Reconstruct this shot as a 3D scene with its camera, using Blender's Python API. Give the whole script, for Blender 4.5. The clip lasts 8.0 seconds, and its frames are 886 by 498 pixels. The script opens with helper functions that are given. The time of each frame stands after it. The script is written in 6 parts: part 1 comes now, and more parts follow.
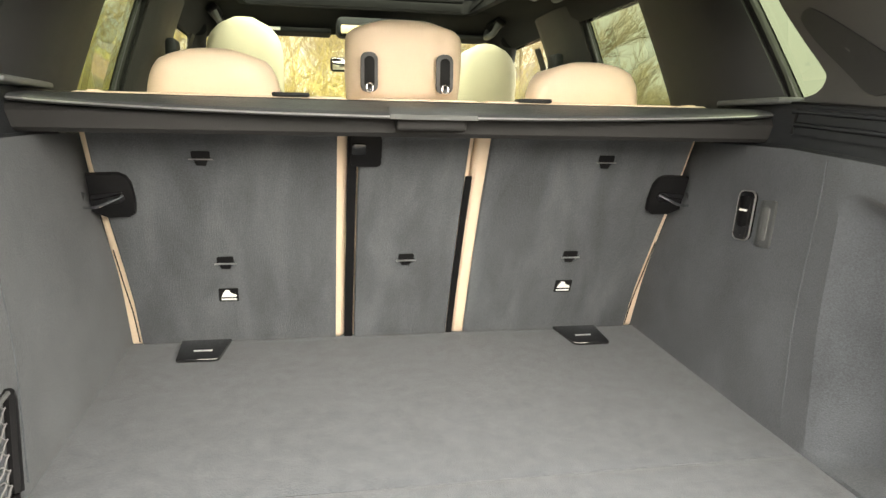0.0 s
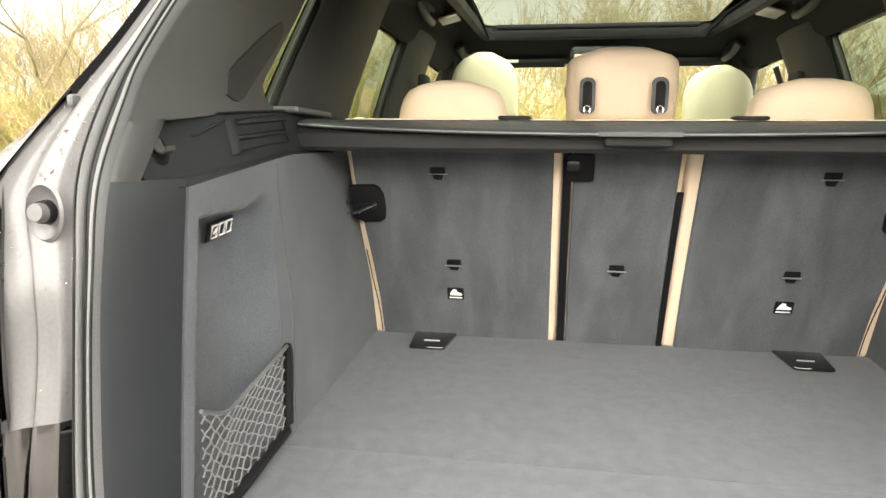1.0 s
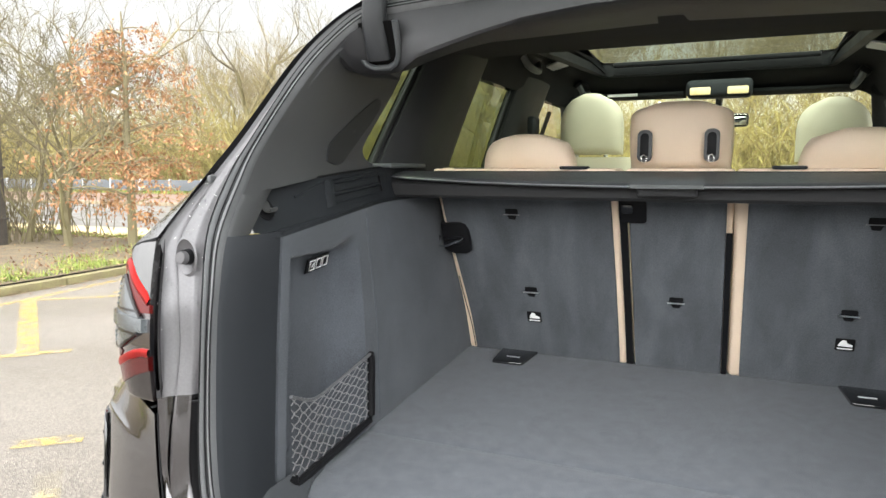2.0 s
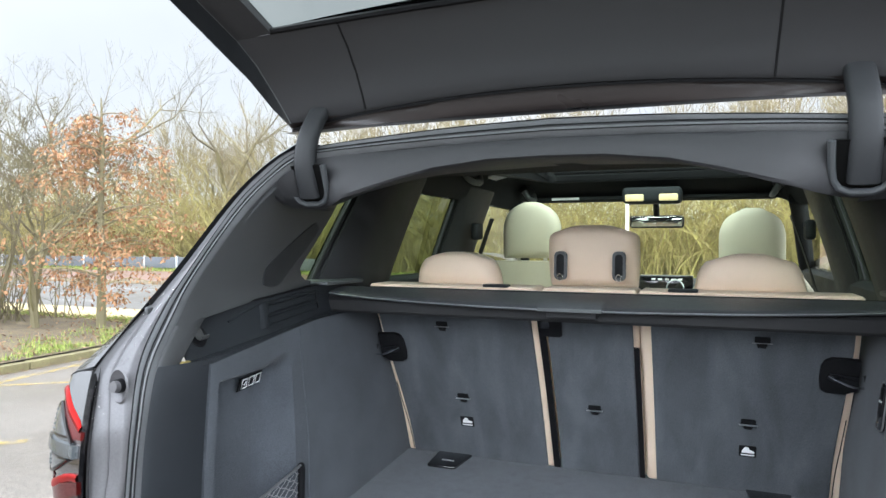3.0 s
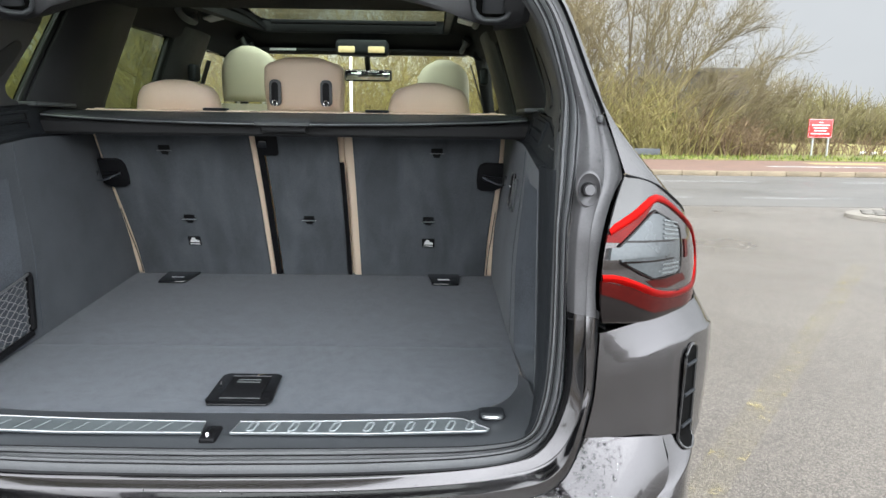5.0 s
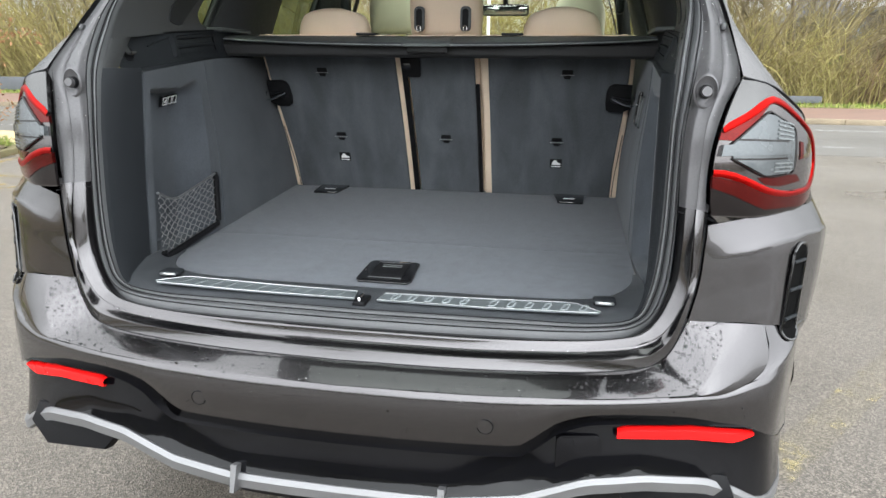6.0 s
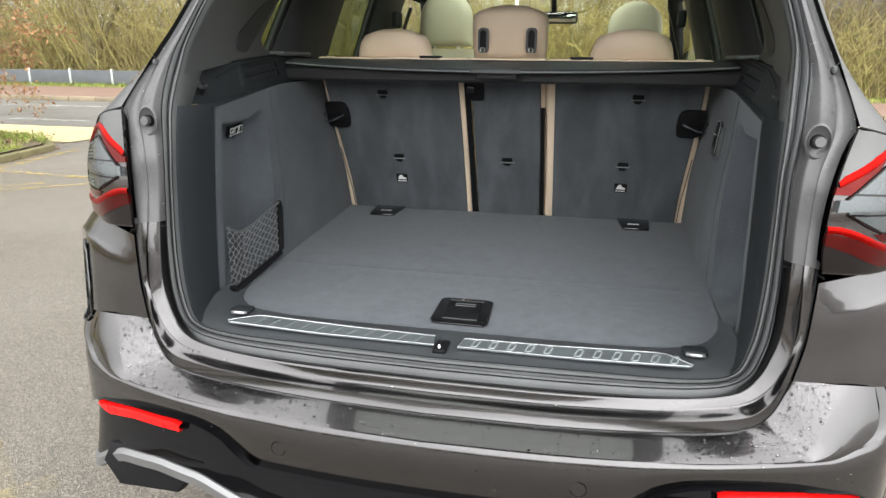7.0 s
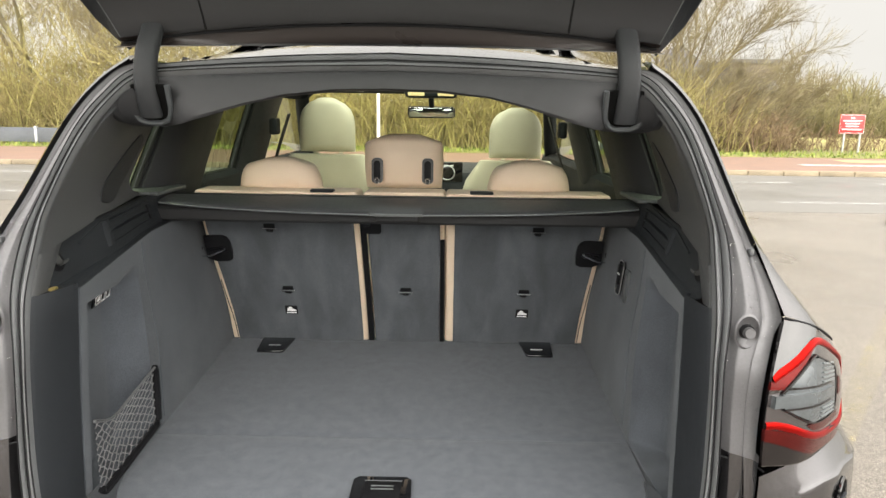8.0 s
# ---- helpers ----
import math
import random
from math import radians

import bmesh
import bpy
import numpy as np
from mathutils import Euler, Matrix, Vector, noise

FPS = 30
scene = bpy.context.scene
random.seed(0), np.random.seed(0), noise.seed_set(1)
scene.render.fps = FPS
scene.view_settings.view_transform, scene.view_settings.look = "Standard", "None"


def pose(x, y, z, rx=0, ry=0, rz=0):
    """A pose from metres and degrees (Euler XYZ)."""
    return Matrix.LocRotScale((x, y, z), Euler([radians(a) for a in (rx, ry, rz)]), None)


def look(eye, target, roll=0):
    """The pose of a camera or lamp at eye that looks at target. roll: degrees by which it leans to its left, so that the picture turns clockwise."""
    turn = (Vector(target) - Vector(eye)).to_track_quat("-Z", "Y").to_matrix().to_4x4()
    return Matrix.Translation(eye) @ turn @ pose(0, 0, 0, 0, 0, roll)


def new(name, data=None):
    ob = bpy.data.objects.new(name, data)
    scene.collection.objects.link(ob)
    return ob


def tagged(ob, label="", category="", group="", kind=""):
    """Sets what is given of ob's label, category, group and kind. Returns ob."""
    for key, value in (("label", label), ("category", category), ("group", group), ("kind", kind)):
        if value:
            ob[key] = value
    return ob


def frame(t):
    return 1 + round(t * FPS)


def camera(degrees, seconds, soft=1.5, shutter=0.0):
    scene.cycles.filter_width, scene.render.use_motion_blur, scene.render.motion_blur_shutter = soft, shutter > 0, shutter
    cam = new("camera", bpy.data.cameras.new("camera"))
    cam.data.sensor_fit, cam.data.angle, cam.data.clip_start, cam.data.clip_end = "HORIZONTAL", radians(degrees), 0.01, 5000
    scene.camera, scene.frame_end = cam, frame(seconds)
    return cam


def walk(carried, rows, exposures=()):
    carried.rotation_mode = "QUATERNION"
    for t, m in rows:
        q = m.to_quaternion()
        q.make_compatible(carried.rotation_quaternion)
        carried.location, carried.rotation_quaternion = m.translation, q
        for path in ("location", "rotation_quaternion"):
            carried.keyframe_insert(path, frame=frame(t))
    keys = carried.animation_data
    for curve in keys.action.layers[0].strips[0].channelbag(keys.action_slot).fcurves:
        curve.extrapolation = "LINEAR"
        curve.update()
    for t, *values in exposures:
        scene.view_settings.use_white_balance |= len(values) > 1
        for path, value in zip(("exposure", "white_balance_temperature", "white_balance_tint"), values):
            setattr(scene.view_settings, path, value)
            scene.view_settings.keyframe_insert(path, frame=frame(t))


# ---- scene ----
cam = camera(66.5, 8.0)
PATH = [
    (0, (-0.171, -1.358, 1.186), (0.202, 0.577, 0.842), 1.0),
    (0.5, (-0.155, -1.403, 1.184), (-0.174, 0.578, 0.914), 0.65),
    (1, (-0.13, -1.484, 1.168), (-0.447, 0.471, 0.896), 0.65),
    (1.2, (-0.107, -1.525, 1.174), (-0.526, 0.407, 0.888), 0.55),
    (2.3, (0.192, -1.683, 1.267), (-0.667, 0.113, 1.087), 0.0),
    (2.5, (0.213, -1.696, 1.289), (-0.641, 0.109, 1.18), 0.1),
    (3, (0.267, -1.717, 1.333), (-0.48, 0.138, 1.322), 0.2),
    (3.5, (0.328, -1.739, 1.35), (0.07, 0.244, 1.325), 0.3),
    (4, (0.328, -1.809, 1.306), (0.367, 0.186, 1.16), 0.7),
    (4.2, (0.325, -1.836, 1.287), (0.393, 0.153, 1.086), 0.7),
    (5.3, (0.374, -2.03, 1.184), (0.343, -0.073, 0.773), 0.7),
    (5.5, (0.387, -2.067, 1.17), (0.257, -0.121, 0.726), 0.7),
    (6, (0.37, -2.14, 1.142), (0.024, -0.238, 0.632), 0.6),
    (6.5, (0.33, -2.162, 1.184), (-0.158, -0.296, 0.654), 0.4),
    (7, (0.243, -2.096, 1.228), (-0.164, -0.212, 0.693), 0.6),
    (7.5, (0.156, -2.038, 1.287), (-0.06, -0.122, 0.755), 0.8),
    (8, (0.129, -1.941, 1.438), (0.105, 0.02, 1.045), 0.8),
]
walk(cam, [(t, look(eye, target, roll)) for t, eye, target, roll in PATH],
     [(0, 1.34, 7450, 7), (1.0, 1.28, 7150, 7), (2.5, 0.40, 5850, 8), (3.0, 0.44, 5650, 7), (3.5, 0.60, 5950, 8), (4.0, 0.27, 6100, 8.5), (5.5, 0.0, 5900, 6), (6.5, 0.0, 6250, 6), (7.5, 0.1, 6450, 6.5), (8.0, 0.33, 6700, 7.5)])

# ---- sky and sun: bright overcast ----
world = bpy.data.worlds.new("overcast")
scene.world = world
world.use_nodes = True
wn, wl = world.node_tree.nodes, world.node_tree.links
bg = wn["Background"]
sky = wn.new("ShaderNodeTexSky")
sky.sky_type, sky.sun_disc = "NISHITA", False
sky.sun_elevation, sky.sun_rotation = radians(38), radians(150)
sky.air_density, sky.dust_density = 1.0, 1.0
pale = wn.new("ShaderNodeHueSaturation")
pale.inputs["Saturation"].default_value = 0.16
cloud = wn.new("ShaderNodeTexNoise")
cloud.inputs["Scale"].default_value, cloud.inputs["Detail"].default_value = 2.2, 5.0
cramp = wn.new("ShaderNodeMapRange")
cramp.inputs["To Min"].default_value, cramp.inputs["To Max"].default_value = 0.78, 1.22
cmul = wn.new("ShaderNodeVectorMath")
cmul.operation = "SCALE"
wl.new(sky.outputs["Color"], pale.inputs["Color"])
wl.new(cloud.outputs["Fac"], cramp.inputs["Value"])
veil = wn.new("ShaderNodeMix")
veil.data_type = "RGBA"
veil.inputs["Factor"].default_value = 0.8
veil.inputs["B"].default_value = (9.55, 9.25, 8.95, 1)
wl.new(pale.outputs["Color"], veil.inputs["A"])
wl.new(veil.outputs["Result"], cmul.inputs[0])
# overcast that is brightest round the veiled sun and dimmest opposite to it
where, toward, side_ = wn.new("ShaderNodeTexCoord"), wn.new("ShaderNodeVectorMath"), wn.new("ShaderNodeMapRange")
toward.operation, toward.inputs[1].default_value = "DOT_PRODUCT", (0.14, -0.66, 0.74)
side_.interpolation_type = "SMOOTHSTEP"
side_.inputs["From Min"].default_value, side_.inputs["From Max"].default_value = -0.36, 0.9
side_.inputs["To Min"].default_value, side_.inputs["To Max"].default_value = 0.225, 1.74
clump = wn.new("ShaderNodeMath")
clump.operation = "MULTIPLY"
wl.new(where.outputs["Generated"], toward.inputs[0])
wl.new(where.outputs["Generated"], cloud.inputs["Vector"])
wl.new(toward.outputs["Value"], side_.inputs["Value"])
wl.new(side_.outputs["Result"], clump.inputs[0])
wl.new(cramp.outputs["Result"], clump.inputs[1])
wl.new(clump.outputs[0], cmul.inputs["Scale"])
wl.new(cmul.outputs["Vector"], bg.inputs["Color"])
bg.inputs["Strength"].default_value = 0.37
sun = new("sun", bpy.data.lights.new("sun", "SUN"))
sun.data.energy, sun.data.angle, sun.data.color = 0.7, radians(60), (1.0, 0.96, 0.9)
sun.matrix_world = look((2.5, -10.5, 8), (0, 0, 0))


# ---- materials ----
def mat(name, color, rough=0.6, metal=0.0, var=0.15, scales=(6.0, 150.0), bump=0.0, coat=0.0, sheen=0.0, rvar=0.1, tint=None, squash=(1, 1, 1), random=0.0, spec=0.5, nap=0.0):
    m = bpy.data.materials.new(name)
    m.use_nodes = True
    n, l = m.node_tree.nodes, m.node_tree.links
    b = n["Principled BSDF"]
    co = n.new("ShaderNodeTexCoord")
    mp = n.new("ShaderNodeMapping")
    mp.inputs["Scale"].default_value = squash
    l.new(co.outputs["Object"], mp.inputs["Vector"])
    big, fine = n.new("ShaderNodeTexNoise"), n.new("ShaderNodeTexNoise")
    for t, s, d in ((big, scales[0], 4.0), (fine, scales[1], 2.0)):
        t.inputs["Scale"].default_value, t.inputs["Detail"].default_value = s, d
        l.new(mp.outputs["Vector"], t.inputs["Vector"])
    add = n.new("ShaderNodeMath")
    add.operation = "ADD"
    l.new(big.outputs["Fac"], add.inputs[0])
    l.new(fine.outputs["Fac"], add.inputs[1])
    ramp = n.new("ShaderNodeMapRange")
    ramp.inputs["From Min"].default_value, ramp.inputs["From Max"].default_value = 0.6, 1.4
    mix = n.new("ShaderNodeMix")
    mix.data_type = "RGBA"
    other = tint or color
    mix.inputs["A"].default_value = (*[c * (1 - var) for c in color], 1)
    mix.inputs["B"].default_value = (*[min(1, c * (1 + var)) for c in other], 1)
    l.new(add.outputs[0], ramp.inputs["Value"])
    l.new(ramp.outputs["Result"], mix.inputs["Factor"])
    last = mix.outputs["Result"]
    if random:
        info, hs, mr = n.new("ShaderNodeObjectInfo"), n.new("ShaderNodeHueSaturation"), n.new("ShaderNodeMapRange")
        mr.inputs["To Min"].default_value, mr.inputs["To Max"].default_value = 1 - random, 1 + random
        l.new(info.outputs["Random"], mr.inputs["Value"])
        l.new(mr.outputs["Result"], hs.inputs["Value"])
        l.new(last, hs.inputs["Color"])
        last = hs.outputs["Color"]
    if nap:
        turn, brush, lvl, hs = n.new("ShaderNodeMapping"), n.new("ShaderNodeTexNoise"), n.new("ShaderNodeMapRange"), n.new("ShaderNodeHueSaturation")
        turn.inputs["Rotation"].default_value, turn.inputs["Scale"].default_value = (0.2, 0.75, 0.5), (9.0, 3.0, 2.2)
        brush.inputs["Scale"].default_value, brush.inputs["Detail"].default_value, brush.inputs["Distortion"].default_value = 1.6, 3.0, 0.6
        lvl.inputs["From Min"].default_value, lvl.inputs["From Max"].default_value = 0.35, 0.65
        lvl.inputs["To Min"].default_value, lvl.inputs["To Max"].default_value = 1 - nap, 1 + nap
        l.new(co.outputs["Object"], turn.inputs["Vector"])
        l.new(turn.outputs["Vector"], brush.inputs["Vector"])
        l.new(brush.outputs["Fac"], lvl.inputs["Value"])
        l.new(lvl.outputs["Result"], hs.inputs["Value"])
        l.new(last, hs.inputs["Color"])
        last = hs.outputs["Color"]
    l.new(last, b.inputs["Base Color"])
    rr = n.new("ShaderNodeMapRange")
    rr.inputs["From Min"].default_value, rr.inputs["From Max"].default_value = 0.3, 0.7
    rr.inputs["To Min"].default_value, rr.inputs["To Max"].default_value = max(0, rough - rvar / 2), min(1, rough + rvar / 2)
    l.new(big.outputs["Fac"], rr.inputs["Value"])
    l.new(rr.outputs["Result"], b.inputs["Roughness"])
    b.inputs["Metallic"].default_value = metal
    b.inputs["Coat Weight"].default_value = coat
    b.inputs["Coat Roughness"].default_value = 0.04
    b.inputs["Sheen Weight"].default_value = sheen
    b.inputs["Specular IOR Level"].default_value = spec
    if bump:
        bp = n.new("ShaderNodeBump")
        bp.inputs["Strength"].default_value, bp.inputs["Distance"].default_value = bump, 0.002
        l.new(fine.outputs["Fac"], bp.inputs["Height"])
        l.new(bp.outputs["Normal"], b.inputs["Normal"])
    return m


def glass_mat(name, tint, rough=0.0, clear=0.85):
    """A thin pane: tinted see-through with a mirror gloss by Fresnel."""
    m = bpy.data.materials.new(name)
    m.use_nodes = True
    n, l = m.node_tree.nodes, m.node_tree.links
    n.remove(n["Principled BSDF"])
    tr, gl, mx, fr = n.new("ShaderNodeBsdfTransparent"), n.new("ShaderNodeBsdfGlossy"), n.new("ShaderNodeMixShader"), n.new("ShaderNodeLayerWeight")
    pw, sc = n.new("ShaderNodeMath"), n.new("ShaderNodeMapRange")
    pw.operation, pw.inputs[1].default_value = "POWER", 5.0
    sc.inputs["To Min"].default_value, sc.inputs["To Max"].default_value = 0.05, 0.9
    fr.inputs["Blend"].default_value = 0.5
    l.new(fr.outputs["Facing"], pw.inputs[0])
    l.new(pw.outputs[0], sc.inputs["Value"])
    tr.inputs["Color"].default_value = (*tint, 1)
    gl.inputs["Roughness"].default_value = rough
    l.new(sc.outputs["Result"], mx.inputs[0])
    l.new(tr.outputs[0], mx.inputs[1])
    l.new(gl.outputs[0], mx.inputs[2])
    l.new(mx.outputs[0], n["Material Output"].inputs["Surface"])
    return m


PAINT = mat("graphite_metallic_paint", (0.068, 0.064, 0.067), 0.22, 1.0, 0.10, (3, 1400), 0.0, 1.0)
FLANGE = mat("satin_inner_paint", (0.100, 0.097, 0.102), 0.52, 0.5, 0.12, (5, 300), 0.03, 0.2)
PILLAR = mat("dark_pillar_trim", (0.024, 0.025, 0.027), 0.5, 0, 0.15, (6, 1500), 0.3, spec=0.22)
PILLARUP = mat("charcoal_pillar_trim", (0.055, 0.056, 0.058), 0.48, 0, 0.15, (6, 1500), 0.3, spec=0.32)
CARPET = mat("charcoal_carpet", (0.079, 0.086, 0.096), 0.95, 0, 0.30, (6, 420), 0.6, 0, 0.15, nap=0.17, spec=0.1)
FLOORC = mat("charcoal_floor_carpet", (0.075, 0.082, 0.096), 0.95, 0, 0.26, (40, 480), 0.6, 0, 0.16, spec=0.1)
FELT = mat("needle_felt_side_trim", (0.062, 0.068, 0.078), 0.95, 0, 0.30, (8, 420), 0.4, 0, 0.12, nap=0.10, spec=0.08)
PLASTIC = mat("black_grained_plastic", (0.018, 0.020, 0.023), 0.52, 0, 0.2, (6, 1500), 0.35, spec=0.18)
DARKPL = mat("deep_black_plastic", (0.008, 0.008, 0.009), 0.5, 0, 0.2, (8, 700), 0.15, spec=0.13)
CASSETTE = mat("black_cassette_fabric", (0.020, 0.020, 0.021), 0.7, 0, 0.2, (8, 900), 0.3, spec=0.2)
LIPPL = mat("satin_charcoal_lip", (0.052, 0.056, 0.060), 0.42, 0, 0.12, (6, 1200), 0.2, spec=0.45)
HANDLEG = mat("grey_satin_plastic", (0.080, 0.086, 0.088), 0.45, 0, 0.1, (8, 900), 0.2, spec=0.4)
POCKETB = mat("vent_black_and_pocket_shade", (0.004, 0.004, 0.004), 0.9, 0, 0.1, (8, 700), 0.0, spec=0.05)
BRASS = mat("dull_brass", (0.42, 0.33, 0.12), 0.45, 0.6, 0.15, (30, 600))
GLOSSB = mat("piano_black", (0.008, 0.008, 0.009), 0.08, 0, 0.2, (4, 500), 0.0, 0.6)
VALANCE = mat("gloss_black_valance", (0.003, 0.003, 0.004), 0.04, 0, 0.2, (6, 500), 0.0, spec=0.25, rvar=0.02)
RUBBER = mat("weather_seal_rubber", (0.084, 0.086, 0.090), 0.5, 0, 0.25, (10, 600), 0.2, spec=0.35)
LEATHER = mat("cream_leather", (0.76, 0.61, 0.465), 0.5, 0, 0.06, (12, 700), 0.35, 0, 0.05)
# the cream leather again, darker, with greenish window light put into the colour
LEATHER2 = mat("green_lit_cream_leather", (0.52, 0.485, 0.375), 0.5, 0, 0.06, (12, 700), 0.35, 0, 0.05)
CHROME = mat("polished_metal", (0.75, 0.75, 0.76), 0.16, 1.0, 0.08, (10, 500))
SATIN = mat("satin_silver", (0.55, 0.56, 0.57), 0.33, 0.85, 0.08, (10, 600), 0.05)
HEADLINER = mat("anthracite_headliner", (0.027, 0.028, 0.030), 0.95, 0, 0.15, (8, 1200), 0.4, spec=0.1)
GATETRIM = mat("tailgate_trim_plastic", (0.031, 0.031, 0.033), 0.55, 0, 0.12, (5, 1500), 0.3, spec=0.3)
REDLENS = mat("red_lamp_lens", (0.30, 0.004, 0.003), 0.38, 0.9, 0.25, (14, 60), 0.0, 0.0, spec=0.12)
REFLEX = mat("red_reflector", (0.90, 0.008, 0.008), 0.3, 0, 0.05, (14, 400), 0.0, spec=0.2)
DARKRED = mat("dark_red_lens", (0.085, 0.006, 0.005), 0.22, 0.7, 0.2, (14, 90), 0.0, 0.1, spec=0.2)
SMOKE = mat("smoked_lamp_housing", (0.050, 0.042, 0.042), 0.16, 0.6, 0.25, (9, 200), 0.0, 0.8)
LAMPDARK = mat("dark_lamp_base", (0.008, 0.006, 0.006), 0.10, 0.0, 0.2, (9, 200), 0.0, 0.0, spec=0.3)
CLEARL = mat("clear_lamp_optic", (0.065, 0.073, 0.078), 0.25, 0.35, 0.15, (20, 200), 0.0, 0.5)
RIBL = mat("pale_optic_rib", (0.15, 0.165, 0.17), 0.3, 0.4, 0.1, (20, 200), 0.0, 0.3)
PANELTOP = mat("lamp_top_paint_gloss", (0.060, 0.059, 0.059), 0.22, 0.6, 0.04, (9, 200), 0.0, 0.5)
WHITEP = mat("white_print", (0.78, 0.78, 0.78), 0.6, 0, 0.05)
HOOK = mat("satin_grey_hook", (0.075, 0.075, 0.076), 0.48, 0.4, 0.1, (20, 500))
GATELIP = mat("paint_with_brown_reflection", (0.030, 0.024, 0.023), 0.30, 0, 0.2, (4, 500), 0.0, spec=0.4)
AMBER = mat("warm_lamp_lens", (0.85, 0.66, 0.36), 0.3, 0, 0.1)
PANE = glass_mat("green_tinted_glass", (0.88, 0.93, 0.80))
PRIVACY = glass_mat("privacy_glass", (0.30, 0.36, 0.25))
SHIELD = glass_mat("windscreen_glass", (0.96, 0.99, 0.82))
ROOFGLASS = glass_mat("sunroof_glass", (0.55, 0.62, 0.52))
REARPANE = glass_mat("tailgate_glass", (0.50, 0.53, 0.50))
TRIMSILVER = mat("matt_silver_trim", (0.20, 0.20, 0.205), 0.5, 0.7, 0.08, (10, 600), 0.05)
SILLP = mat("satin_sill_plastic", (0.045, 0.048, 0.053), 0.38, 0, 0.2, (6, 900), 0.2)
PALEMARK = mat("pale_grip_mark", (0.23, 0.25, 0.26), 0.45, 0, 0.1, (20, 400))
PLATE = mat("brushed_dark_steel", (0.16, 0.18, 0.19), 0.42, 0.5, 0.12, (8, 300), 0.0)
MIRROR = mat("mirror_glass", (0.85, 0.86, 0.85), 0.02, 1.0, 0.02)


# ---- mesh helpers ----
def curve(pts, n):
    """n points, evenly spaced along a smooth curve through the given ones."""
    p = [Vector(q) for q in pts]
    p = [2 * p[0] - p[1], *p, 2 * p[-1] - p[-2]]
    fine = []
    for i in range(1, len(p) - 2):
        a, b, c, d = p[i - 1:i + 3]
        for k in range(12):
            t = k / 12
            fine.append(0.5 * ((2 * b) + (c - a) * t + (2 * a - 5 * b + 4 * c - d) * t * t + (3 * b - a - 3 * c + d) * t ** 3))
    fine.append(p[-2])
    return spread(fine, n)


def spread(fine, n):
    ln = [0.0]
    for a, b in zip(fine, fine[1:]):
        ln.append(ln[-1] + (b - a).length)
    out, j = [], 0
    for k in range(n):
        s = ln[-1] * k / (n - 1)
        while j < len(fine) - 2 and ln[j + 1] < s:
            j += 1
        f = (s - ln[j]) / max(1e-9, ln[j + 1] - ln[j])
        out.append(fine[j].lerp(fine[j + 1], min(1, max(0, f))))
    return out


def keyed(pts, per=6):
    """A smooth curve with the same number of points between each two controls, so that several curves match up."""
    p = [Vector(q) for q in pts]
    p = [2 * p[0] - p[1], *p, 2 * p[-1] - p[-2]]
    out = []
    for i in range(1, len(p) - 2):
        a, b, c, d = p[i - 1:i + 3]
        for k in range(per):
            t = k / per
            out.append(0.5 * ((2 * b) + (c - a) * t + (2 * a - 5 * b + 4 * c - d) * t * t + (3 * b - a - 3 * c + d) * t ** 3))
    out.append(p[-2])
    return out


def flip(pts):
    return [Vector((-p.x, p.y, p.z)) for p in pts]


def whole(half):
    """Right half from the bottom centre to the top centre, closed by its mirror image."""
    return half + flip(half[1:-1])[::-1]


def sheet(rows, closed=False, bm=None):
    bm = bm or bmesh.new()
    grid = [[bm.verts.new(p) for p in r] for r in rows]
    m = len(rows[0])
    for a, b in zip(grid, grid[1:]):
        for i in range(m if closed else m - 1):
            j = (i + 1) % m
            try:
                bm.faces.new((a[i], a[j], b[j], b[i]))
            except ValueError:
                pass
    return bm


def thick(bm, d):
    bmesh.ops.recalc_face_normals(bm, faces=bm.faces)
    bmesh.ops.solidify(bm, geom=bm.faces[:], thickness=d)
    return bm


def box(x0, x1, y0, y1, z0, z1, bev=0.0, seg=2, bm=None, m=None):
    bm = bm or bmesh.new()
    r = bmesh.ops.create_cube(bm, size=1)
    vs = r["verts"]
    bmesh.ops.transform(bm, matrix=Matrix.Translation(((x0 + x1) / 2, (y0 + y1) / 2, (z0 + z1) / 2)) @ Matrix.Diagonal((abs(x1 - x0), abs(y1 - y0), abs(z1 - z0), 1)), verts=vs)
    if bev:
        es = list({e for v in vs for e in v.link_edges})
        rb = bmesh.ops.bevel(bm, geom=es, offset=bev, segments=seg, affect="EDGES", profile=0.5)
        vs = list({v for f in rb["faces"] for v in f.verts} | {v for v in vs if v.is_valid})
    if m is not None:
        bmesh.ops.transform(bm, matrix=m, verts=[v for v in vs if v.is_valid])
    return bm


def tube(pts, r, sides=8, bm=None, closed=False, radii=None):
    """A round rod along the points."""
    bm = bm or bmesh.new()
    pts = [Vector(p) for p in pts]
    n, rings = len(pts), []
    up = Vector((0.13, 0.21, 0.97))
    for i, p in enumerate(pts):
        d = (pts[(i + 1) % n] - pts[i - 1]) if closed else (pts[min(n - 1, i + 1)] - pts[max(0, i - 1)])
        d.normalize()
        s = d.cross(up)
        if s.length < 0.05:
            s = d.cross(Vector((1, 0, 0)))
        s.normalize()
        u = s.cross(d)
        rr = radii[i] if radii else r
        rings.append([bm.verts.new(p + rr * (math.cos(a) * s + math.sin(a) * u)) for a in [2 * math.pi * k / sides for k in range(sides)]])
    pairs = list(zip(rings, rings[1:])) + ([(rings[-1], rings[0])] if closed else [])
    for a, b in pairs:
        for k in range(sides):
            j = (k + 1) % sides
            bm.faces.new((a[k], a[j], b[j], b[k]))
    if not closed:
        bm.faces.new(rings[0][::-1])
        bm.faces.new(rings[-1])
    return bm


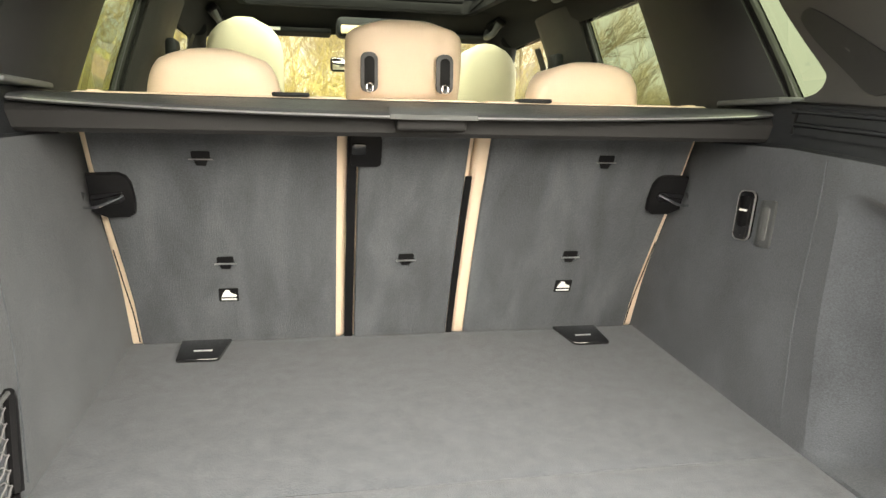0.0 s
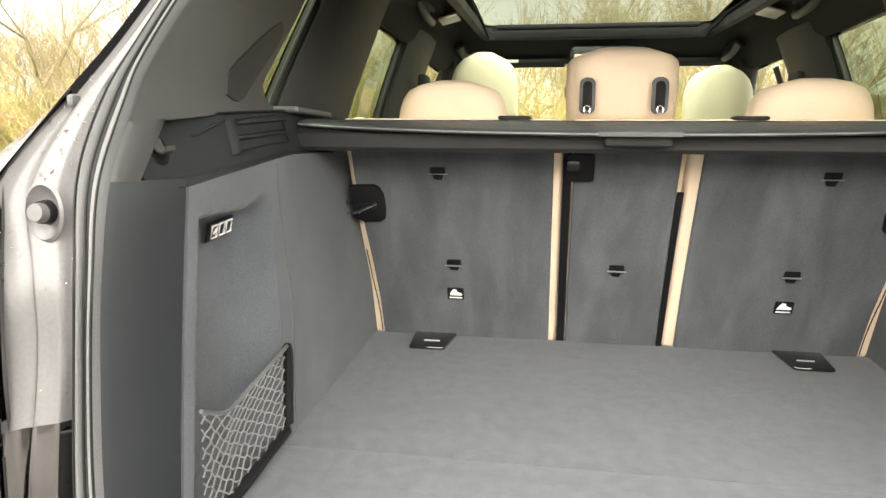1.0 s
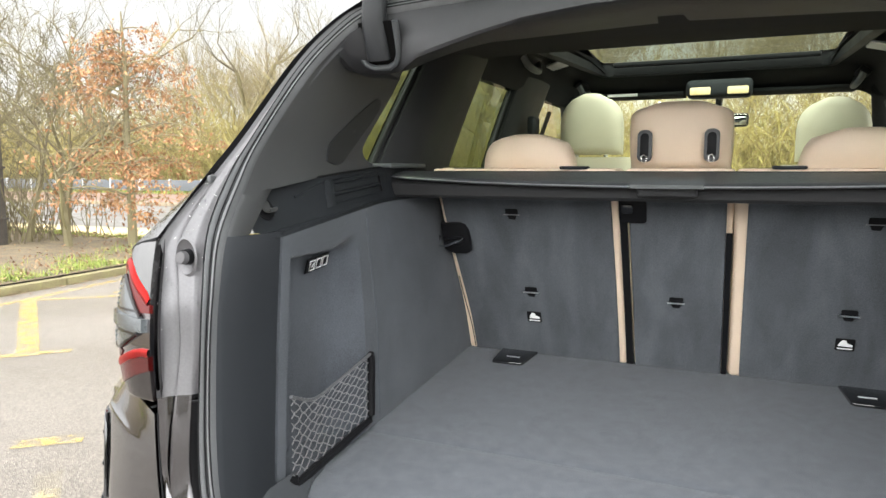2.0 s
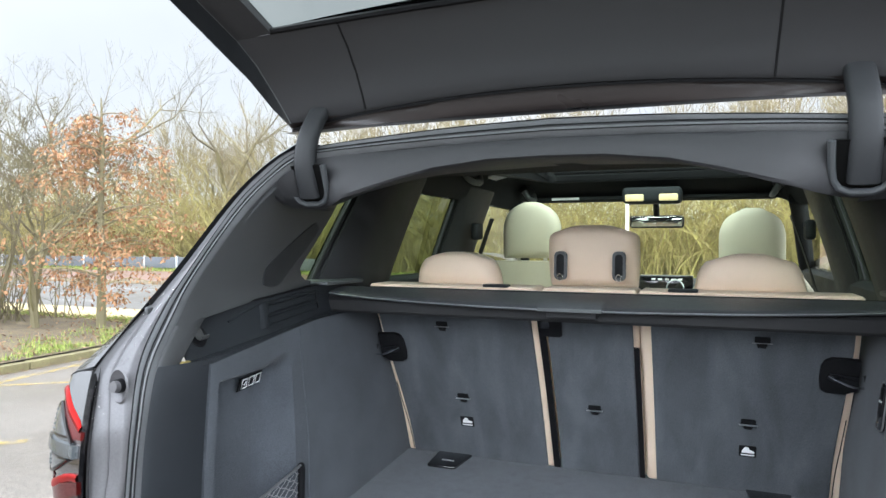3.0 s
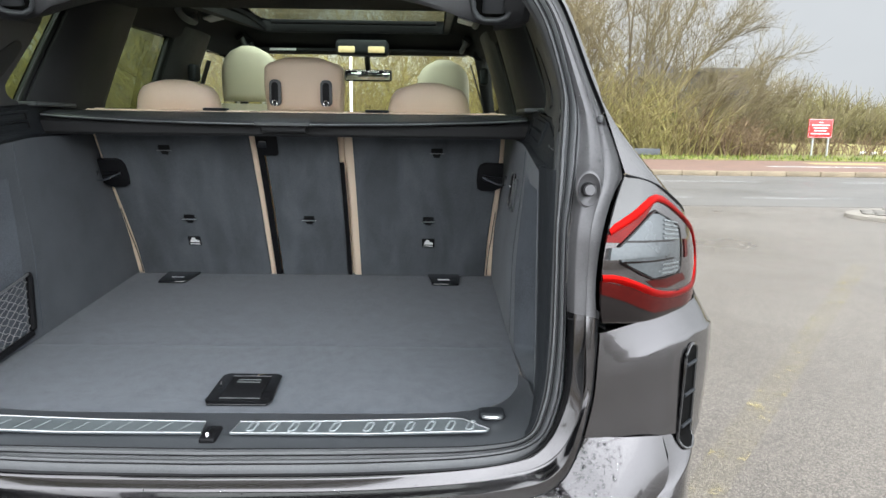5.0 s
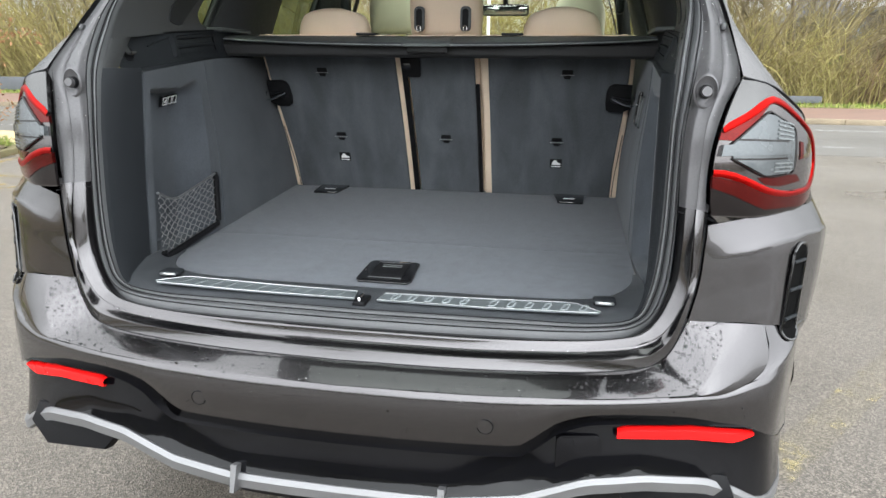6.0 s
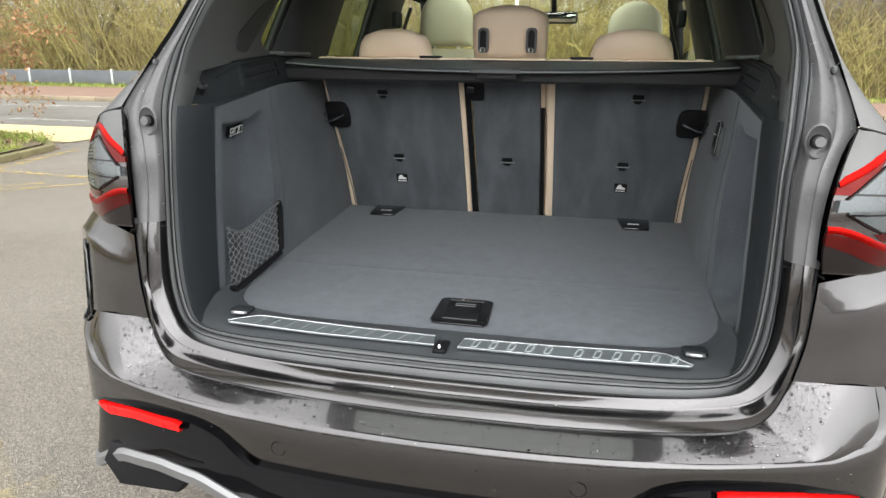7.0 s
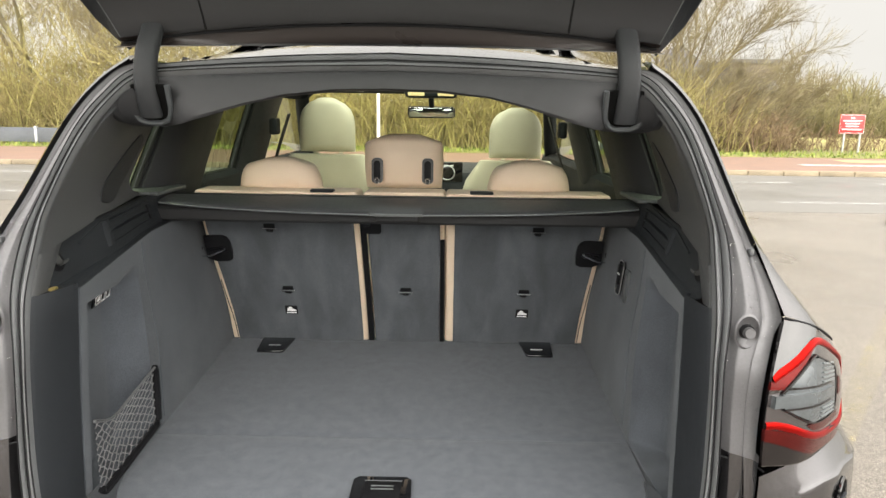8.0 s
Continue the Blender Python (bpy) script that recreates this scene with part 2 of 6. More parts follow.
def disc(center, axis, r, depth, sides=20, bev=0.0):
    bm = bmesh.new()
    bmesh.ops.create_cone(bm, cap_ends=True, segments=sides, radius1=r, radius2=r * (1 - bev), depth=depth)
    rot = Vector((0, 0, 1)).rotation_difference(Vector(axis)).to_matrix().to_4x4()
    bmesh.ops.transform(bm, matrix=Matrix.Translation(center) @ rot, verts=bm.verts)
    return bm


def prism(poly, depth, m=None, bev=0.0, bm=None):
    """A flat outline in x and y, given thickness along z."""
    bm = bm or bmesh.new()
    lo = [bm.verts.new((x, y, 0)) for x, y in poly]
    hi = [bm.verts.new((x, y, depth)) for x, y in poly]
    bm.faces.new(lo[::-1])
    top = bm.faces.new(hi)
    k = len(poly)
    for i in range(k):
        bm.faces.new((lo[i], lo[(i + 1) % k], hi[(i + 1) % k], hi[i]))
    if bev:
        bmesh.ops.bevel(bm, geom=list(top.edges), offset=bev, segments=2, affect="EDGES", profile=0.5)
    if m is not None:
        bmesh.ops.transform(bm, matrix=m, verts=bm.verts)
    return bm


def round_rect(w, h, r, k=5):
    out = []
    for cx, cy, a0 in ((w / 2 - r, h / 2 - r, 0), (-w / 2 + r, h / 2 - r, 90), (-w / 2 + r, -h / 2 + r, 180), (w / 2 - r, -h / 2 + r, 270)):
        for i in range(k + 1):
            a = radians(a0 + 90 * i / k)
            out.append((cx + r * math.cos(a), cy + r * math.sin(a)))
    return out


def axes(center, right, up):
    """The pose whose x runs along right, y along up and z out of both."""
    x = Vector(right).normalized()
    z = x.cross(Vector(up)).normalized()
    y = z.cross(x)
    return Matrix.Translation(center) @ Matrix((x, y, z)).transposed().to_4x4()


def part(name, bm, material, parent=None, label="", smooth=40.0):
    me = bpy.data.meshes.new(name)
    bmesh.ops.recalc_face_normals(bm, faces=bm.faces)
    bm.to_mesh(me)
    bm.free()
    me.materials.append(material)
    if smooth:
        for p in me.polygons:
            p.use_smooth = True
        me.set_sharp_from_angle(angle=radians(smooth))
    ob = new(name, me)
    ob.parent = parent
    return tagged(ob, label)


def thing(name, label, category, group="", at=(0, 0, 0)):
    """An Empty at the thing's base; its parts are given in the world's metres, so it stands at the origin unless copied."""
    e = new(name)
    e.location = at
    e.empty_display_size = 0.1
    return tagged(e, label, category, group)


def ease(a, b, v):
    t = min(1, max(0, (v - a) / (b - a)))
    return t * t * (3 - 2 * t)


def along(table, v):
    """Straight interpolation in a short table of pairs."""
    for (a, p), (b, q) in zip(table, table[1:]):
        if v <= b:
            return p + (q - p) * max(0, (v - a) / (b - a))
    return table[-1][1]


def worn_paint(name, color, wear=0.5, scale=9.0, soft=0.12, base=0.0):
    """Road paint that has worn through in patches, so that the tarmac shows."""
    m = mat(name, color, 0.7, 0, 0.2, (10, 200), 0.3)
    n, l = m.node_tree.nodes, m.node_tree.links
    b = n["Principled BSDF"]
    co, t, r, mx, tr = n.new("ShaderNodeTexCoord"), n.new("ShaderNodeTexNoise"), n.new("ShaderNodeMapRange"), n.new("ShaderNodeMixShader"), n.new("ShaderNodeBsdfTransparent")
    t.inputs["Scale"].default_value, t.inputs["Detail"].default_value, t.inputs["Roughness"].default_value = scale, 10.0, 0.8
    r.inputs["From Min"].default_value, r.inputs["From Max"].default_value = wear - soft, wear + soft
    r.inputs["To Max"].default_value = 1 - base
    l.new(co.outputs["Object"], t.inputs["Vector"])
    l.new(t.outputs["Fac"], r.inputs["Value"])
    l.new(r.outputs["Result"], mx.inputs[0])
    l.new(b.outputs[0], mx.inputs[1])
    l.new(tr.outputs[0], mx.inputs[2])
    l.new(mx.outputs[0], n["Material Output"].inputs["Surface"])
    return m


def asphalt(name, dark, light, grit=95.0):
    """Worn tarmac: single stones in a dark binder, damp patches, broad stains."""
    m = mat(name, dark, 0.43, 0, 0.2, (0.7, 40), 0.0, 0, 0, 0.35)
    n, l = m.node_tree.nodes, m.node_tree.links
    b = n["Principled BSDF"]
    old = b.inputs["Base Color"].links[0].from_socket
    co, v, hv, r, mx, bp = n.new("ShaderNodeTexCoord"), n.new("ShaderNodeTexVoronoi"), n.new("ShaderNodeSeparateColor"), n.new("ShaderNodeMapRange"), n.new("ShaderNodeMix"), n.new("ShaderNodeBump")
    v.inputs["Scale"].default_value = grit
    l.new(co.outputs["Object"], v.inputs["Vector"])
    l.new(v.outputs["Color"], hv.inputs[0])
    r.inputs["From Min"].default_value, r.inputs["From Max"].default_value = 0.35, 1.0
    l.new(hv.outputs[0], r.inputs["Value"])
    mx.data_type = "RGBA"
    mx.inputs["B"].default_value = (*light, 1)
    l.new(old, mx.inputs["A"])
    l.new(r.outputs["Result"], mx.inputs["Factor"])
    l.new(mx.outputs["Result"], b.inputs["Base Color"])
    bp.inputs["Strength"].default_value, bp.inputs["Distance"].default_value = 0.7, 0.004
    l.new(v.outputs["Distance"], bp.inputs["Height"])
    l.new(bp.outputs["Normal"], b.inputs["Normal"])
    return m

# ---- ground, road, kerbs ----
ASPHALT = asphalt("damp_speckled_asphalt", (0.076, 0.066, 0.055), (0.235, 0.208, 0.176), 210.0)
ROADM = mat("road_asphalt", (0.105, 0.098, 0.088), 0.5, 0, 0.2, (0.5, 90), 0.4, 0, 0, 0.3)
YELLOW = worn_paint("worn_yellow_paint", (0.40, 0.29, 0.065), 0.46)
FAINT = worn_paint("faded_yellow_paint", (0.36, 0.30, 0.14), 0.37, 7.0, 0.10, 0.05)
WHITEL = worn_paint("white_road_paint", (0.48, 0.48, 0.47), 0.53, 5.0)
KERB = mat("kerb_concrete", (0.21, 0.17, 0.115), 0.85, 0, 0.3, (5, 120), 0.5, random=.15)
BRICK = mat("red_brick_paving", (0.150, 0.090, 0.064), 0.8, 0, 0.3, (2, 60), 0.4)
SOIL = mat("leafy_soil", (0.075, 0.056, 0.034), 0.95, 0, 0.5, (5, 60), 0.8, tint=(0.10, 0.075, 0.04))
TURF = mat("turf", (0.085, 0.10, 0.022), 0.9, 0, 0.4, (1.5, 60), 0.8, tint=(0.16, 0.14, 0.045))
bm = bmesh.new()
N = 60
bmesh.ops.create_grid(bm, x_segments=N, y_segments=N, size=600)
tagged(part("ground", bm, ASPHALT, None, "grey speckled car park asphalt, damp"), kind="structure")


def slab(name, x0, x1, y0, y1, z, m, label, h=None):
    return tagged(part(name, box(x0, x1, y0, y1, z - (h or z), z, .0), m, None, label), kind="structure")


slab("road", -150, 150, 8.6, 15.4, .004, ROADM, "grey asphalt road", .02)
slab("pavement", -150, 150, 15.55, 21.6, .115, BRICK, "red brick pavement", .12)
slab("verge", -150, 150, 21.6, 120, .13, TURF, "rough grass verge", .14)
from mathutils import geometry
def triangles(bm):
    """Corner places of a mesh's triangles."""
    return [[v.co.copy() for v in t] for f in bm.faces for t in ((f.verts[0], f.verts[1], f.verts[2]), (f.verts[0], f.verts[2], f.verts[-1]))]


def touch(tris, start, way, default):
    """The first place where a line from start meets the triangles."""
    hits = [h for h in (geometry.intersect_ray_tri(*t, way, start) for t in tris) if h]
    return min(hits, key=lambda h: (h - start).length) if hits else default




# ---- the car: opening of the boot ----
# Rings round the opening, right half from the sill's middle to the roof's middle.
SI = [(0, -.985, .700), (.25, -.978, .700), (.43, -.960, .695), (.503, -.956, .715), (.527, -.952, .77), (.536, -.947, .86), (.538, -.938, .98), (.540, -.926, 1.06), (.545, -.900, 1.14),
      (.558, -.842, 1.21), (.565, -.790, 1.27), (.547, -.705, 1.374), (.520, -.650, 1.44), (.475, -.607, 1.49), (.40, -.595, 1.503), (.20, -.586, 1.513), (0, -.580, 1.518)]
SO = [(0, -1.034, .691), (.25, -1.024, .690), (.448, -.992, .688), (.523, -.970, .709), (.553, -.960, .770), (.561, -.950, .86), (.560, -.940, .98), (.563, -.930, 1.06), (.578, -.896, 1.15),
      (.591, -.840, 1.217), (.588, -.788, 1.275), (.567, -.680, 1.402), (.535, -.625, 1.467), (.498, -.588, 1.509), (.42, -.572, 1.524), (.20, -.560, 1.543), (0, -.554, 1.551)]
FL = [(0, -1.049, .672), (.25, -1.040, .671), (.452, -1.013, .676), (.541, -.995, .698), (.581, -.987, .770), (.586, -.979, .86), (.591, -.952, .98), (.595, -.945, 1.06), (.616, -.915, 1.135),
      (.617, -.840, 1.219), (.606, -.784, 1.280), (.577, -.675, 1.410), (.546, -.618, 1.477), (.507, -.580, 1.518), (.43, -.562, 1.529), (.20, -.548, 1.547), (0, -.543, 1.555)]
GU = [(0, -1.079, .641), (.25, -1.070, .642), (.468, -1.037, .645), (.556, -1.009, .669), (.593, -.993, .770), (.601, -.989, .86), (.603, -.984, .98), (.612, -.974, 1.06), (.641, -.930, 1.137),
      (.630, -.834, 1.230), (.617, -.778, 1.290), (.588, -.668, 1.420), (.553, -.608, 1.490), (.512, -.570, 1.527), (.43, -.548, 1.533), (.20, -.525, 1.550), (0, -.518, 1.558)]
si, so, fl, gu = (keyed(c) for c in (SI, SO, FL, GU))
PER = 6

car = thing("car", "dark graphite SUV, wet with rain, tailgate raised", "car")


def ring_rows(a, b, profile):
    """Rows from ring a to ring b, raised by the profile's heights (share of the way, metres; a second height for the upper ring)."""
    rows = []
    n = len(a)
    for f, h, *upper in profile:
        row = []
        for i in range(n):
            t = (a[min(n - 1, i + 1)] - a[max(0, i - 1)])
            nrm = t.cross(b[i] - a[i]).normalized()
            if nrm.y > 0:
                nrm = -nrm
            hh = h + (upper[0] - h) * ease(PER * 3.6, PER * 4.6, i) if upper else h
            row.append(a[i].lerp(b[i], f) + hh * nrm)
        rows.append(whole(row))
    return rows


part("boot_seal", sheet(ring_rows(si, so, [(0, -.012), (0, .003), (.12, .010), (.30, .011), (.42, .003), (.50, .002), (.58, .008), (.75, .012), (.90, .008), (1, 0), (1, -.01)]), True), RUBBER, car, "grey rubber weather seal")
for f in (.14, .46, .86):
    part("seal_groove", tube(ring_rows(si, so, [(f, .0105)])[0], .0013, 5, closed=True), DARKPL, car)


def split_ring(name, rows, label):
    """Glossy paint on the lower third, satin paint above the seam."""
    h = [r[:len(r) // 2 + 1] for r in rows]
    k = PER * 5 + 3
    part(name, sheet([flip(r[1:k + 1])[::-1] + r[:k + 1] for r in h]), PAINT, car, label)
    part(name, sheet([r[k:] + flip(r[k:-1])[::-1] for r in h]), FLANGE, car, "satin " + label)


split_ring("boot_flange", ring_rows(so, fl, [(0, -.004, -.006), (.06, 0, -.006), (.26, .0040, -.002), (.38, .0062, .0), (.44, .0064, .001), (.52, .0054, .0008), (.92, .0006, 0), (1, 0, .001)]), "painted inner flange, beaded with rain")
split_ring("rain_gutter", ring_rows(fl, gu, [(0, 0, .001), (.05, -.0008, .0012), (.12, 0, -.002), (.34, .0050, -.005), (.53, .0096, -.006), (.565, .0100, -.006), (.60, .0092, -.006), (.94, .0008, -.004), (1, 0, -.002)]), "painted rain gutter")

# quarter panel outside the opening, black trough between
QP = [[(.646, -.930, 1.139), (.633, -.835, 1.234), (.620, -.778, 1.294), (.591, -.668, 1.424), (.556, -.606, 1.494), (.515, -.566, 1.536)],
      [(.690, -.931, 1.126), (.643, -.822, 1.232), (.629, -.765, 1.294), (.598, -.655, 1.428), (.562, -.593, 1.500), (.520, -.552, 1.543)],
      [(.735, -.893, 1.100), (.662, -.770, 1.222), (.645, -.715, 1.288), (.610, -.600, 1.428), (.572, -.530, 1.503), (.530, -.480, 1.550)],
      [(.788, -.770, 1.056), (.690, -.620, 1.205), (.668, -.560, 1.280), (.628, -.460, 1.420), (.592, -.410, 1.500), (.550, -.370, 1.555)]]
quarter = [keyed(c) for c in QP]
for s in (1, -1):
    f_ = flip if s < 0 else list
    part("quarter_panel", sheet([f_(r) for r in quarter]), PAINT, car, "painted quarter panel beaded with rain")
    a, b = gu[PER * 9:PER * 13 + 1], quarter[0][PER:]
    rows = [a, [p.lerp(q, .3) + Vector((-.004, .014, -.006)) for p, q in zip(a, b)], [p.lerp(q, .8) + Vector((-.002, .012, -.004)) for p, q in zip(a, b)], b]
    part("drip_channel", sheet([f_(r) for r in rows]), DARKPL, car)
    a, b = gu[PER * 8:PER * 9 + 1], quarter[0][:PER + 1]
    part("panel_joint", sheet([f_(a), f_([p.lerp(q, .5) + Vector((0, .006, -.003)) for p, q in zip(a, b)]), f_(b)]), PAINT, car)
    part("channel_end", box(-.004, .004, -.007, .007, -.006, .006, .003, m=Matrix.Translation((s * .624, -.840, 1.221))), RUBBER, car)

# recess and rubber stop on the flange, stud above it
for s in (1, -1):
    c = Vector((s * .590, -.934, 1.113))
    cup = bmesh.new()
    rows = []
    for r, d in ((.025, .001), (.022, -.001), (.017, .004), (.010, .005)):
        rows.append([c + Vector((s * .0 + r * .8 * math.cos(a), d, r * 1.15 * math.sin(a))) for a in [2 * math.pi * k / 24 for k in range(24)]])
    part("stop_recess", sheet(rows, True, cup), FLANGE, car)
    stop = part("rubber_stop", disc(c + Vector((0, -.005, 0)), (0, -1, .1), .0100, .012, 20, .2), FLANGE, car, "round grey rubber buffer")
    part("stop_collar", disc(c + Vector((0, .002, 0)), (0, -1, 0), .0118, .010, 20, .1), DARKPL, stop)
    part("blind_stud", disc(c + Vector((s * .014, .072, .068)), (0, -1, .9), .013, .012, 16, .3), FLANGE, car)

# seam cover on the lower flange
for s in (1, -1):
    seam = [Vector((s * x, y, z)) for x, y, z in ((.561, -.948, .912), (.58, -.9575, .910), (.600, -.960, .909), (.613, -.987, .907))]
    part("flange_seam", tube(seam, .0016, 6), DARKPL, car)

# ---- bumper ----
PLAN = [(0, -1.135), (.15, -1.133), (.30, -1.122), (.45, -1.100), (.58, -1.068), (.69, -1.030), (.745, -.998), (.780, -.940), (.808, -.87), (.850, -.70), (.878, -.45), (.890, -.20)]
plan = [Vector((p.x, p.y, 0)) for p in curve([(x, y, 0) for x, y in PLAN], 80)]


def low_edge(x):
    return along([(0, .511), (.318, .513), (.345, .530), (.385, .563), (.43, .577), (.48, .579), (.60, .574), (.70, .561), (.765, .522), (.80, .512), (.88, .505)], x)


def silver_edge(x):
    return along([(0, .420), (.20, .421), (.32, .434), (.375, .452), (.43, .470), (.53, .476), (.63, .465), (.68, .445), (.73, .412), (.88, .37)], x)


def crest(x):
    return along([(0, .619), (.25, .620), (.45, .622), (.56, .624), (.655, .627), (.735, .652), (.78, .688), (.81, .700), (.90, .698)], x)


shell = []
for w in (0, .06, .14, .5, .85, 1):
    row = []
    for p in plan:
        z = crest(p.x) + (low_edge(p.x) - crest(p.x)) * w
        inset = .006 * (1 - ease(0, .12, w)) + .012 * ease(.6, 1, w) * (1 - ease(.5, .75, p.x))
        row.append(Vector((p.x, p.y + inset, z)))
    shell.append(flip(row[1:])[::-1] + row)
bumper = part("bumper", sheet(shell), PAINT, car, "graphite painted bumper, rain beads on its ledge")
# ledge on top of the bumper
edge_ = [p for p in gu[:PER * 7] if p.z < .914]
inner = keyed([(0, -1.079, .641), (.25, -1.070, .642), (.44, -1.0425, .6445), (.525, -1.021, .652), (.558, -1.008, .671), (.577, -1.000, .704), (.588, -.996, .733)], 8)
outer = keyed([(0, -1.133, .620), (.25, -1.123, .621), (.44, -1.099, .623), (.560, -1.070, .625), (.606, -1.055, .633), (.636, -1.030, .682), (.650, -.994, .733)], 8)
wide = keyed([(.560, -1.070, .625), (.655, -1.044, .628), (.722, -1.000, .664), (.718, -.976, .728)], 8)
rows = []
for w, dy, dz in ((0, .004, -.008), (0, .001, -.001), (.02, 0, .0006), (.06, 0, .0010), (.35, 0, .0008), (.7, 0, .0008), (.95, 0, .0006), (1, 0, 0)):
    half = [a.lerp(b, w) + Vector((0, dy, dz)) for a, b in zip(inner, outer)]
    rows.append(flip(half[1:])[::-1] + half)
part("bumper_ledge", sheet(rows, False), PAINT, car, "wet bumper ledge covered in rain beads")
# facet outside the ledge's corner, and the shut line round the ledge
for f_ in (list, flip):
    part("bumper_facet", sheet([f_([a.lerp(b, w) + Vector((.002, -.004, .002)) * 4 * w * (1 - w) for a, b in zip(outer[24:], wide)]) for w in (0, .03, .25, .5, .75, 1)]), PAINT, car)
    part("shut_line", tube(f_([p + Vector((0, .001, .001)) for p in edge_]), .0013, 5), DARKPL, car)
# corner between ledge, lamp and side
for s in (1, -1):
    rows = []
    o = [p + Vector((.004, -.0015, 0)) for p in spread([p for p in edge_ if p.z > .730], 33)]
    side = keyed([(.718, -.976, .728), (.723, -.964, .80), (.726, -.956, .866), (.724, -.948, .880), (.718, -.928, .915)], 8)
    side2 = keyed([(.772, -.934, .722), (.782, -.918, .80), (.786, -.906, .868), (.783, -.898, .882), (.770, -.878, .917)], 8)
    side3 = keyed([(.822, -.868, .714), (.832, -.857, .80), (.836, -.848, .868), (.832, -.842, .883), (.814, -.822, .921)], 8)
    side4 = keyed([(.864, -.70, .70), (.874, -.70, .80), (.876, -.69, .868), (.872, -.69, .884), (.852, -.68, .93)], 8)
    side5 = keyed([(.886, -.30, .70), (.892, -.30, .80), (.892, -.30, .86), (.890, -.30, .88), (.876, -.30, .95)], 8)
    strip = [[p + Vector((-.003, .012, 0)) for p in o], o, [a.lerp(b, .5) + Vector((.001, -.004, 0)) for a, b in zip(o, side)], side, [a.lerp(b, .5) + Vector((.004, -.005, 0)) for a, b in zip(side, side2)], side2, [a.lerp(b, .5) + Vector((.004, -.004, 0)) for a, b in zip(side2, side3)], side3, side4, side5]
    under = [p for p in plan if p.x > .655]
    top_edge = spread([side[0], side2[0], side3[0], side4[0], side5[0]], len(under))
    foot = [Vector((p.x, p.y + .006, crest(p.x))) for p in under]
    bulge = Vector((.722, -1.000, .664)) - foot[0].lerp(top_edge[0], .5)
    rows = []
    for w in (0, .2, .4, .5, .6, .8, 1):
        rows.append([a.lerp(b, w) + (bulge * max(0, 1 - k / 7) + Vector((.003, -.002, .003)) * min(1, k / 7)) * 4 * w * (1 - w) for k, (a, b) in enumerate(zip(foot, top_edge))])
    shoulder = sheet([flip(r) for r in rows] if s < 0 else rows)
    skin = triangles(shoulder)
    part("bumper_shoulder", shoulder, PAINT, car)
    if s < 0:
        strip = [flip(r) for r in strip]
    corner = sheet(strip)
    skin += triangles(corner)
    part("bumper_corner", corner, PAINT, car)
    # tall vent slot in the corner, following its skin
    n, t = Vector((s * .71, -.70, 0)), Vector((s * .70, .71, 0))
    mid = Vector((s * .768, -.937, .781))

    def on_skin(a, b, lift):
        p = mid + t * (a + .16 * b) + Vector((0, 0, b))
        return touch(skin, p + n * .2, -n, p) + n * lift

    slot = round_rect(.042, .164, .018)
    vent = part("air_vent", sheet([[on_skin(x * k, y * k, h) for x, y in slot] for k, h in ((1, -.003), (1, .0035), (.86, .0035), (.80, .0012), (.5, .0012), (.02, .0012))], True), POCKETB, car, "tall black vent slot")
    for b in (-.046, .004, .052):
        part("vent_fin", tube([on_skin(a, b, .004) for a in (-.019, -.006, .006, .019)], .0030, 6), PLASTIC, vent)
    part("vent_frame", tube([on_skin(x, y, .003) for x, y in slot], .0026, 6, closed=True), GLOSSB, vent)

# black lower panel with reflectors, silver trim, outlets
rows = []
for w, d in ((0, -.002), (0, .012), (.10, .018), (.5, .009), (.9, -.003), (1, -.008), (1, -.010)):
    half = [Vector((p.x, p.y + d, low_edge(p.x) + (silver_edge(p.x) - low_edge(p.x)) * w)) for p in plan[:72]]
    rows.append(flip(half[1:])[::-1] + half)
lower = part("rear_valance", sheet(rows), VALANCE, car, "gloss black lower valance")
rows = []
for dz, d in ((.008, .002), (.010, -.008), (.002, -.015), (-.016, -.013), (-.024, -.002), (-.024, .03)):
    half = [Vector((p.x, p.y + d, silver_edge(p.x) + dz)) for p in plan[:62]]
    rows.append(flip(half[1:])[::-1] + half)
part("silver_diffuser_trim", sheet(rows), TRIMSILVER, car, "satin silver diffuser strip")
rows = []
for dz, d in ((-.010, .02), (-.07, .05), (-.13, .14), (-.14, .5)):
    half = [Vector((p.x, p.y + d, silver_edge(p.x) + dz)) for p in plan[:72]]
    rows.append(flip(half[1:])[::-1] + half)
part("underside", sheet(rows), DARKPL, car)
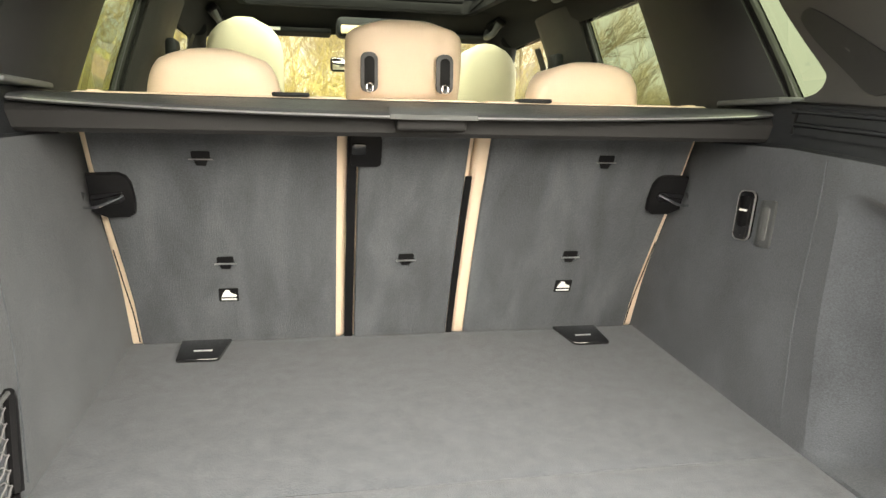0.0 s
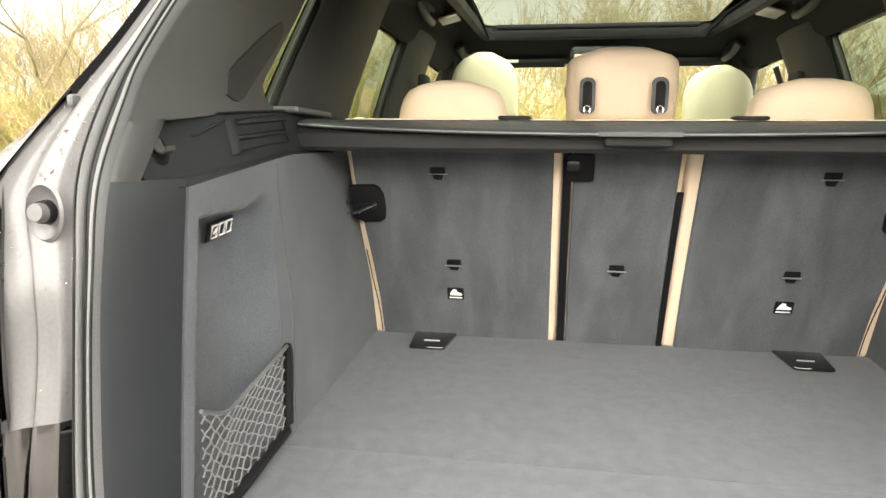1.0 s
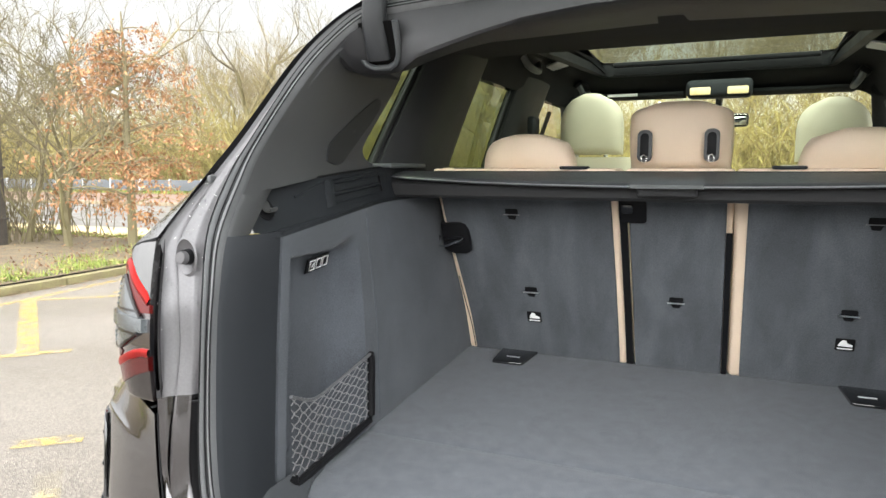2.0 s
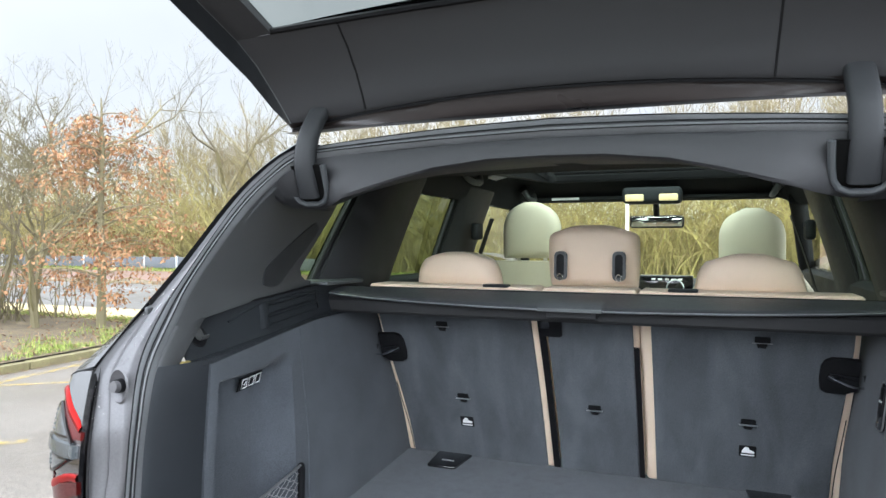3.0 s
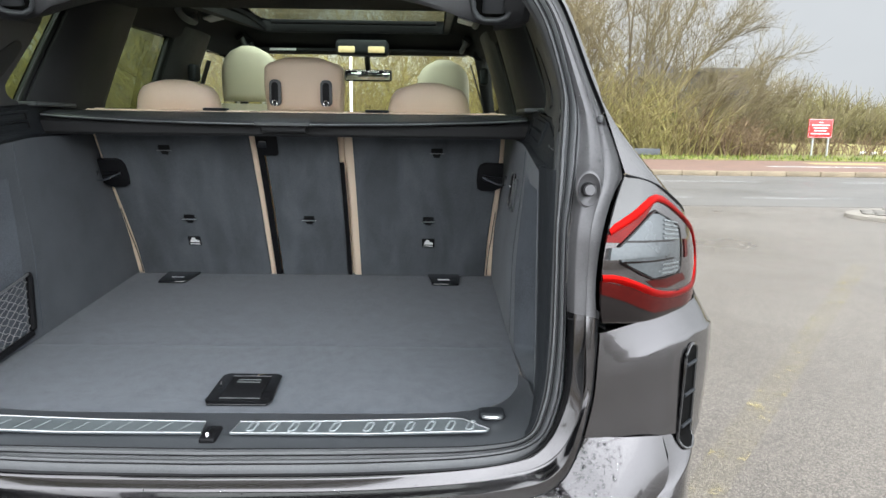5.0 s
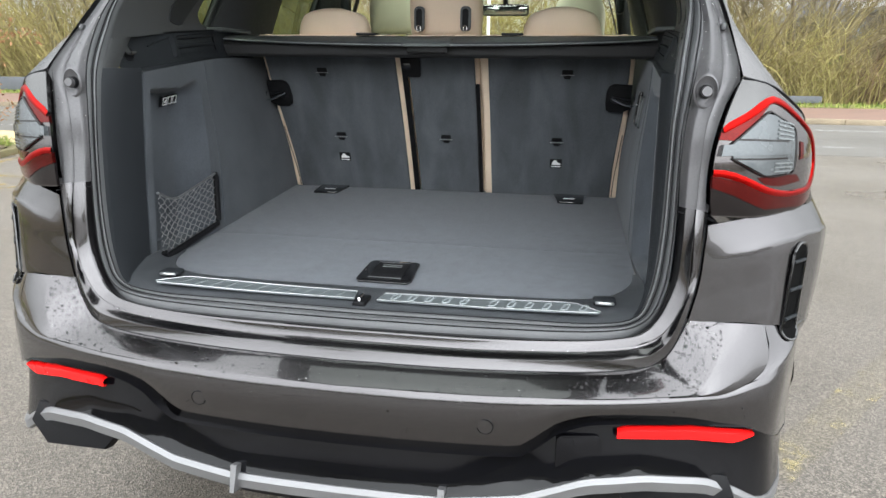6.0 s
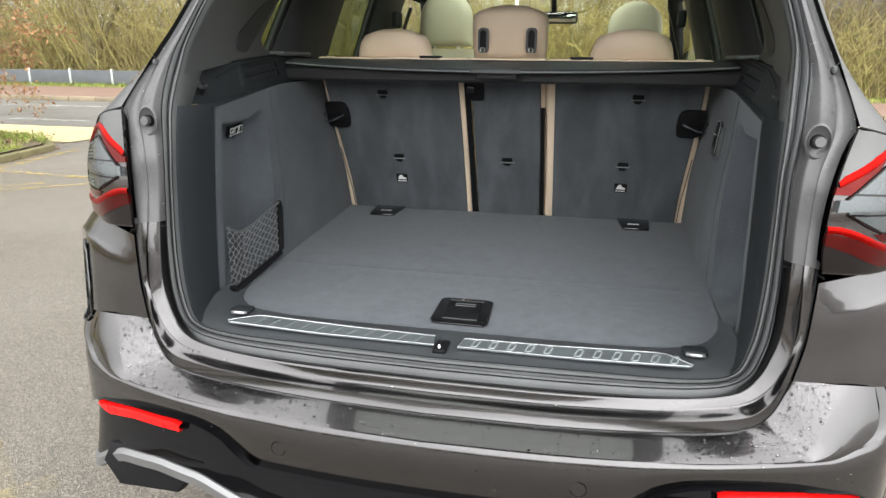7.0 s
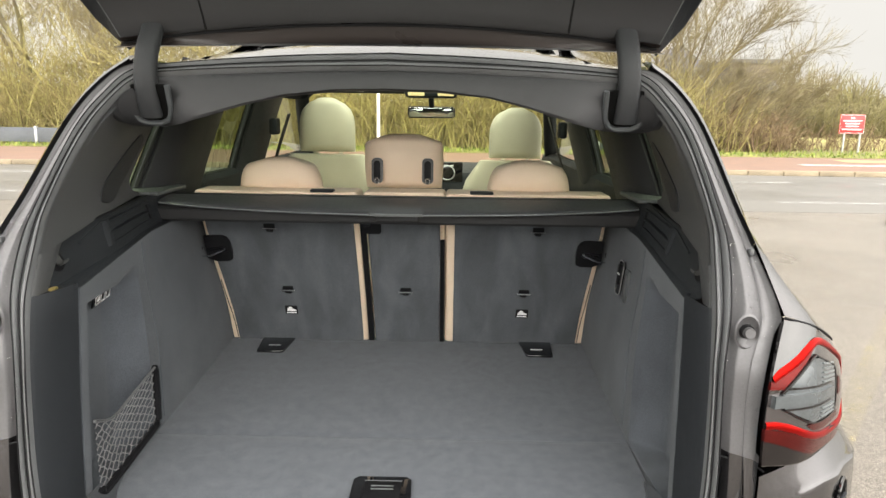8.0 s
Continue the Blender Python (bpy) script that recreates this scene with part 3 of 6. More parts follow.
for s in (1, -1):
    # reflectors on the curve of the bumper
    rows = []
    pts = [q for q in (Vector((x, along([(a.x, a.y) for a in plan[:72]], x), 0)) for x in [.478 + .234 * k / 26 for k in range(27)])]
    hi_, lo_ = [(.478, .563), (.492, .568), (.60, .564), (.712, .546)], [(.478, .549), (.60, .543), (.680, .529), (.712, .541)]
    for w, d in ((1, .012), (1, .001), (.86, -.003), (.14, -.003), (0, .001), (0, .012)):
        rows.append([Vector((s * p.x, p.y + d + .004, along(lo_, p.x) + (along(hi_, p.x) - along(lo_, p.x)) * w)) for p in pts])
    part("reflector", sheet(rows), REFLEX, lower, "bright red strip reflector")
    part("parking_sensor", disc((s * .260, -1.1255, .567), (0, -1, .0), .0125, .003, 24, .04), PAINT, bumper)
    part("sensor_ring", tube([(s * .260 + .0135 * math.cos(a), -1.1258, .567 + .0135 * math.sin(a)) for a in [2 * math.pi * k / 24 for k in range(24)]], .0009, 5, closed=True), DARKPL, bumper)
    # exhaust outlet under the trim
    c = axes((s * .585, -1.030, .432), (1, 0, 0), (0, .25, 1))
    part("exhaust_outlet", prism([(-.095, .04), (.085, .04), (.10, .0), (.06, -.045), (-.07, -.045), (-.105, .0)] if s > 0 else [(-.085, .04), (.095, .04), (.105, 0), (.07, -.045), (-.06, -.045), (-.10, 0)], .03, c, .006), DARKPL, car, "black exhaust outlet")
    part("fin", prism([(-.006, 0), (.006, 0), (.004, -.05), (-.004, -.05)], .05, axes((s * .19, -1.10, .437), (1, 0, 0), (0, .3, 1))), TRIMSILVER, car)
c = axes((.415, -1.095, .515), (1, .21, 0), (0, 0, 1))
part("tow_eye_cover", prism(round_rect(.075, .075, .01), .004, c, .002), VALANCE, lower)
# ---- tail lamps ----
LB = keyed([(.609, -.986, .915), (.676, -.967, .912), (.742, -.915, .914), (.786, -.865, .918), (.816, -.78, .925), (.830, -.68, .935)], 8)
LM = keyed([(.605, -.990, 1.024), (.680, -.969, 1.02), (.744, -.917, 1.015), (.786, -.866, 1.01), (.814, -.78, 1.005), (.826, -.68, 1.0)], 8)
LT = keyed([(.645, -.932, 1.136), (.690, -.930, 1.124), (.735, -.893, 1.098), (.768, -.850, 1.075), (.796, -.77, 1.055), (.810, -.68, 1.04)], 8)


def lamp_point(u, v, lift=0.0):
    """A place on the lamp's skin: u from the inner edge outward, v from the bottom up."""
    i = min(len(LB) - 2, max(0, int(u * 32)))
    f = u * 32 - i
    a, b, c = (r[i].lerp(r[i + 1], f) for r in (LB, LM, LT))
    p = (2 * (v - .5) * (v - 1)) * a + (4 * v * (1 - v)) * b + (2 * v * (v - .5)) * c
    return p + lift * Vector((.25 + .5 * u, -.9 + .5 * u, .25 * v)).normalized()


def lamp_patch(outline, lift, back=-.004, s=1):
    """A raised patch on the lamp's skin inside an outline of (u, v), fine enough to follow the curve."""
    bm = bmesh.new()
    bm.faces.new([bm.verts.new((u, v, 1)) for u, v in outline])
    bmesh.ops.triangulate(bm, faces=bm.faces[:])
    bmesh.ops.subdivide_edges(bm, edges=bm.edges[:], cuts=3, use_grid_fill=True)
    rim_ = bmesh.ops.extrude_edge_only(bm, edges=[e for e in bm.edges if e.is_boundary])
    for v in rim_["geom"]:
        if isinstance(v, bmesh.types.BMVert):
            v.co.z = 0
    for v in bm.verts:
        v.co = lamp_point(v.co.x, v.co.y, back + (lift - back) * v.co.z)
        if s < 0:
            v.co.x = -v.co.x
    return bm


def lamp_band(path, width, lift, s):
    """A rounded light band along (u, v)."""
    pts = [(p.x, p.y) for p in curve([(u, v, 0) for u, v in path], 44)]
    rows = []
    for w, h in ((-1, -.002), (-.9, lift * .6), (-.4, lift), (.4, lift), (.9, lift * .6), (1, -.002)):
        row = []
        for i, (u, v) in enumerate(pts):
            a, b = Vector(pts[max(0, i - 1)]), Vector(pts[min(len(pts) - 1, i + 1)])
            d = Vector(((b - a).x * .20, (b - a).y * .21)).normalized()
            row.append(lamp_point(min(1, max(0, u - d.y * w * width / .20)), min(1, max(0, v + d.x * w * width / .21)), h))
        rows.append(row)
    if s < 0:
        rows = [flip(r) for r in rows]
    return sheet(rows)


for s in (1, -1):
    rows = [[lamp_point(u / 32, v) for u in range(33)] for v in (0, .1, .2, .35, .5, .65, .8, .9, 1)]
    back = [p + Vector((.0, .04, 0)) for p in rows[0]]
    if s < 0:
        rows = [flip(r) for r in rows]
    lamp = part("tail_lamp", sheet(rows), SMOKE, car, "red and clear L-shaped tail lamp with raindrops")
    part("lamp_base", lamp_patch([(0, .01), (.34, .01), (.70, .01), (.90, .03), (.86, .14), (.60, .15), (.34, .16), (.16, .25), (0, .28)], .001, s=s), LAMPDARK, lamp, "dark smoked lower edge")
    part("red_skirt", lamp_patch([(.0, .22), (.12, .17), (.32, .055), (.62, .03), (.86, .03), (.90, .16), (.60, .17), (.34, .19), (.16, .27), (.0, .31)], .003, s=s), DARKRED, lamp, "dark red skirt under the light band")
    part("lamp_shoulder", lamp_patch([(0, .655), (.05, .70), (.14, .80), (.23, .915), (.30, .985), (.2, .995), (.1, .995), (0, .985)], .0015, s=s), PANELTOP, lamp, "clear grey shoulder")
    part("inner_shade", lamp_patch([(0, .57), (.09, .57), (.16, .68), (.26, .86), (.22, .86), (.05, .65), (0, .62)], .0015, s=s), DARKRED, lamp)
    part("red_band", lamp_band([(0, .635), (.05, .68), (.14, .765), (.22, .86), (.30, .905), (.44, .895), (.62, .83), (.80, .72), (.87, .5), (.86, .28), (.76, .17), (.60, .15), (.46, .155), (.32, .20), (.18, .28), (.08, .325), (0, .33)], .0060, .0042, s), REDLENS, lamp, "red light guide")
    part("optic", lamp_patch([(.07, .545), (.24, .78), (.30, .785), (.44, .73), (.48, .69), (.485, .36), (.45, .33), (.28, .325), (.09, .445)], .004, s=s), CLEARL, lamp, "clear ribbed optic")
    part("optic_border", lamp_band([(.07, .545), (.24, .785), (.31, .785), (.45, .735), (.49, .68), (.49, .36), (.45, .325), (.28, .32), (.09, .44)], .0020, .0052, s), LAMPDARK, lamp)
    part("optic_bar", lamp_patch([(.02, .455), (.20, .475), (.42, .485), (.42, .565), (.20, .550), (.02, .535)], .009, s=s), CLEARL, lamp, "clear centre bar")
    for v in (.440, .580):
        part("bar_shade", lamp_patch([(.10, v - .008), (.42, v + .008), (.42, v + .022), (.10, v + .006)], .0048, s=s), LAMPDARK, lamp)
    for k in range(5):
        v = .605 + .034 * k
        part("optic_rib", lamp_patch([(.33, v), (.46, v), (.46, v + .012), (.33, v + .012)], .0058, s=s), RIBL, lamp)
    for k in range(3):
        v = .345 + .032 * k
        part("optic_rib", lamp_patch([(.33, v), (.46, v), (.46, v + .011), (.33, v + .011)], .0058, s=s), RIBL, lamp)
    part("dark_reflex", lamp_patch([(.24, .305), (.40, .315), (.54, .31), (.58, .25), (.40, .225), (.30, .25)], .0015, s=s), DARKRED, lamp)
    part("side_reflex", lamp_patch([(.56, .44), (.60, .45), (.60, .60), (.56, .61)], .0015, s=s), DARKRED, lamp)
    edge = [lamp_point(0, v / 10, 0) for v in range(11)]
    inn = [p + Vector((-.006, .008, 0)) for p in edge]
    rows = [inn, [a.lerp(b, .5) + Vector((0, .012, 0)) for a, b in zip(inn, edge)], edge]
    part("lamp_gap", sheet([flip(r) for r in rows] if s < 0 else rows), PAINT, car)
    # shut line over the lamp
    line = [lamp_point(u / 10, 1, .001) for u in range(10)]
    part("shut_line", tube(flip(line) if s < 0 else line, .002, 5), DARKPL, car)

# ---- load space ----
SLOPE = math.tan(radians(4))


def floor_z(y):
    return .765 + y * SLOPE


def seat_y(z):
    d = z - .765
    return -(.40 * d + .20 * d * d)


# loading sill of grained plastic
fe = keyed([(0, -.858, .7075), (.25, -.856, .7075), (.40, -.846, .708), (.475, -.815, .711), (.512, -.755, .716), (.523, -.70, .722)], 8)
se = keyed([SI[0], SI[1], SI[2], SI[3], (.530, -.90, .735), (.532, -.80, .74)], 8)
rows = []
for w, h in ((0, -.02), (0, 0), (.06, .003), (.5, .003), (.85, .003), (.97, 0), (1, -.012)):
    half = [a.lerp(b, w) + Vector((0, 0, h)) for a, b in zip(fe, se)]
    rows.append(flip(half[1:])[::-1] + half)
part("loading_sill", sheet(rows), SILLP, car, "black grained plastic loading sill")

floor_board = thing("boot_floor", "charcoal carpeted boot floor in two boards", "boot floor")


def board(y0, y1, edge):
    bm = bmesh.new()
    rows = []
    n = 40
    for j in range(n + 1):
        y = y0 + (y1 - y0) * j / n
        w = along(edge, y)
        rows.append([Vector((w * i / 30, y, floor_z(y) + (.0 if 0 < j < n and abs(i) < 30 else -.0012))) for i in range(-30, 31)])
    sheet(rows, bm=bm)
    return thick(bm, .014)


EDGE = [(-.856, .30), (-.850, .40), (-.835, .440), (-.80, .495), (-.75, .522), (-.70, .530), (-.5, .527), (0, .527)]
part("rear_board", board(-.856, -.5465, EDGE), FLOORC, floor_board)
part("front_board", board(-.5455, .004, EDGE), FLOORC, floor_board)
# lifting handle
hm = axes((.002, -.764, floor_z(-.764) + .001), (1, 0, 0), (0, 1, SLOPE))
hd = part("floor_handle", prism([(-.054, -.065), (.052, -.065), (.060, -.05), (.056, .055), (.046, .065), (-.050, .065), (-.060, .055), (-.062, -.05)], .004, hm, .002), GLOSSB, floor_board, "black flush lifting handle")
part("handle_flap", box(-.036, .036, -.045, .045, .004, .007, .002, m=hm), DARKPL, hd)
for y in (-.046, .046):
    part("handle_trim", box(-.037, .037, y - .0012, y + .0012, .005, .0072, .001, m=hm), RUBBER, hd)
for y in (.018, .028):
    part("grip_line", box(-.022, .022, y - .0016, y + .0016, .006, .0085, .001, m=hm), HANDLEG, hd)
# hinge flaps at the seats
for s in (1, -1):
    pts = [(-.038, -.062), (.026, -.062), (.034, -.056), (.046, .036), (-.048, .036), (-.043, -.058)]
    if s < 0:
        pts = [(-x, y) for x, y in pts][::-1]
    fm = axes((-s * .382, -.043, floor_z(-.043) + .001), (1, 0, 0), (0, 1, SLOPE))
    flap = part("hinge_flap", prism(pts if s > 0 else pts, .006, fm, .002), GLOSSB, floor_board, "black plastic flap")
    part("flap_mark", box(-.017, .017, -.024, -.021, .006, .0075, m=fm), SATIN, flap)

# sill plates, striker, lashing eyes
for s in (1, -1):
    if s > 0:
        out = [(.024, -.945), (.030, -.903), (.20, -.898), (.38, -.884), (.405, -.886), (.447, -.925), (.440, -.932), (.25, -.945)]
    else:
        out = [(-.022, -.945), (-.028, -.903), (-.20, -.898), (-.39, -.884), (-.415, -.886), (-.460, -.922), (-.452, -.931), (-.25, -.945)]
    plate = part("sill_plate", prism(out, .003, Matrix.Translation((0, 0, .7095)), .001), PLATE, car, "dark ribbed steel sill plate with bright edge")
    part("plate_rim", tube([(x, y, .7130) for x, y in out], .0010, 6, closed=True), SATIN, plate)
    ribs = 11
    for k in range(ribs):
        x = s * (.055 + .034 * k + (.022 if k > 4 and s > 0 else 0))
        w, h = (.0105, .033) if s > 0 else (.020, .036)
        yy = along([(0, -.922), (.25, -.920), (.45, -.909)], abs(x))
        lean = .35 * s * (.4 + abs(x))
        loop = [(x + px + py * lean, yy + py) for px, py in round_rect(w, h, .0055 if s > 0 else .001, 3)]
        if s > 0:
            part("plate_rib", tube([(px, py, .7126) for px, py in loop], .0019, 5, closed=True), PALEMARK, plate, "pale raised grip mark")
        else:
            part("plate_rib", tube([(px, py, .7124) for px, py in (loop[0], loop[len(loop) // 2])], .0011, 5), PALEMARK, plate)
    # lashing eye
    cx, cy = s * .456, -.870
    cup = part("lashing_eye", box(cx - .022, cx + .022, cy - .016, cy + .018, .7105, .722, .006, 3), PLASTIC, car, "chrome lashing eye in a black cup")
    part("eye_bar", tube(curve([(cx - .016, cy - .012, .715), (cx - .010, cy - .022, .718), (cx + .010, cy - .022, .718), (cx + .016, cy - .012, .715)], 10), .0034, 8), SATIN, cup)
lk = part("gate_striker", box(-.021, .005, -.965, -.915, .700, .7125, .004), DARKPL, car, "gate latch striker in a dark slot")
part("striker_loop", tube([(-.008, -.958, .706), (-.008, -.955, .716), (-.008, -.935, .717), (-.008, -.928, .706)], .0032, 8), CHROME, lk)

# ---- side trims ----


def wall_x(y, z, s=-1):
    """Half width of the load space: leaning in towards the opening, leaning out at the seats."""
    back = along([(.72, .540), (.95, .528), (1.14, .514)] if s < 0 else [(.72, .541), (1.14, .531)], z)
    front = .526 + .026 * ease(.88, 1.17, z) + .008 * ease(-.45, 0, y) * ease(1.0, 1.2, z)
    return back + (front - back) * min(1, max(0, (y + .80) / .35))


def top_z(y):
    return along([(-.82, 1.132), (-.75, 1.139), (-.55, 1.157), (-.42, 1.168), (-.30, 1.172), (.1, 1.172)], y)


def joint_z(y):
    return along([(-.92, 1.187), (-.84, 1.196), (-.61, 1.222), (-.40, 1.239), (-.2, 1.248)], y)


def pocket(y, z, s):
    """Depth of the recess: a crisp rear edge, a flat back and a steep slope up to the seam."""
    f = ease(-.790, -.779, y) * min(1, max(0, (-.548 - y) / .058))
    soft = ease(-.66, -.56, y)
    return .058 * f * ease(.722, .738, z) * (1 - ease(1.083 - .008 * soft, 1.098 + .020 * soft, z))


for s in (1, -1):
    tag = "charcoal felt side trim with a deep recess"
    rows = []
    for y in [-.812, -.800, -.793] + [-.790 + .0014 * j for j in range(9)] + [-.772 + .0125 * j for j in range(33)] + [-.36 + .039 * j for j in range(11)]:
        rows.append([Vector((s * (wall_x(y, z, s) + pocket(y, z, s)), y, z)) for z in [floor_z(y) - .012 + (top_z(y) - floor_z(y) + .012) * k / 96 for k in range(97)]])
    # rolled rear and top edges
    rows.insert(0, [p + Vector((s * .012, -.004, 0)) for p in rows[0]])
    side = part("side_trim", sheet(rows), FELT, car, tag)
    # vertical seam in the felt
    ys = -.495
    part("trim_seam", tube([(s * (wall_x(ys - .03 * (z - .75), z, s) - .0002), ys - .03 * (z - .75), z) for z in [.745 + .41 * k / 12 for k in range(13)]], .0016, 5), FELT, side)
    # ledge above the felt and the black panel over it
    ys = [-.830 + .63 * k / 20 for k in range(21)]
    a = [Vector((s * wall_x(y, top_z(y), s), y, top_z(y))) for y in ys]

    def panel(y, v, lift=0.0):
        """The panel between the felt and the pillar trim; v runs from the ledge up to the joint."""
        low, high = Vector((max(.554, wall_x(y, top_z(y), s) + .014), y, top_z(y) + .007)), Vector((.586, y, joint_z(y)))
        p = low.lerp(high, v) + Vector((-lift, 0, lift * .4))
        return Vector((s * p.x, p.y, p.z))

    rows = [a, [p + Vector((s * .005, 0, .0035)) for p in a], [Vector((s * (max(.554, abs(p.x) + .014) - .003), p.y, p.z + .004)) for p in a]]
    rows += [[panel(y, v) for y in ys] for v in (0, .25, .5, .75, .97)] + [[panel(y, 1) + Vector((s * .004, 0, 0)) for y in ys]]
    ledge = part("upper_side_trim", sheet(rows), PLASTIC, car, "black plastic upper side trim")
    part("trim_joint", tube([panel(y, 1, .001) for y in ys], .0022, 5), DARKPL, ledge)
    # framed louvre of two sunk slots
    for v0, v1, y0, y1 in ((.20, .42, -.595, -.405), (.52, .74, -.575, -.400)):
        part("louvre_slot", sheet([[panel(y0 + (y1 - y0) * k / 8 + .03 * (v - .2), v, h) for k in range(9)] for v, h in ((v0, .003), (v0 + .02, -.001), (v1 - .02, -.001), (v1, .003))]), DARKPL, ledge)
        part("trim_louvre", sheet([[panel(y0 - .014 + (y1 - y0 + .014) * k / 8 + .03 * (v - .2), v, h) for k in range(9)] for v, h in ((v1 - .01, .0005), (v1, .0045), (v1 + .05, .0052), (v1 + .09, .001))]), PLASTIC, ledge)
    part("trim_louvre", sheet([[panel(y0 + .035 * v, v, h) for v in (.14, .35, .6, .84)] for y0, h in ((-.628, .0006), (-.622, .0042), (-.608, .0048), (-.598, .0004))]), PLASTIC, ledge)
    part("trim_louvre", tube([panel(-.398, .22, .001), panel(-.394, .84, .001)], .0024, 6), DARKPL, ledge)
    part("trim_crease", tube([panel(-.70, .62, .0004), panel(-.60, .86, .0006), panel(-.42, .93, .0006)], .0024, 5), PLASTIC, ledge)
    # folding bag hook in its shallow cup
    socket = part("hook_socket", sheet([[panel(-.783 + r * .021 * math.cos(t), .50 + r * .30 * math.sin(t), h) for t in [2 * math.pi * k / 20 for k in range(20)]] for r, h in ((1, .0004), (.92, .0018), (.70, .0004), (.2, .0002))], True), DARKPL, ledge)
    part("bag_hook", thick(sheet([[panel(y, v, h) for v, h in ((.72, .001), (.69, .004), (.62, .0055), (.52, .005), (.44, .006), (.39, .010), (.40, .014), (.45, .016))] for y in (-.793, -.788, -.780, -.775)]), .002), HOOK, socket, "satin grey bag hook")
    if s < 0:
        part("trim_clip", box(-.004, .004, -.010, .008, -.0025, .0025, .0015, m=Matrix.Translation((-.546, -.838, 1.137))), BRASS, ledge, "small brass-coloured clip")
    # rear pillar trim, lower and middle
    n = PER
    lo_edge = si[n * 3:n * 8 + 1]
    fr = [Vector((wall_x(-.812, p.z, s) + .001, -.8105, max(.72, p.z + .002))) for p in lo_edge]
    rows = [[a.lerp(b, w) + Vector((-h, 0, 0)) for a, b in zip(lo_edge, fr)] for w, h in ((-.05, -.004), (0, .0), (.08, .004), (.5, .005), (.92, .003), (1, -.010))]
    part("pillar_trim", sheet([flip(r) for r in rows] if s < 0 else rows), PLASTIC, car)
    # piece between the seal and the hook, with a slanted front edge
    ed = spread([p for p in si[n * 6:n * 10] if 1.134 < p.z < 1.208], 9)
    fr = [Vector((.549, -.846, 1.135)).lerp(Vector((.561, -.770, 1.207)), k / 8) for k in range(9)]
    rows = [[a.lerp(b, w) + Vector((-h, 0, 0)) for a, b in zip(ed, fr)] for w, h in ((-.05, -.004), (0, 0), (.12, .003), (.6, .002), (.94, .0), (1, -.003))] + [[p + Vector((.030, .012, 0)) for p in fr]]
    part("pillar_trim", sheet([flip(r) for r in rows] if s < 0 else rows), PILLARUP, car)
    # upper rear pillar trim, from the seal to the quarter window
    ed = spread([p for p in si[n * 6:n * 13 + 1] if p.z > 1.198], 25)
    fr = keyed([(.608, -.340, 1.245), (.604, -.400, 1.254), (.601, -.422, 1.272), (.600, -.416, 1.290), (.594, -.366, 1.344), (.577, -.322, 1.410), (.548, -.315, 1.475)], 4)
    mid = [a.lerp(b, .5) + Vector((.004, 0, .0)) for a, b in zip(ed, fr)]
    rows = [[p + Vector((-.002, .0, 0)) for p in ed], [a.lerp(b, .05) + Vector((-.004, 0, -.002)) for a, b in zip(ed, fr)], mid, fr, [p + Vector((.03, .004, 0)) for p in fr]]
    trim = sheet([flip(r) for r in rows] if s < 0 else rows)
    tris = triangles(trim)
    up = part("upper_pillar_trim", trim, PILLARUP, car, "charcoal upper pillar trim")
    # flush dark inset in that trim
    loop = curve([(-.575, 1.250, 0), (-.545, 1.243, 0), (-.515, 1.247, 0), (-.480, 1.272, 0), (-.405, 1.330, 0), (-.372, 1.368, 0), (-.385, 1.382, 0), (-.415, 1.376, 0), (-.525, 1.313, 0), (-.568, 1.285, 0), (-.577, 1.262, 0), (-.575, 1.250, 0)], 36)[:-1]
    mid = sum(loop, Vector()) / len(loop)
    rows = []
    for w in (1, .97, .7, .4, .05):
        row = []
        for q in loop:
            p = mid.lerp(q, w)
            hit = touch(tris, Vector((s * .3, p.x, p.y)), Vector((s, 0, 0)), Vector((s * .60, p.x, p.y)))
            row.append(hit + Vector((s * (.002 if w == 1 else -.0025), 0, 0)))
        rows.append(row)
    part("trim_inset", sheet(rows, True), PILLAR, up, "dark inset")
# net pocket, badge, on the left; socket and switch on the right
net = thing("storage_net", "black elastic net pocket in a plastic frame", "storage net")
fr = [Vector((-.522, y, z)) for y, z in ((-.790, .735), (-.785, .722), (-.545, .748), (-.537, .757), (-.535, .870), (-.540, .880))]
part("net_frame", tube(fr, .008, 8), DARKPL, net)
part("net_hem", tube(curve([(-.524, -.790, .872), (-.528, -.72, .846), (-.526, -.64, .858), (-.521, -.54, .880)], 20), .0032, 6), RUBBER, net)


def net_point(u, v):
    y = -.790 + .252 * u
    lo = .726 + .026 * u
    hi = along([(0, .872), (.28, .846), (.6, .858), (1, .880)], u)
    return Vector((-.524 - .010 * math.sin(math.pi * u) * math.sin(math.pi * v), y, lo + (hi - lo) * v))


cords = bmesh.new()
for fam in (1, -1):
    for k in range(-13, 14):
        pts = []
        for i in range(25):
            u = i / 24
            v = fam * (u * 1.35) + k * .150 + (.0 if fam > 0 else 1.0)
            v += .018 * math.sin(u * 60 * fam)
            if 0 <= v <= 1:
                pts.append(net_point(u, v))
        if len(pts) > 2:
            tube(pts, .0011, 4, bm=cords)
part("netting", cords, mat("net_cord", (.14, .14, .145), .7), net, "grey elastic cords")
bm_ = axes((-.576, -.640, 1.067), (0, 1, .10), (.06, .2, 1)) @ Matrix.Diagonal((.74, .70, 1, 1))
badge = part("recess_badge", prism([(-.046, -.016), (.046, -.016), (.060, .017), (-.032, .017)], .003, bm_, .001), DARKPL, car, "small badge with white outlined symbols")
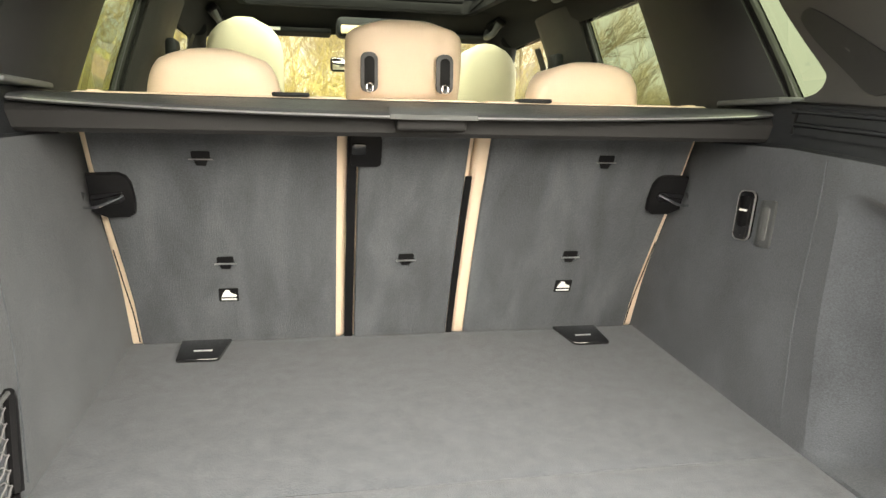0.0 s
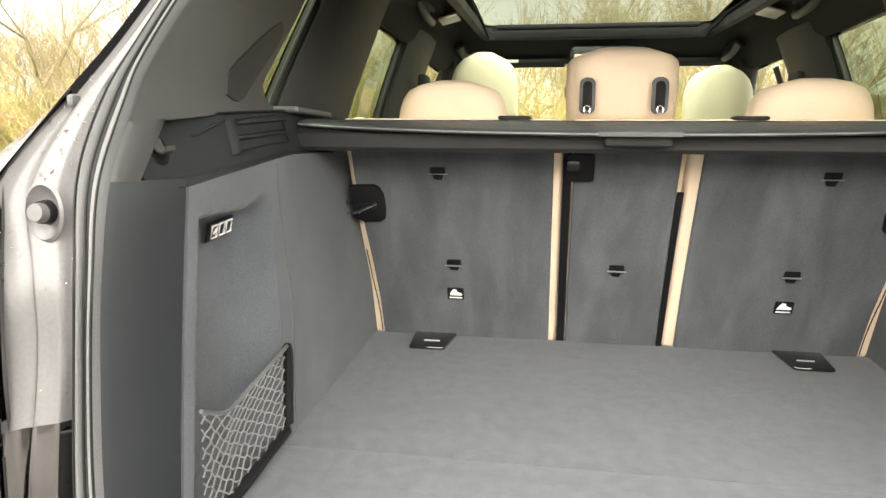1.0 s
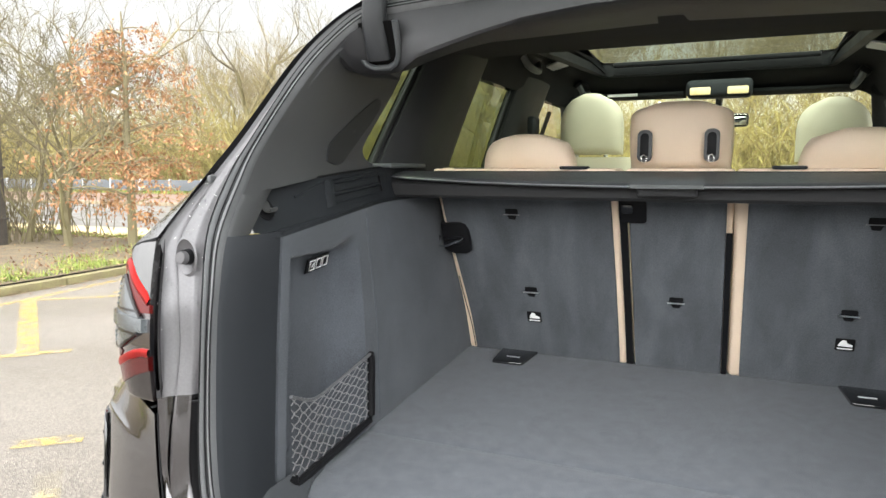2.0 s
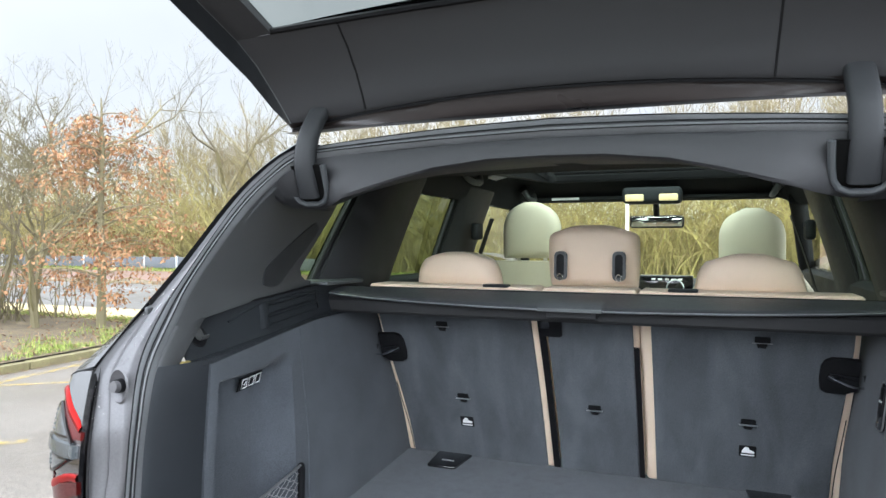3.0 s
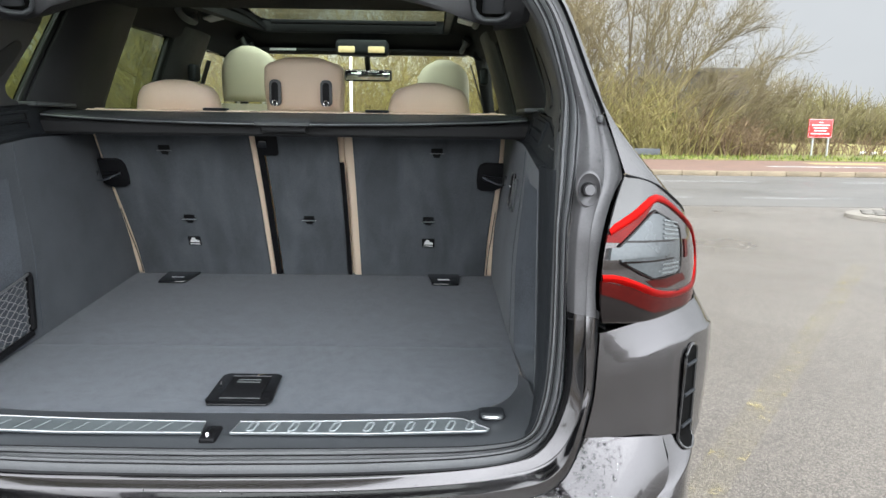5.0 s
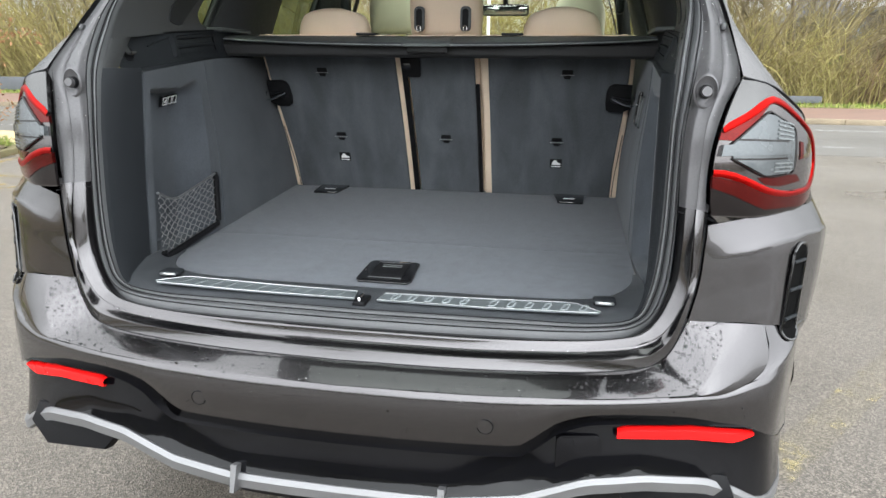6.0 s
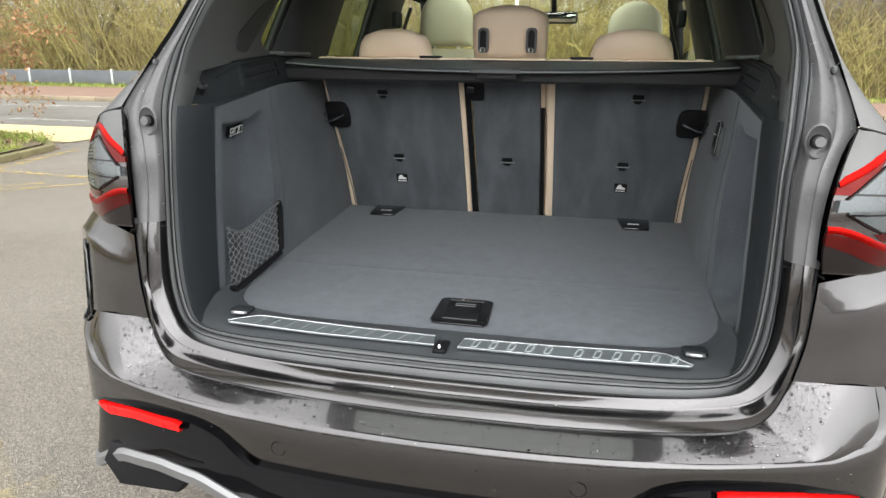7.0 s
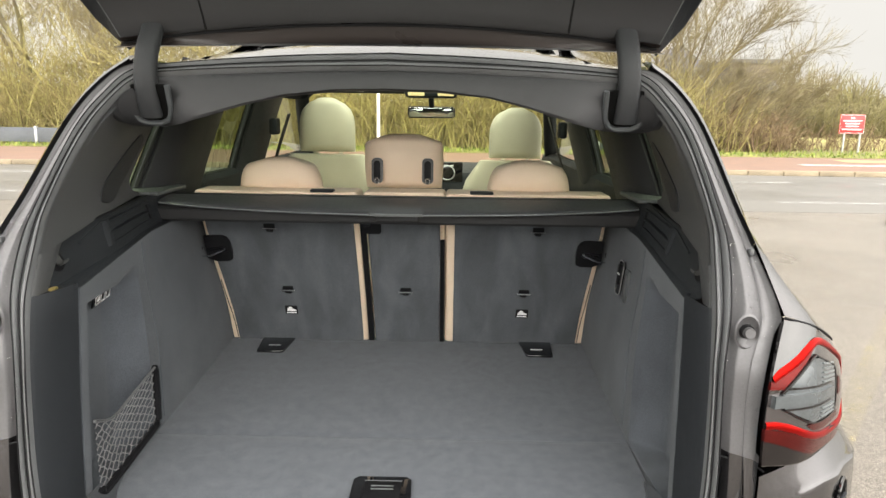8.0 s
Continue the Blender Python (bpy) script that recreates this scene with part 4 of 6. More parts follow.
for dx in (-.022, .006, .033):
    lp = [(dx - .011, -.011), (dx + .009, -.011), (dx + .017, .011), (dx - .003, .011)]
    part("badge_mark", tube([bm_ @ Vector((x, y, .004)) for x, y in lp], .0017, 5, closed=True), WHITEP, badge)
part("badge_mark", tube([bm_ @ Vector((x, y, .004)) for x, y in ((-.022, -.004), (-.010, .004))], .0016, 5), WHITEP, badge)
sm = axes((wall_x(-.346, 1.055, 1) - .001, -.346, 1.055), (.02, -1, .02), (.12, .02, 1)) @ Matrix.Diagonal((1.05, .86, 1, 1))
sock = part("power_socket", prism(round_rect(.040, .095, .012), .006, sm, .002), GLOSSB, car, "black socket with release switch")
part("switch_well", prism(round_rect(.026, .060, .008), .004, sm @ Matrix.Translation((0, .008, .004)), .001), DARKPL, sock)
part("switch_mark", box(-.008, .008, -.002, .002, .008, .0095, m=sm @ Matrix.Translation((0, .010, 0))), WHITEP, sock)
part("socket_frame", tube([sm @ Vector((x, y, .005)) for x, y in round_rect(.040, .095, .012)], .0016, 6, closed=True), TRIMSILVER, sock)
sm2 = axes((wall_x(-.400, 1.048, 1) - .001, -.400, 1.048), (.02, -1, .02), (.12, .02, 1)) @ Matrix.Diagonal((1.05, .86, 1, 1))
lid = part("trim_cover", prism(round_rect(.034, .088, .006), .004, sm2, .002), LIPPL, car, "grey trim cover")
part("cover_rib", prism(round_rect(.016, .062, .005), .002, sm2 @ Matrix.Translation((0, 0, .004)), .001), RUBBER, lid)

# ---- rear seats ----


def seat_slab(x0, x1, z0, z1, off, depth, bev, crown=0.0, edge=None):
    """A slab that leans with the seat backs: off metres ahead of their rear face."""
    rows = []
    nz, nx = 24, 10
    for j in range(nz + 1):
        z = z0 + (z1 - z0) * j / nz
        xa, xb = (-along(edge, z) if edge and x0 < -.4 else x0), (along(edge, z) if edge and x1 > .4 else x1)
        rows.append([Vector((xa + (xb - xa) * i / nx, seat_y(z) + off - crown * (1 - (2 * i / nx - 1) ** 2), z)) for i in range(nx + 1)])
    bm = sheet(rows)
    bmesh.ops.recalc_face_normals(bm, faces=bm.faces)
    r = bmesh.ops.extrude_face_region(bm, geom=bm.faces[:])
    vs = [v for v in r["geom"] if isinstance(v, bmesh.types.BMVert)]
    bmesh.ops.translate(bm, vec=(0, depth, 0), verts=vs)
    bmesh.ops.recalc_face_normals(bm, faces=bm.faces)
    if bev:
        sharp = [e for e in bm.edges if len(e.link_faces) == 2 and e.calc_face_angle(0) > .8]
        bmesh.ops.bevel(bm, geom=sharp, offset=bev, segments=3, affect="EDGES", profile=.5)
    return bm


def headrest(cx, cy, z0, z1, w, d, kind, parent, material, lean=0.25):
    """A cushion with a soft, swollen outline."""
    rows = []
    n = 28
    h = z1 - z0
    for j in range(15):
        v = j / 14
        if kind == "low":
            hw = w / 2 * (1 - .12 * v) * (1 - .36 * v ** 4.0) * (1 if v < .96 else .88)
        elif kind == "dome":
            hw = w / 2 * (1 - .50 * max(0, (v - .45) / .55) ** 2.4) * (1 if v < .97 else .80)
        else:
            hw = w / 2 * (.98 + .04 * math.sin(math.pi * v) - .20 * max(0, v - .80) ** 2 / .20 ** 2) * (1 if v < .97 else .86)
        hd = d / 2 * (1 - .25 * (2 * v - 1) ** 2) * (1 if 0 < j < 14 else .55)
        ring = []
        for k in range(n):
            a = 2 * math.pi * k / n
            c, s_ = math.cos(a), math.sin(a)
            e = .55
            ring.append(Vector((cx + hw * math.copysign(abs(c) ** e, c), cy + hd * math.copysign(abs(s_) ** .8, s_) - lean * h * v * .35, z0 + h * v + (.0 if j < 12 else -.004 * (c * c) * (j - 11)))))
        rows.append(ring)
    bm = sheet(rows, True)
    bm.verts.ensure_lookup_table()
    bm.faces.new([bm.verts[n - 1 - k] for k in range(n)])
    bm.verts.ensure_lookup_table()
    bm.faces.new([bm.verts[14 * n + k] for k in range(n)])
    return part("headrest", bm, material, parent, "", 60)


def tether(x, z, parent, bright):
    """A steel bar across a dark slot in the carpet, with painted shade below."""
    m = axes((x, seat_y(z) - .0062, z), (1, 0, 0), (0, -.45, 1))
    t = part("tether_slot", prism(round_rect(.030, .014, .003), .0012, m @ Matrix.Translation((0, .0065, 0))), DARKPL, parent)
    part("tether_shade", prism([(-.008, -.013), (.007, -.014), (.011, -.003), (-.012, -.003)], .0014, m, .0006), DARKPL, t)
    part("tether_bar", tube([m @ Vector((-.019, 0, .004)), m @ Vector((.019, 0, .004))], .0019 if bright else .0012, 6), SATIN if bright else TRIMSILVER, t)


def pictogram(x, z, parent):
    m = axes((x, seat_y(z) - .0065, z), (1, 0, 0), (0, -.45, 1))
    lab = part("seat_label", prism(round_rect(.036, .030, .002), .0012, m), DARKPL, parent, "black label with a white anchor pictogram")
    part("label_mark", prism([(-.013, -.005), (.014, -.005), (.014, .000), (.004, .004), (.002, .010), (-.005, .011), (-.010, .004)], .0008, m @ Matrix.Translation((0, .001, .0012))), WHITEP, lab)
    part("label_line", box(-.014, .014, -.0115, -.0085, .0012, .002, m=m), WHITEP, lab)


SEATS = (("left", -.505, -.131, -.527, -.113), ("middle", -.094, .099, -.100, .112), ("right", .138, .509, .113, .537))
PANEL_EDGE = [(.74, .505), (.86, .507), (.93, .512), (1.03, .520), (1.12, .525), (1.26, .523)]
CUSHION_EDGE = [(.74, .535), (.85, .530), (.93, .531), (1.03, .536), (1.11, .538), (1.26, .537)]
rear = []
for nm, x0, x1, c0, c1 in SEATS:
    st = thing("rear_seat", {"left": "cream leather rear seat back, carpeted behind, wide outer part", "middle": "narrow cream leather centre seat back, carpeted behind", "right": "cream leather rear seat back, carpeted behind, beside the socket"}[nm], "car seat", "split rear seats")
    rear.append(st)
    part("back_panel", seat_slab(x0, x1, floor_z(0) - .004, 1.222, 0, .016, .004, .004, PANEL_EDGE), CARPET, st, "charcoal carpeted back")
    part("cushion", seat_slab(c0, c1, floor_z(0) - .006, 1.238, .012 if nm != "middle" else .020, .11, .010, 0, CUSHION_EDGE), LEATHER, st)
    part("bench_cushion", box(c0, c1, .06, .50, .80, .95, .03, 3), LEATHER, st)
    if nm != "middle":
        cx = (x0 + x1) / 2
        s = 1 if nm == "right" else -1
        tether(s * .335 + .002, .940, st, True)
        tether(cx + s * .035, 1.135, st, False)
        pictogram(s * .335 + .002, .872, st)
        headrest(s * .336, -.100, 1.231, 1.317, .226, .105, "low", st, LEATHER)
        part("headrest_gap", box(s * .336 - .104, s * .336 + .104, -.150, -.06, 1.2300, 1.2350, .002), DARKPL, st)
        # bolt bracket with wire loop
        m = axes((s * .501, seat_y(1.073) - .004, 1.073), (1, 0, 0), (0, -.45, 1))
        shape = [(.035, .040), (-.014, .042), (-.026, .036), (-.033, .022), (-.035, -.010), (-.032, -.034), (-.022, -.041), (.012, -.042), (.036, -.030)]
        pl = part("bolt_bracket", prism([(s * x, y) for x, y in shape][::s], .010, m, .003), DARKPL, st, "black lock bracket with a wire loop")
        part("bolt_slot", prism([(s * x, y) for x, y in ((.034, .004), (-.018, .010), (-.022, -.004), (-.012, -.012), (.034, -.016))][::s], .0115, m, .001), GLOSSB, pl)
        part("wire_loop", tube(curve([m @ Vector((s * .046, -.014, .022)), m @ Vector((s * .020, -.010, .026)), m @ Vector((s * -.008, .002, .022)), m @ Vector((s * -.018, .004, .012))], 10), .0026, 6), CHROME, pl)
        part("bracket_strap", tube(curve([(s * .548, -.150, 1.075), (s * .551, -.160, 1.045), (s * .549, -.158, 1.010), (s * .545, -.150, .990)], 10), .0045, 6), PLASTIC, pl)
        part("edge_seam", tube([(s * (along(PANEL_EDGE, z) + .011 - .004 * ease(.90, .80, z)), seat_y(z) + .0115, z) for z in [.766 + .20 * k / 10 for k in range(11)]], .0012, 5), DARKPL, st)
        part("seat_button", box(s * .205 - .03, s * .205 + .03, -.225, -.195, 1.236, 1.243, .003), PLASTIC, st)
    else:
        tether(.002, .940, st, True)
        for xx in (-.1035, .1055):
            rows = [[Vector((xx + d, seat_y(z) + .004, z)) for d in (-.010 if xx < 0 else -.006, .006)] for z in [.766 + (.43 if xx < 0 else .34) * k / 8 for k in range(9)]]
            part("gap_seal", thick(sheet(rows), .004), DARKPL, st)
        part("seat_latch", prism(round_rect(.052, .056, .006), .004, axes((-.082, seat_y(1.15) - .006, 1.15), (1, 0, 0), (0, -.45, 1)), .002), DARKPL, st)
        part("latch_hole", prism(round_rect(.024, .020, .004), .0065, axes((-.095, seat_y(1.155) - .007, 1.155), (1, 0, 0), (0, -.45, 1)), .001), GLOSSB, st)
        hr = headrest(-.004, -.060, 1.235, 1.382, .212, .10, "tall", st, LEATHER, .30)
        for xx in (-.069, .066):
            m = axes((xx - .003, -.124, 1.286), (1, 0, 0), (0, .02, 1))
            sl = part("post_sleeve", prism(round_rect(.030, .068, .011), .010, m, .003), RUBBER, hr, "grey framed post slot")
            part("post_slot", prism(round_rect(.018, .054, .008), .0115, m, .001), DARKPL, sl)
            part("post_ring", tube([m @ Vector((.0055 * math.cos(a), -.027 + .008 * math.sin(a), .013)) for a in [2 * math.pi * k / 14 for k in range(14)]], .0016, 6, closed=True), CHROME, sl)

# ---- load cover cassette ----
cover = thing("load_cover", "black roller load cover cassette behind the rear seats", "load cover")
prof = [(-.338, 1.176), (-.345, 1.182), (-.346, 1.204), (-.338, 1.214), (-.300, 1.222), (-.252, 1.229), (-.215, 1.230), (-.205, 1.224), (-.205, 1.185), (-.215, 1.176)]
rows = [[Vector((x, y - .004 * (1 - (x / .59) ** 2), z)) for y, z in prof] for x in [-.588 + 1.176 * k / 24 for k in range(25)]]
bm = bmesh.new()
gr = [[bm.verts.new(p) for p in r] for r in rows]
for a, b in zip(gr, gr[1:]):
    for i in range(len(prof)):
        j = (i + 1) % len(prof)
        bm.faces.new((a[i], a[j], b[j], b[i]))
bm.faces.new(gr[0])
bm.faces.new(gr[-1][::-1])
part("cassette", bm, CASSETTE, cover, "black cassette housing")
LX = [-.572 + 1.144 * k / 32 for k in range(33)]


def lip_point(x, w, lift=0.0):
    """The pull-out lip: from the cassette's top (w 0) to its bowed rear edge (w 1)."""
    bow = max(0, 1 - (x / .575) ** 2) ** .8
    y, z = -.346 - .040 * bow, 1.2245 - .0165 * bow
    return Vector((x, -.250 + (y + .250) * w, 1.2315 + (z - 1.2315) * w + .003 * math.sin(math.pi * w) + lift))


part("cover_lip", sheet([[lip_point(x, w, h) for x in LX] for w, h in ((0, -.006), (0, .001), (.3, .001), (.6, .001), (.9, .001), (.975, .0005), (1, -.0015), (1, -.005), (.96, -.008), (.6, -.007))]), LIPPL, cover, "satin charcoal pull lip")
part("lip_edge", tube([lip_point(x, 1.0, -.0032) for x in LX], .0014, 5), SATIN, cover)
part("lip_fold", tube([lip_point(x, .12, .0012) for x in LX], .0010, 5), DARKPL, cover)
part("pull_handle", sheet([[lip_point(x, w, h) for x in [-.064 + .128 * k / 10 for k in range(11)]] for w, h in ((.70, .001), (.72, .0045), (.97, .0045), (1.03, .001), (1.02, -.006))]), HANDLEG, cover, "grey pull handle")
part("handle_recess", box(-.052, .052, -.372, -.340, 1.186, 1.207, .004, 3), CASSETTE, cover)
for s in (1, -1):
    part("end_cap", box(s * .588, s * .606, -.345, -.21, 1.168, 1.235, .006, 3), DARKPL, cover)
    part("end_bracket", box(s * .560, s * .650, -.375, -.20, 1.239, 1.249, .004, 3), HANDLEG, car, "grey cover mount")
    part("belt_end", box(s * .492, s * .512, -.215, -.19, 1.226, 1.240, .003), LEATHER, rear[0 if s < 0 else 2])

# ---- roof end, hinge pockets and gate arms ----
tops = si[PER * 12:]  # right corner to the middle of the roof


def arch_z(x):
    return along([(0, 1.481), (.10, 1.479), (.20, 1.467), (.28, 1.447), (.34, 1.428), (.40, 1.412), (.44, 1.406), (.50, 1.404), (.56, 1.41)], abs(x))


edge = [Vector((p.x, p.y, p.z)) for p in tops]
edge = edge + flip(edge[:-1])[::-1]
low = [Vector((p.x, -.606 - .03 * (1.481 - arch_z(p.x)) / .07 + .075 * ease(.36, .46, abs(p.x)), arch_z(p.x))) for p in edge]
fwd = [Vector((p.x, -.36, along([(0, 1.496), (.35, 1.485), (.55, 1.45)], abs(p.x)))) for p in edge]
rows = [[p + Vector((0, .012, 0)) for p in edge], edge, [a.lerp(b, .12) + Vector((0, -.006, 0)) for a, b in zip(edge, low)], [a.lerp(b, .6) + Vector((0, -.010, 0)) for a, b in zip(edge, low)],
        [a.lerp(b, .93) + Vector((0, -.006, 0)) for a, b in zip(edge, low)], low, [a.lerp(b, .25) + Vector((0, 0, -.004)) for a, b in zip(low, fwd)], fwd]
part("roof_end_trim", sheet(rows), GATETRIM, car, "dark grained roof end trim")
# the trim's ears beside the hinge pockets
for s in (1, -1):
    a = [Vector((s * x, y, z)) for x, y, z in ((.520, -.640, 1.447), (.532, -.62, 1.425), (.535, -.58, 1.412), (.528, -.52, 1.408))]
    b = [Vector((s * x, y, z)) for x, y, z in ((.478, -.607, 1.487), (.470, -.600, 1.45), (.47, -.57, 1.412), (.47, -.50, 1.402))]
    part("trim_ear", sheet([a, [p.lerp(q, .5) + Vector((0, -.008, 0)) for p, q in zip(a, b)], b]), GATETRIM, car)
    # pocket: a flat plate, the shade of its depth put into the black
    c = axes((s * .461, -.601, 1.455), (1, 0, 0), (0, -.45, 1))
    pts = [(-.041, .034), (-.039, -.008), (-.036, -.026), (-.028, -.038), (-.014, -.044), (.014, -.044), (.028, -.038), (.036, -.026), (.039, -.008), (.041, .034)]
    pk = part("hinge_pocket", prism(pts[::-1], .006, c), POCKETB, car, "hinge pocket as a flat plate, its shade put in as black")
    part("pocket_rim", tube([c @ Vector((x, y, .006)) for x, y in pts], .0056, 8), LIPPL, pk, "rounded pocket rim")
    arm = curve([(s * .463, -.594, 1.426), (s * .463, -.608, 1.46), (s * .463, -.613, 1.50), (s * .463, -.600, 1.545), (s * .463, -.560, 1.600)], 14)
    rows = []
    for k, p in enumerate(arm):
        d = (arm[min(13, k + 1)] - arm[max(0, k - 1)]).normalized()
        nrm = Vector((1, 0, 0)).cross(d)
        w, h = .0215, .012
        rows.append([p + Vector((w * math.copysign(abs(math.cos(t)) ** .6, math.cos(t)), 0, 0)) + nrm * h * math.copysign(abs(math.sin(t)) ** .6, math.sin(t)) for t in [2 * math.pi * i / 16 for i in range(16)]])
    part("gate_arm", sheet(rows, True), PILLAR, car, "black swan-neck gate hinge arm")

# ---- raised tailgate ----
# side profile from the hinge up: header, then the pane leaning back, then the lower panel
gate = part("tailgate", sheet([[Vector((x, y, z)) for x in (-.3, .3)] for y, z in ((-.50, 1.60), (-.50, 1.601))]), PAINT, car, "raised tailgate with dark inner trim and a tinted pane")
GO = [(.541, -.500, 1.559), (.560, -.530, 1.585), (.576, -.558, 1.609), (.592, -.62, 1.660), (.607, -.70, 1.707), (.625, -.80, 1.765), (.640, -.95, 1.835), (.645, -1.12, 1.885), (.625, -1.30, 1.868), (.600, -1.46, 1.800), (.560, -1.58, 1.735)]
GT = [(.528, -.562, 1.573), (.540, -.573, 1.602), (.552, -.592, 1.636), (.566, -.626, 1.682), (.581, -.668, 1.722), (.600, -.79, 1.786), (.615, -.95, 1.850), (.617, -1.12, 1.897), (.598, -1.30, 1.876), (.575, -1.46, 1.805), (.54, -1.57, 1.742)]
GC = [(-.574, 1.611), (-.578, 1.640), (-.588, 1.676), (-.603, 1.716), (-.620, 1.752)]


def gate_cross(k, x, dy=0.0, dz=0.0):
    """A place on the header: row k, bowed from the middle to the trim line."""
    tx, ty, tz = GT[k]
    f = min(1, abs(x) / tx) ** 2
    return Vector((x, GC[k][0] + (ty - GC[k][0]) * f + dy, GC[k][1] + (tz - GC[k][1]) * f + dz))


# outer skin, bowed like the roof
rows = []
for k, (x, y, z) in enumerate(GO):
    up = .035 if k < 4 else .05
    rows.append([Vector((x * t, y + .045 + .02 * (1 - t * t), z + up * (1 - .75 * t * t) + .012)) for t in [-1 + 2 * i / 24 for i in range(25)]])
part("gate_skin", sheet(rows[:5]), PAINT, gate)
part("gate_skin", sheet(rows[7:]), PAINT, gate)
# inner header panel in three pieces with joints
JL, JR = [-.358, -.361, -.365, -.371, -.377], [.351, .353, .356, .359, .362]
for left, right in ((None, JL), (JL, JR), (JR, None)):
    rows = []
    for k in (0, 0, 0, 1, 2, 3, 4, 4):
        a, b = (left[k] + .002 if left else -GT[k][0]), (right[k] - .002 if right else GT[k][0])
        n = len(rows)
        dy, dz = ((.03, .008), (.006, -.002), (0, .004), (0, 0), (0, 0), (0, 0), (0, 0), (.012, .006))[n]
        rows.append([gate_cross(k, a + (b - a) * i / 14, dy, dz) for i in range(15)])
    part("header_panel", sheet(rows), GATETRIM, gate, "dark moulded header panel")
for j_ in (JL, JR):
    part("panel_joint", tube([gate_cross(k, j_[k], .0015, 0) for k in range(5)], .0024, 5), DARKPL, gate)
# painted lip below the header; a dark brown reflection is put into its colour
xs = [-1 + 2 * i / 24 for i in range(25)]
rows = [[Vector((w * t, y - .03 * t * t * (y > -.55) , z - dz * t * t)) for t in xs] for w, y, z, dz in ((.530, -.545, 1.612, .038), (.531, -.556, 1.606, .036), (.535, -.553, 1.588, .026), (.539, -.541, 1.573, .015), (.541, -.520, 1.570, .011), (.541, -.47, 1.585, .02))]
part("gate_lip", sheet(rows), GATELIP, gate, "painted front edge of the gate, brown reflection in its colour")
part("lip_line", tube([gate_cross(0, .526 * t, .006, -.006) for t in xs], .003, 5), DARKPL, gate)
# frame beside the pane
for s in (1, -1):
    out = [Vector((s * x, y, z)) for x, y, z in GO]
    tr_ = [Vector((s * x, y, z)) for x, y, z in GT]
    pa = [p + Vector((-s * .075, .004, .006)) for p in tr_]
    rows = [[p + Vector((0, .045, .02)) for p in out], out, [a.lerp(b, .12) + Vector((0, -.002, -.003)) for a, b in zip(out, tr_)], [a.lerp(b, .85) for a, b in zip(out, tr_)], tr_]
    part("gate_rim", sheet(rows), PLASTIC, gate, "dark gate rim")
    part("side_frame", sheet([r[4:] for r in (tr_, [a.lerp(b, .5) + Vector((0, -.003, -.003)) for a, b in zip(tr_, pa)], pa, [p + Vector((0, .012, .012)) for p in pa])]), GATETRIM, gate)
    part("frame_line", tube(tr_[:8], .0012, 5), HANDLEG, gate)
rows = [[gate_cross(4, x, -.001, .008) for x in [.52 * t for t in xs]]] + [[Vector((w * t, y - .012 * (1 - t * t), z + .014)) for t in xs] for y, z, w in ((-.79, 1.800, .55), (-.95, 1.858, .565), (-1.12, 1.897, .565), (-1.22, 1.894, .555))]
part("rear_pane", sheet(rows), REARPANE, gate, "tinted rear pane")
part("pane_edge", tube([gate_cross(4, .51 * t, -.004, .004) for t in xs], .006, 6), DARKPL, gate)
rows = [[Vector((w * t, y, z)) for t in xs] for y, z, w in ((-1.20, 1.898, .62), (-1.30, 1.876, .598), (-1.46, 1.805, .575), (-1.57, 1.742, .54))]
part("lower_inner_panel", sheet(rows), GATETRIM, gate)

# ---- cabin sides: pillars and panes ----
# slanted columns: y at the belt and at the rail
COLS = [(-.460, -.360), (-.312, -.180), (.052, .128), (.440, .500), (.76, .82), (1.62, 1.20)]


def side_pt(s, y0, y1, v, out=0.0):
    z = 1.235 + (1.505 - 1.235) * v
    return Vector((s * (.632 + out - .062 * v - .012 * v * v), y0 + (y1 - y0) * v, z))


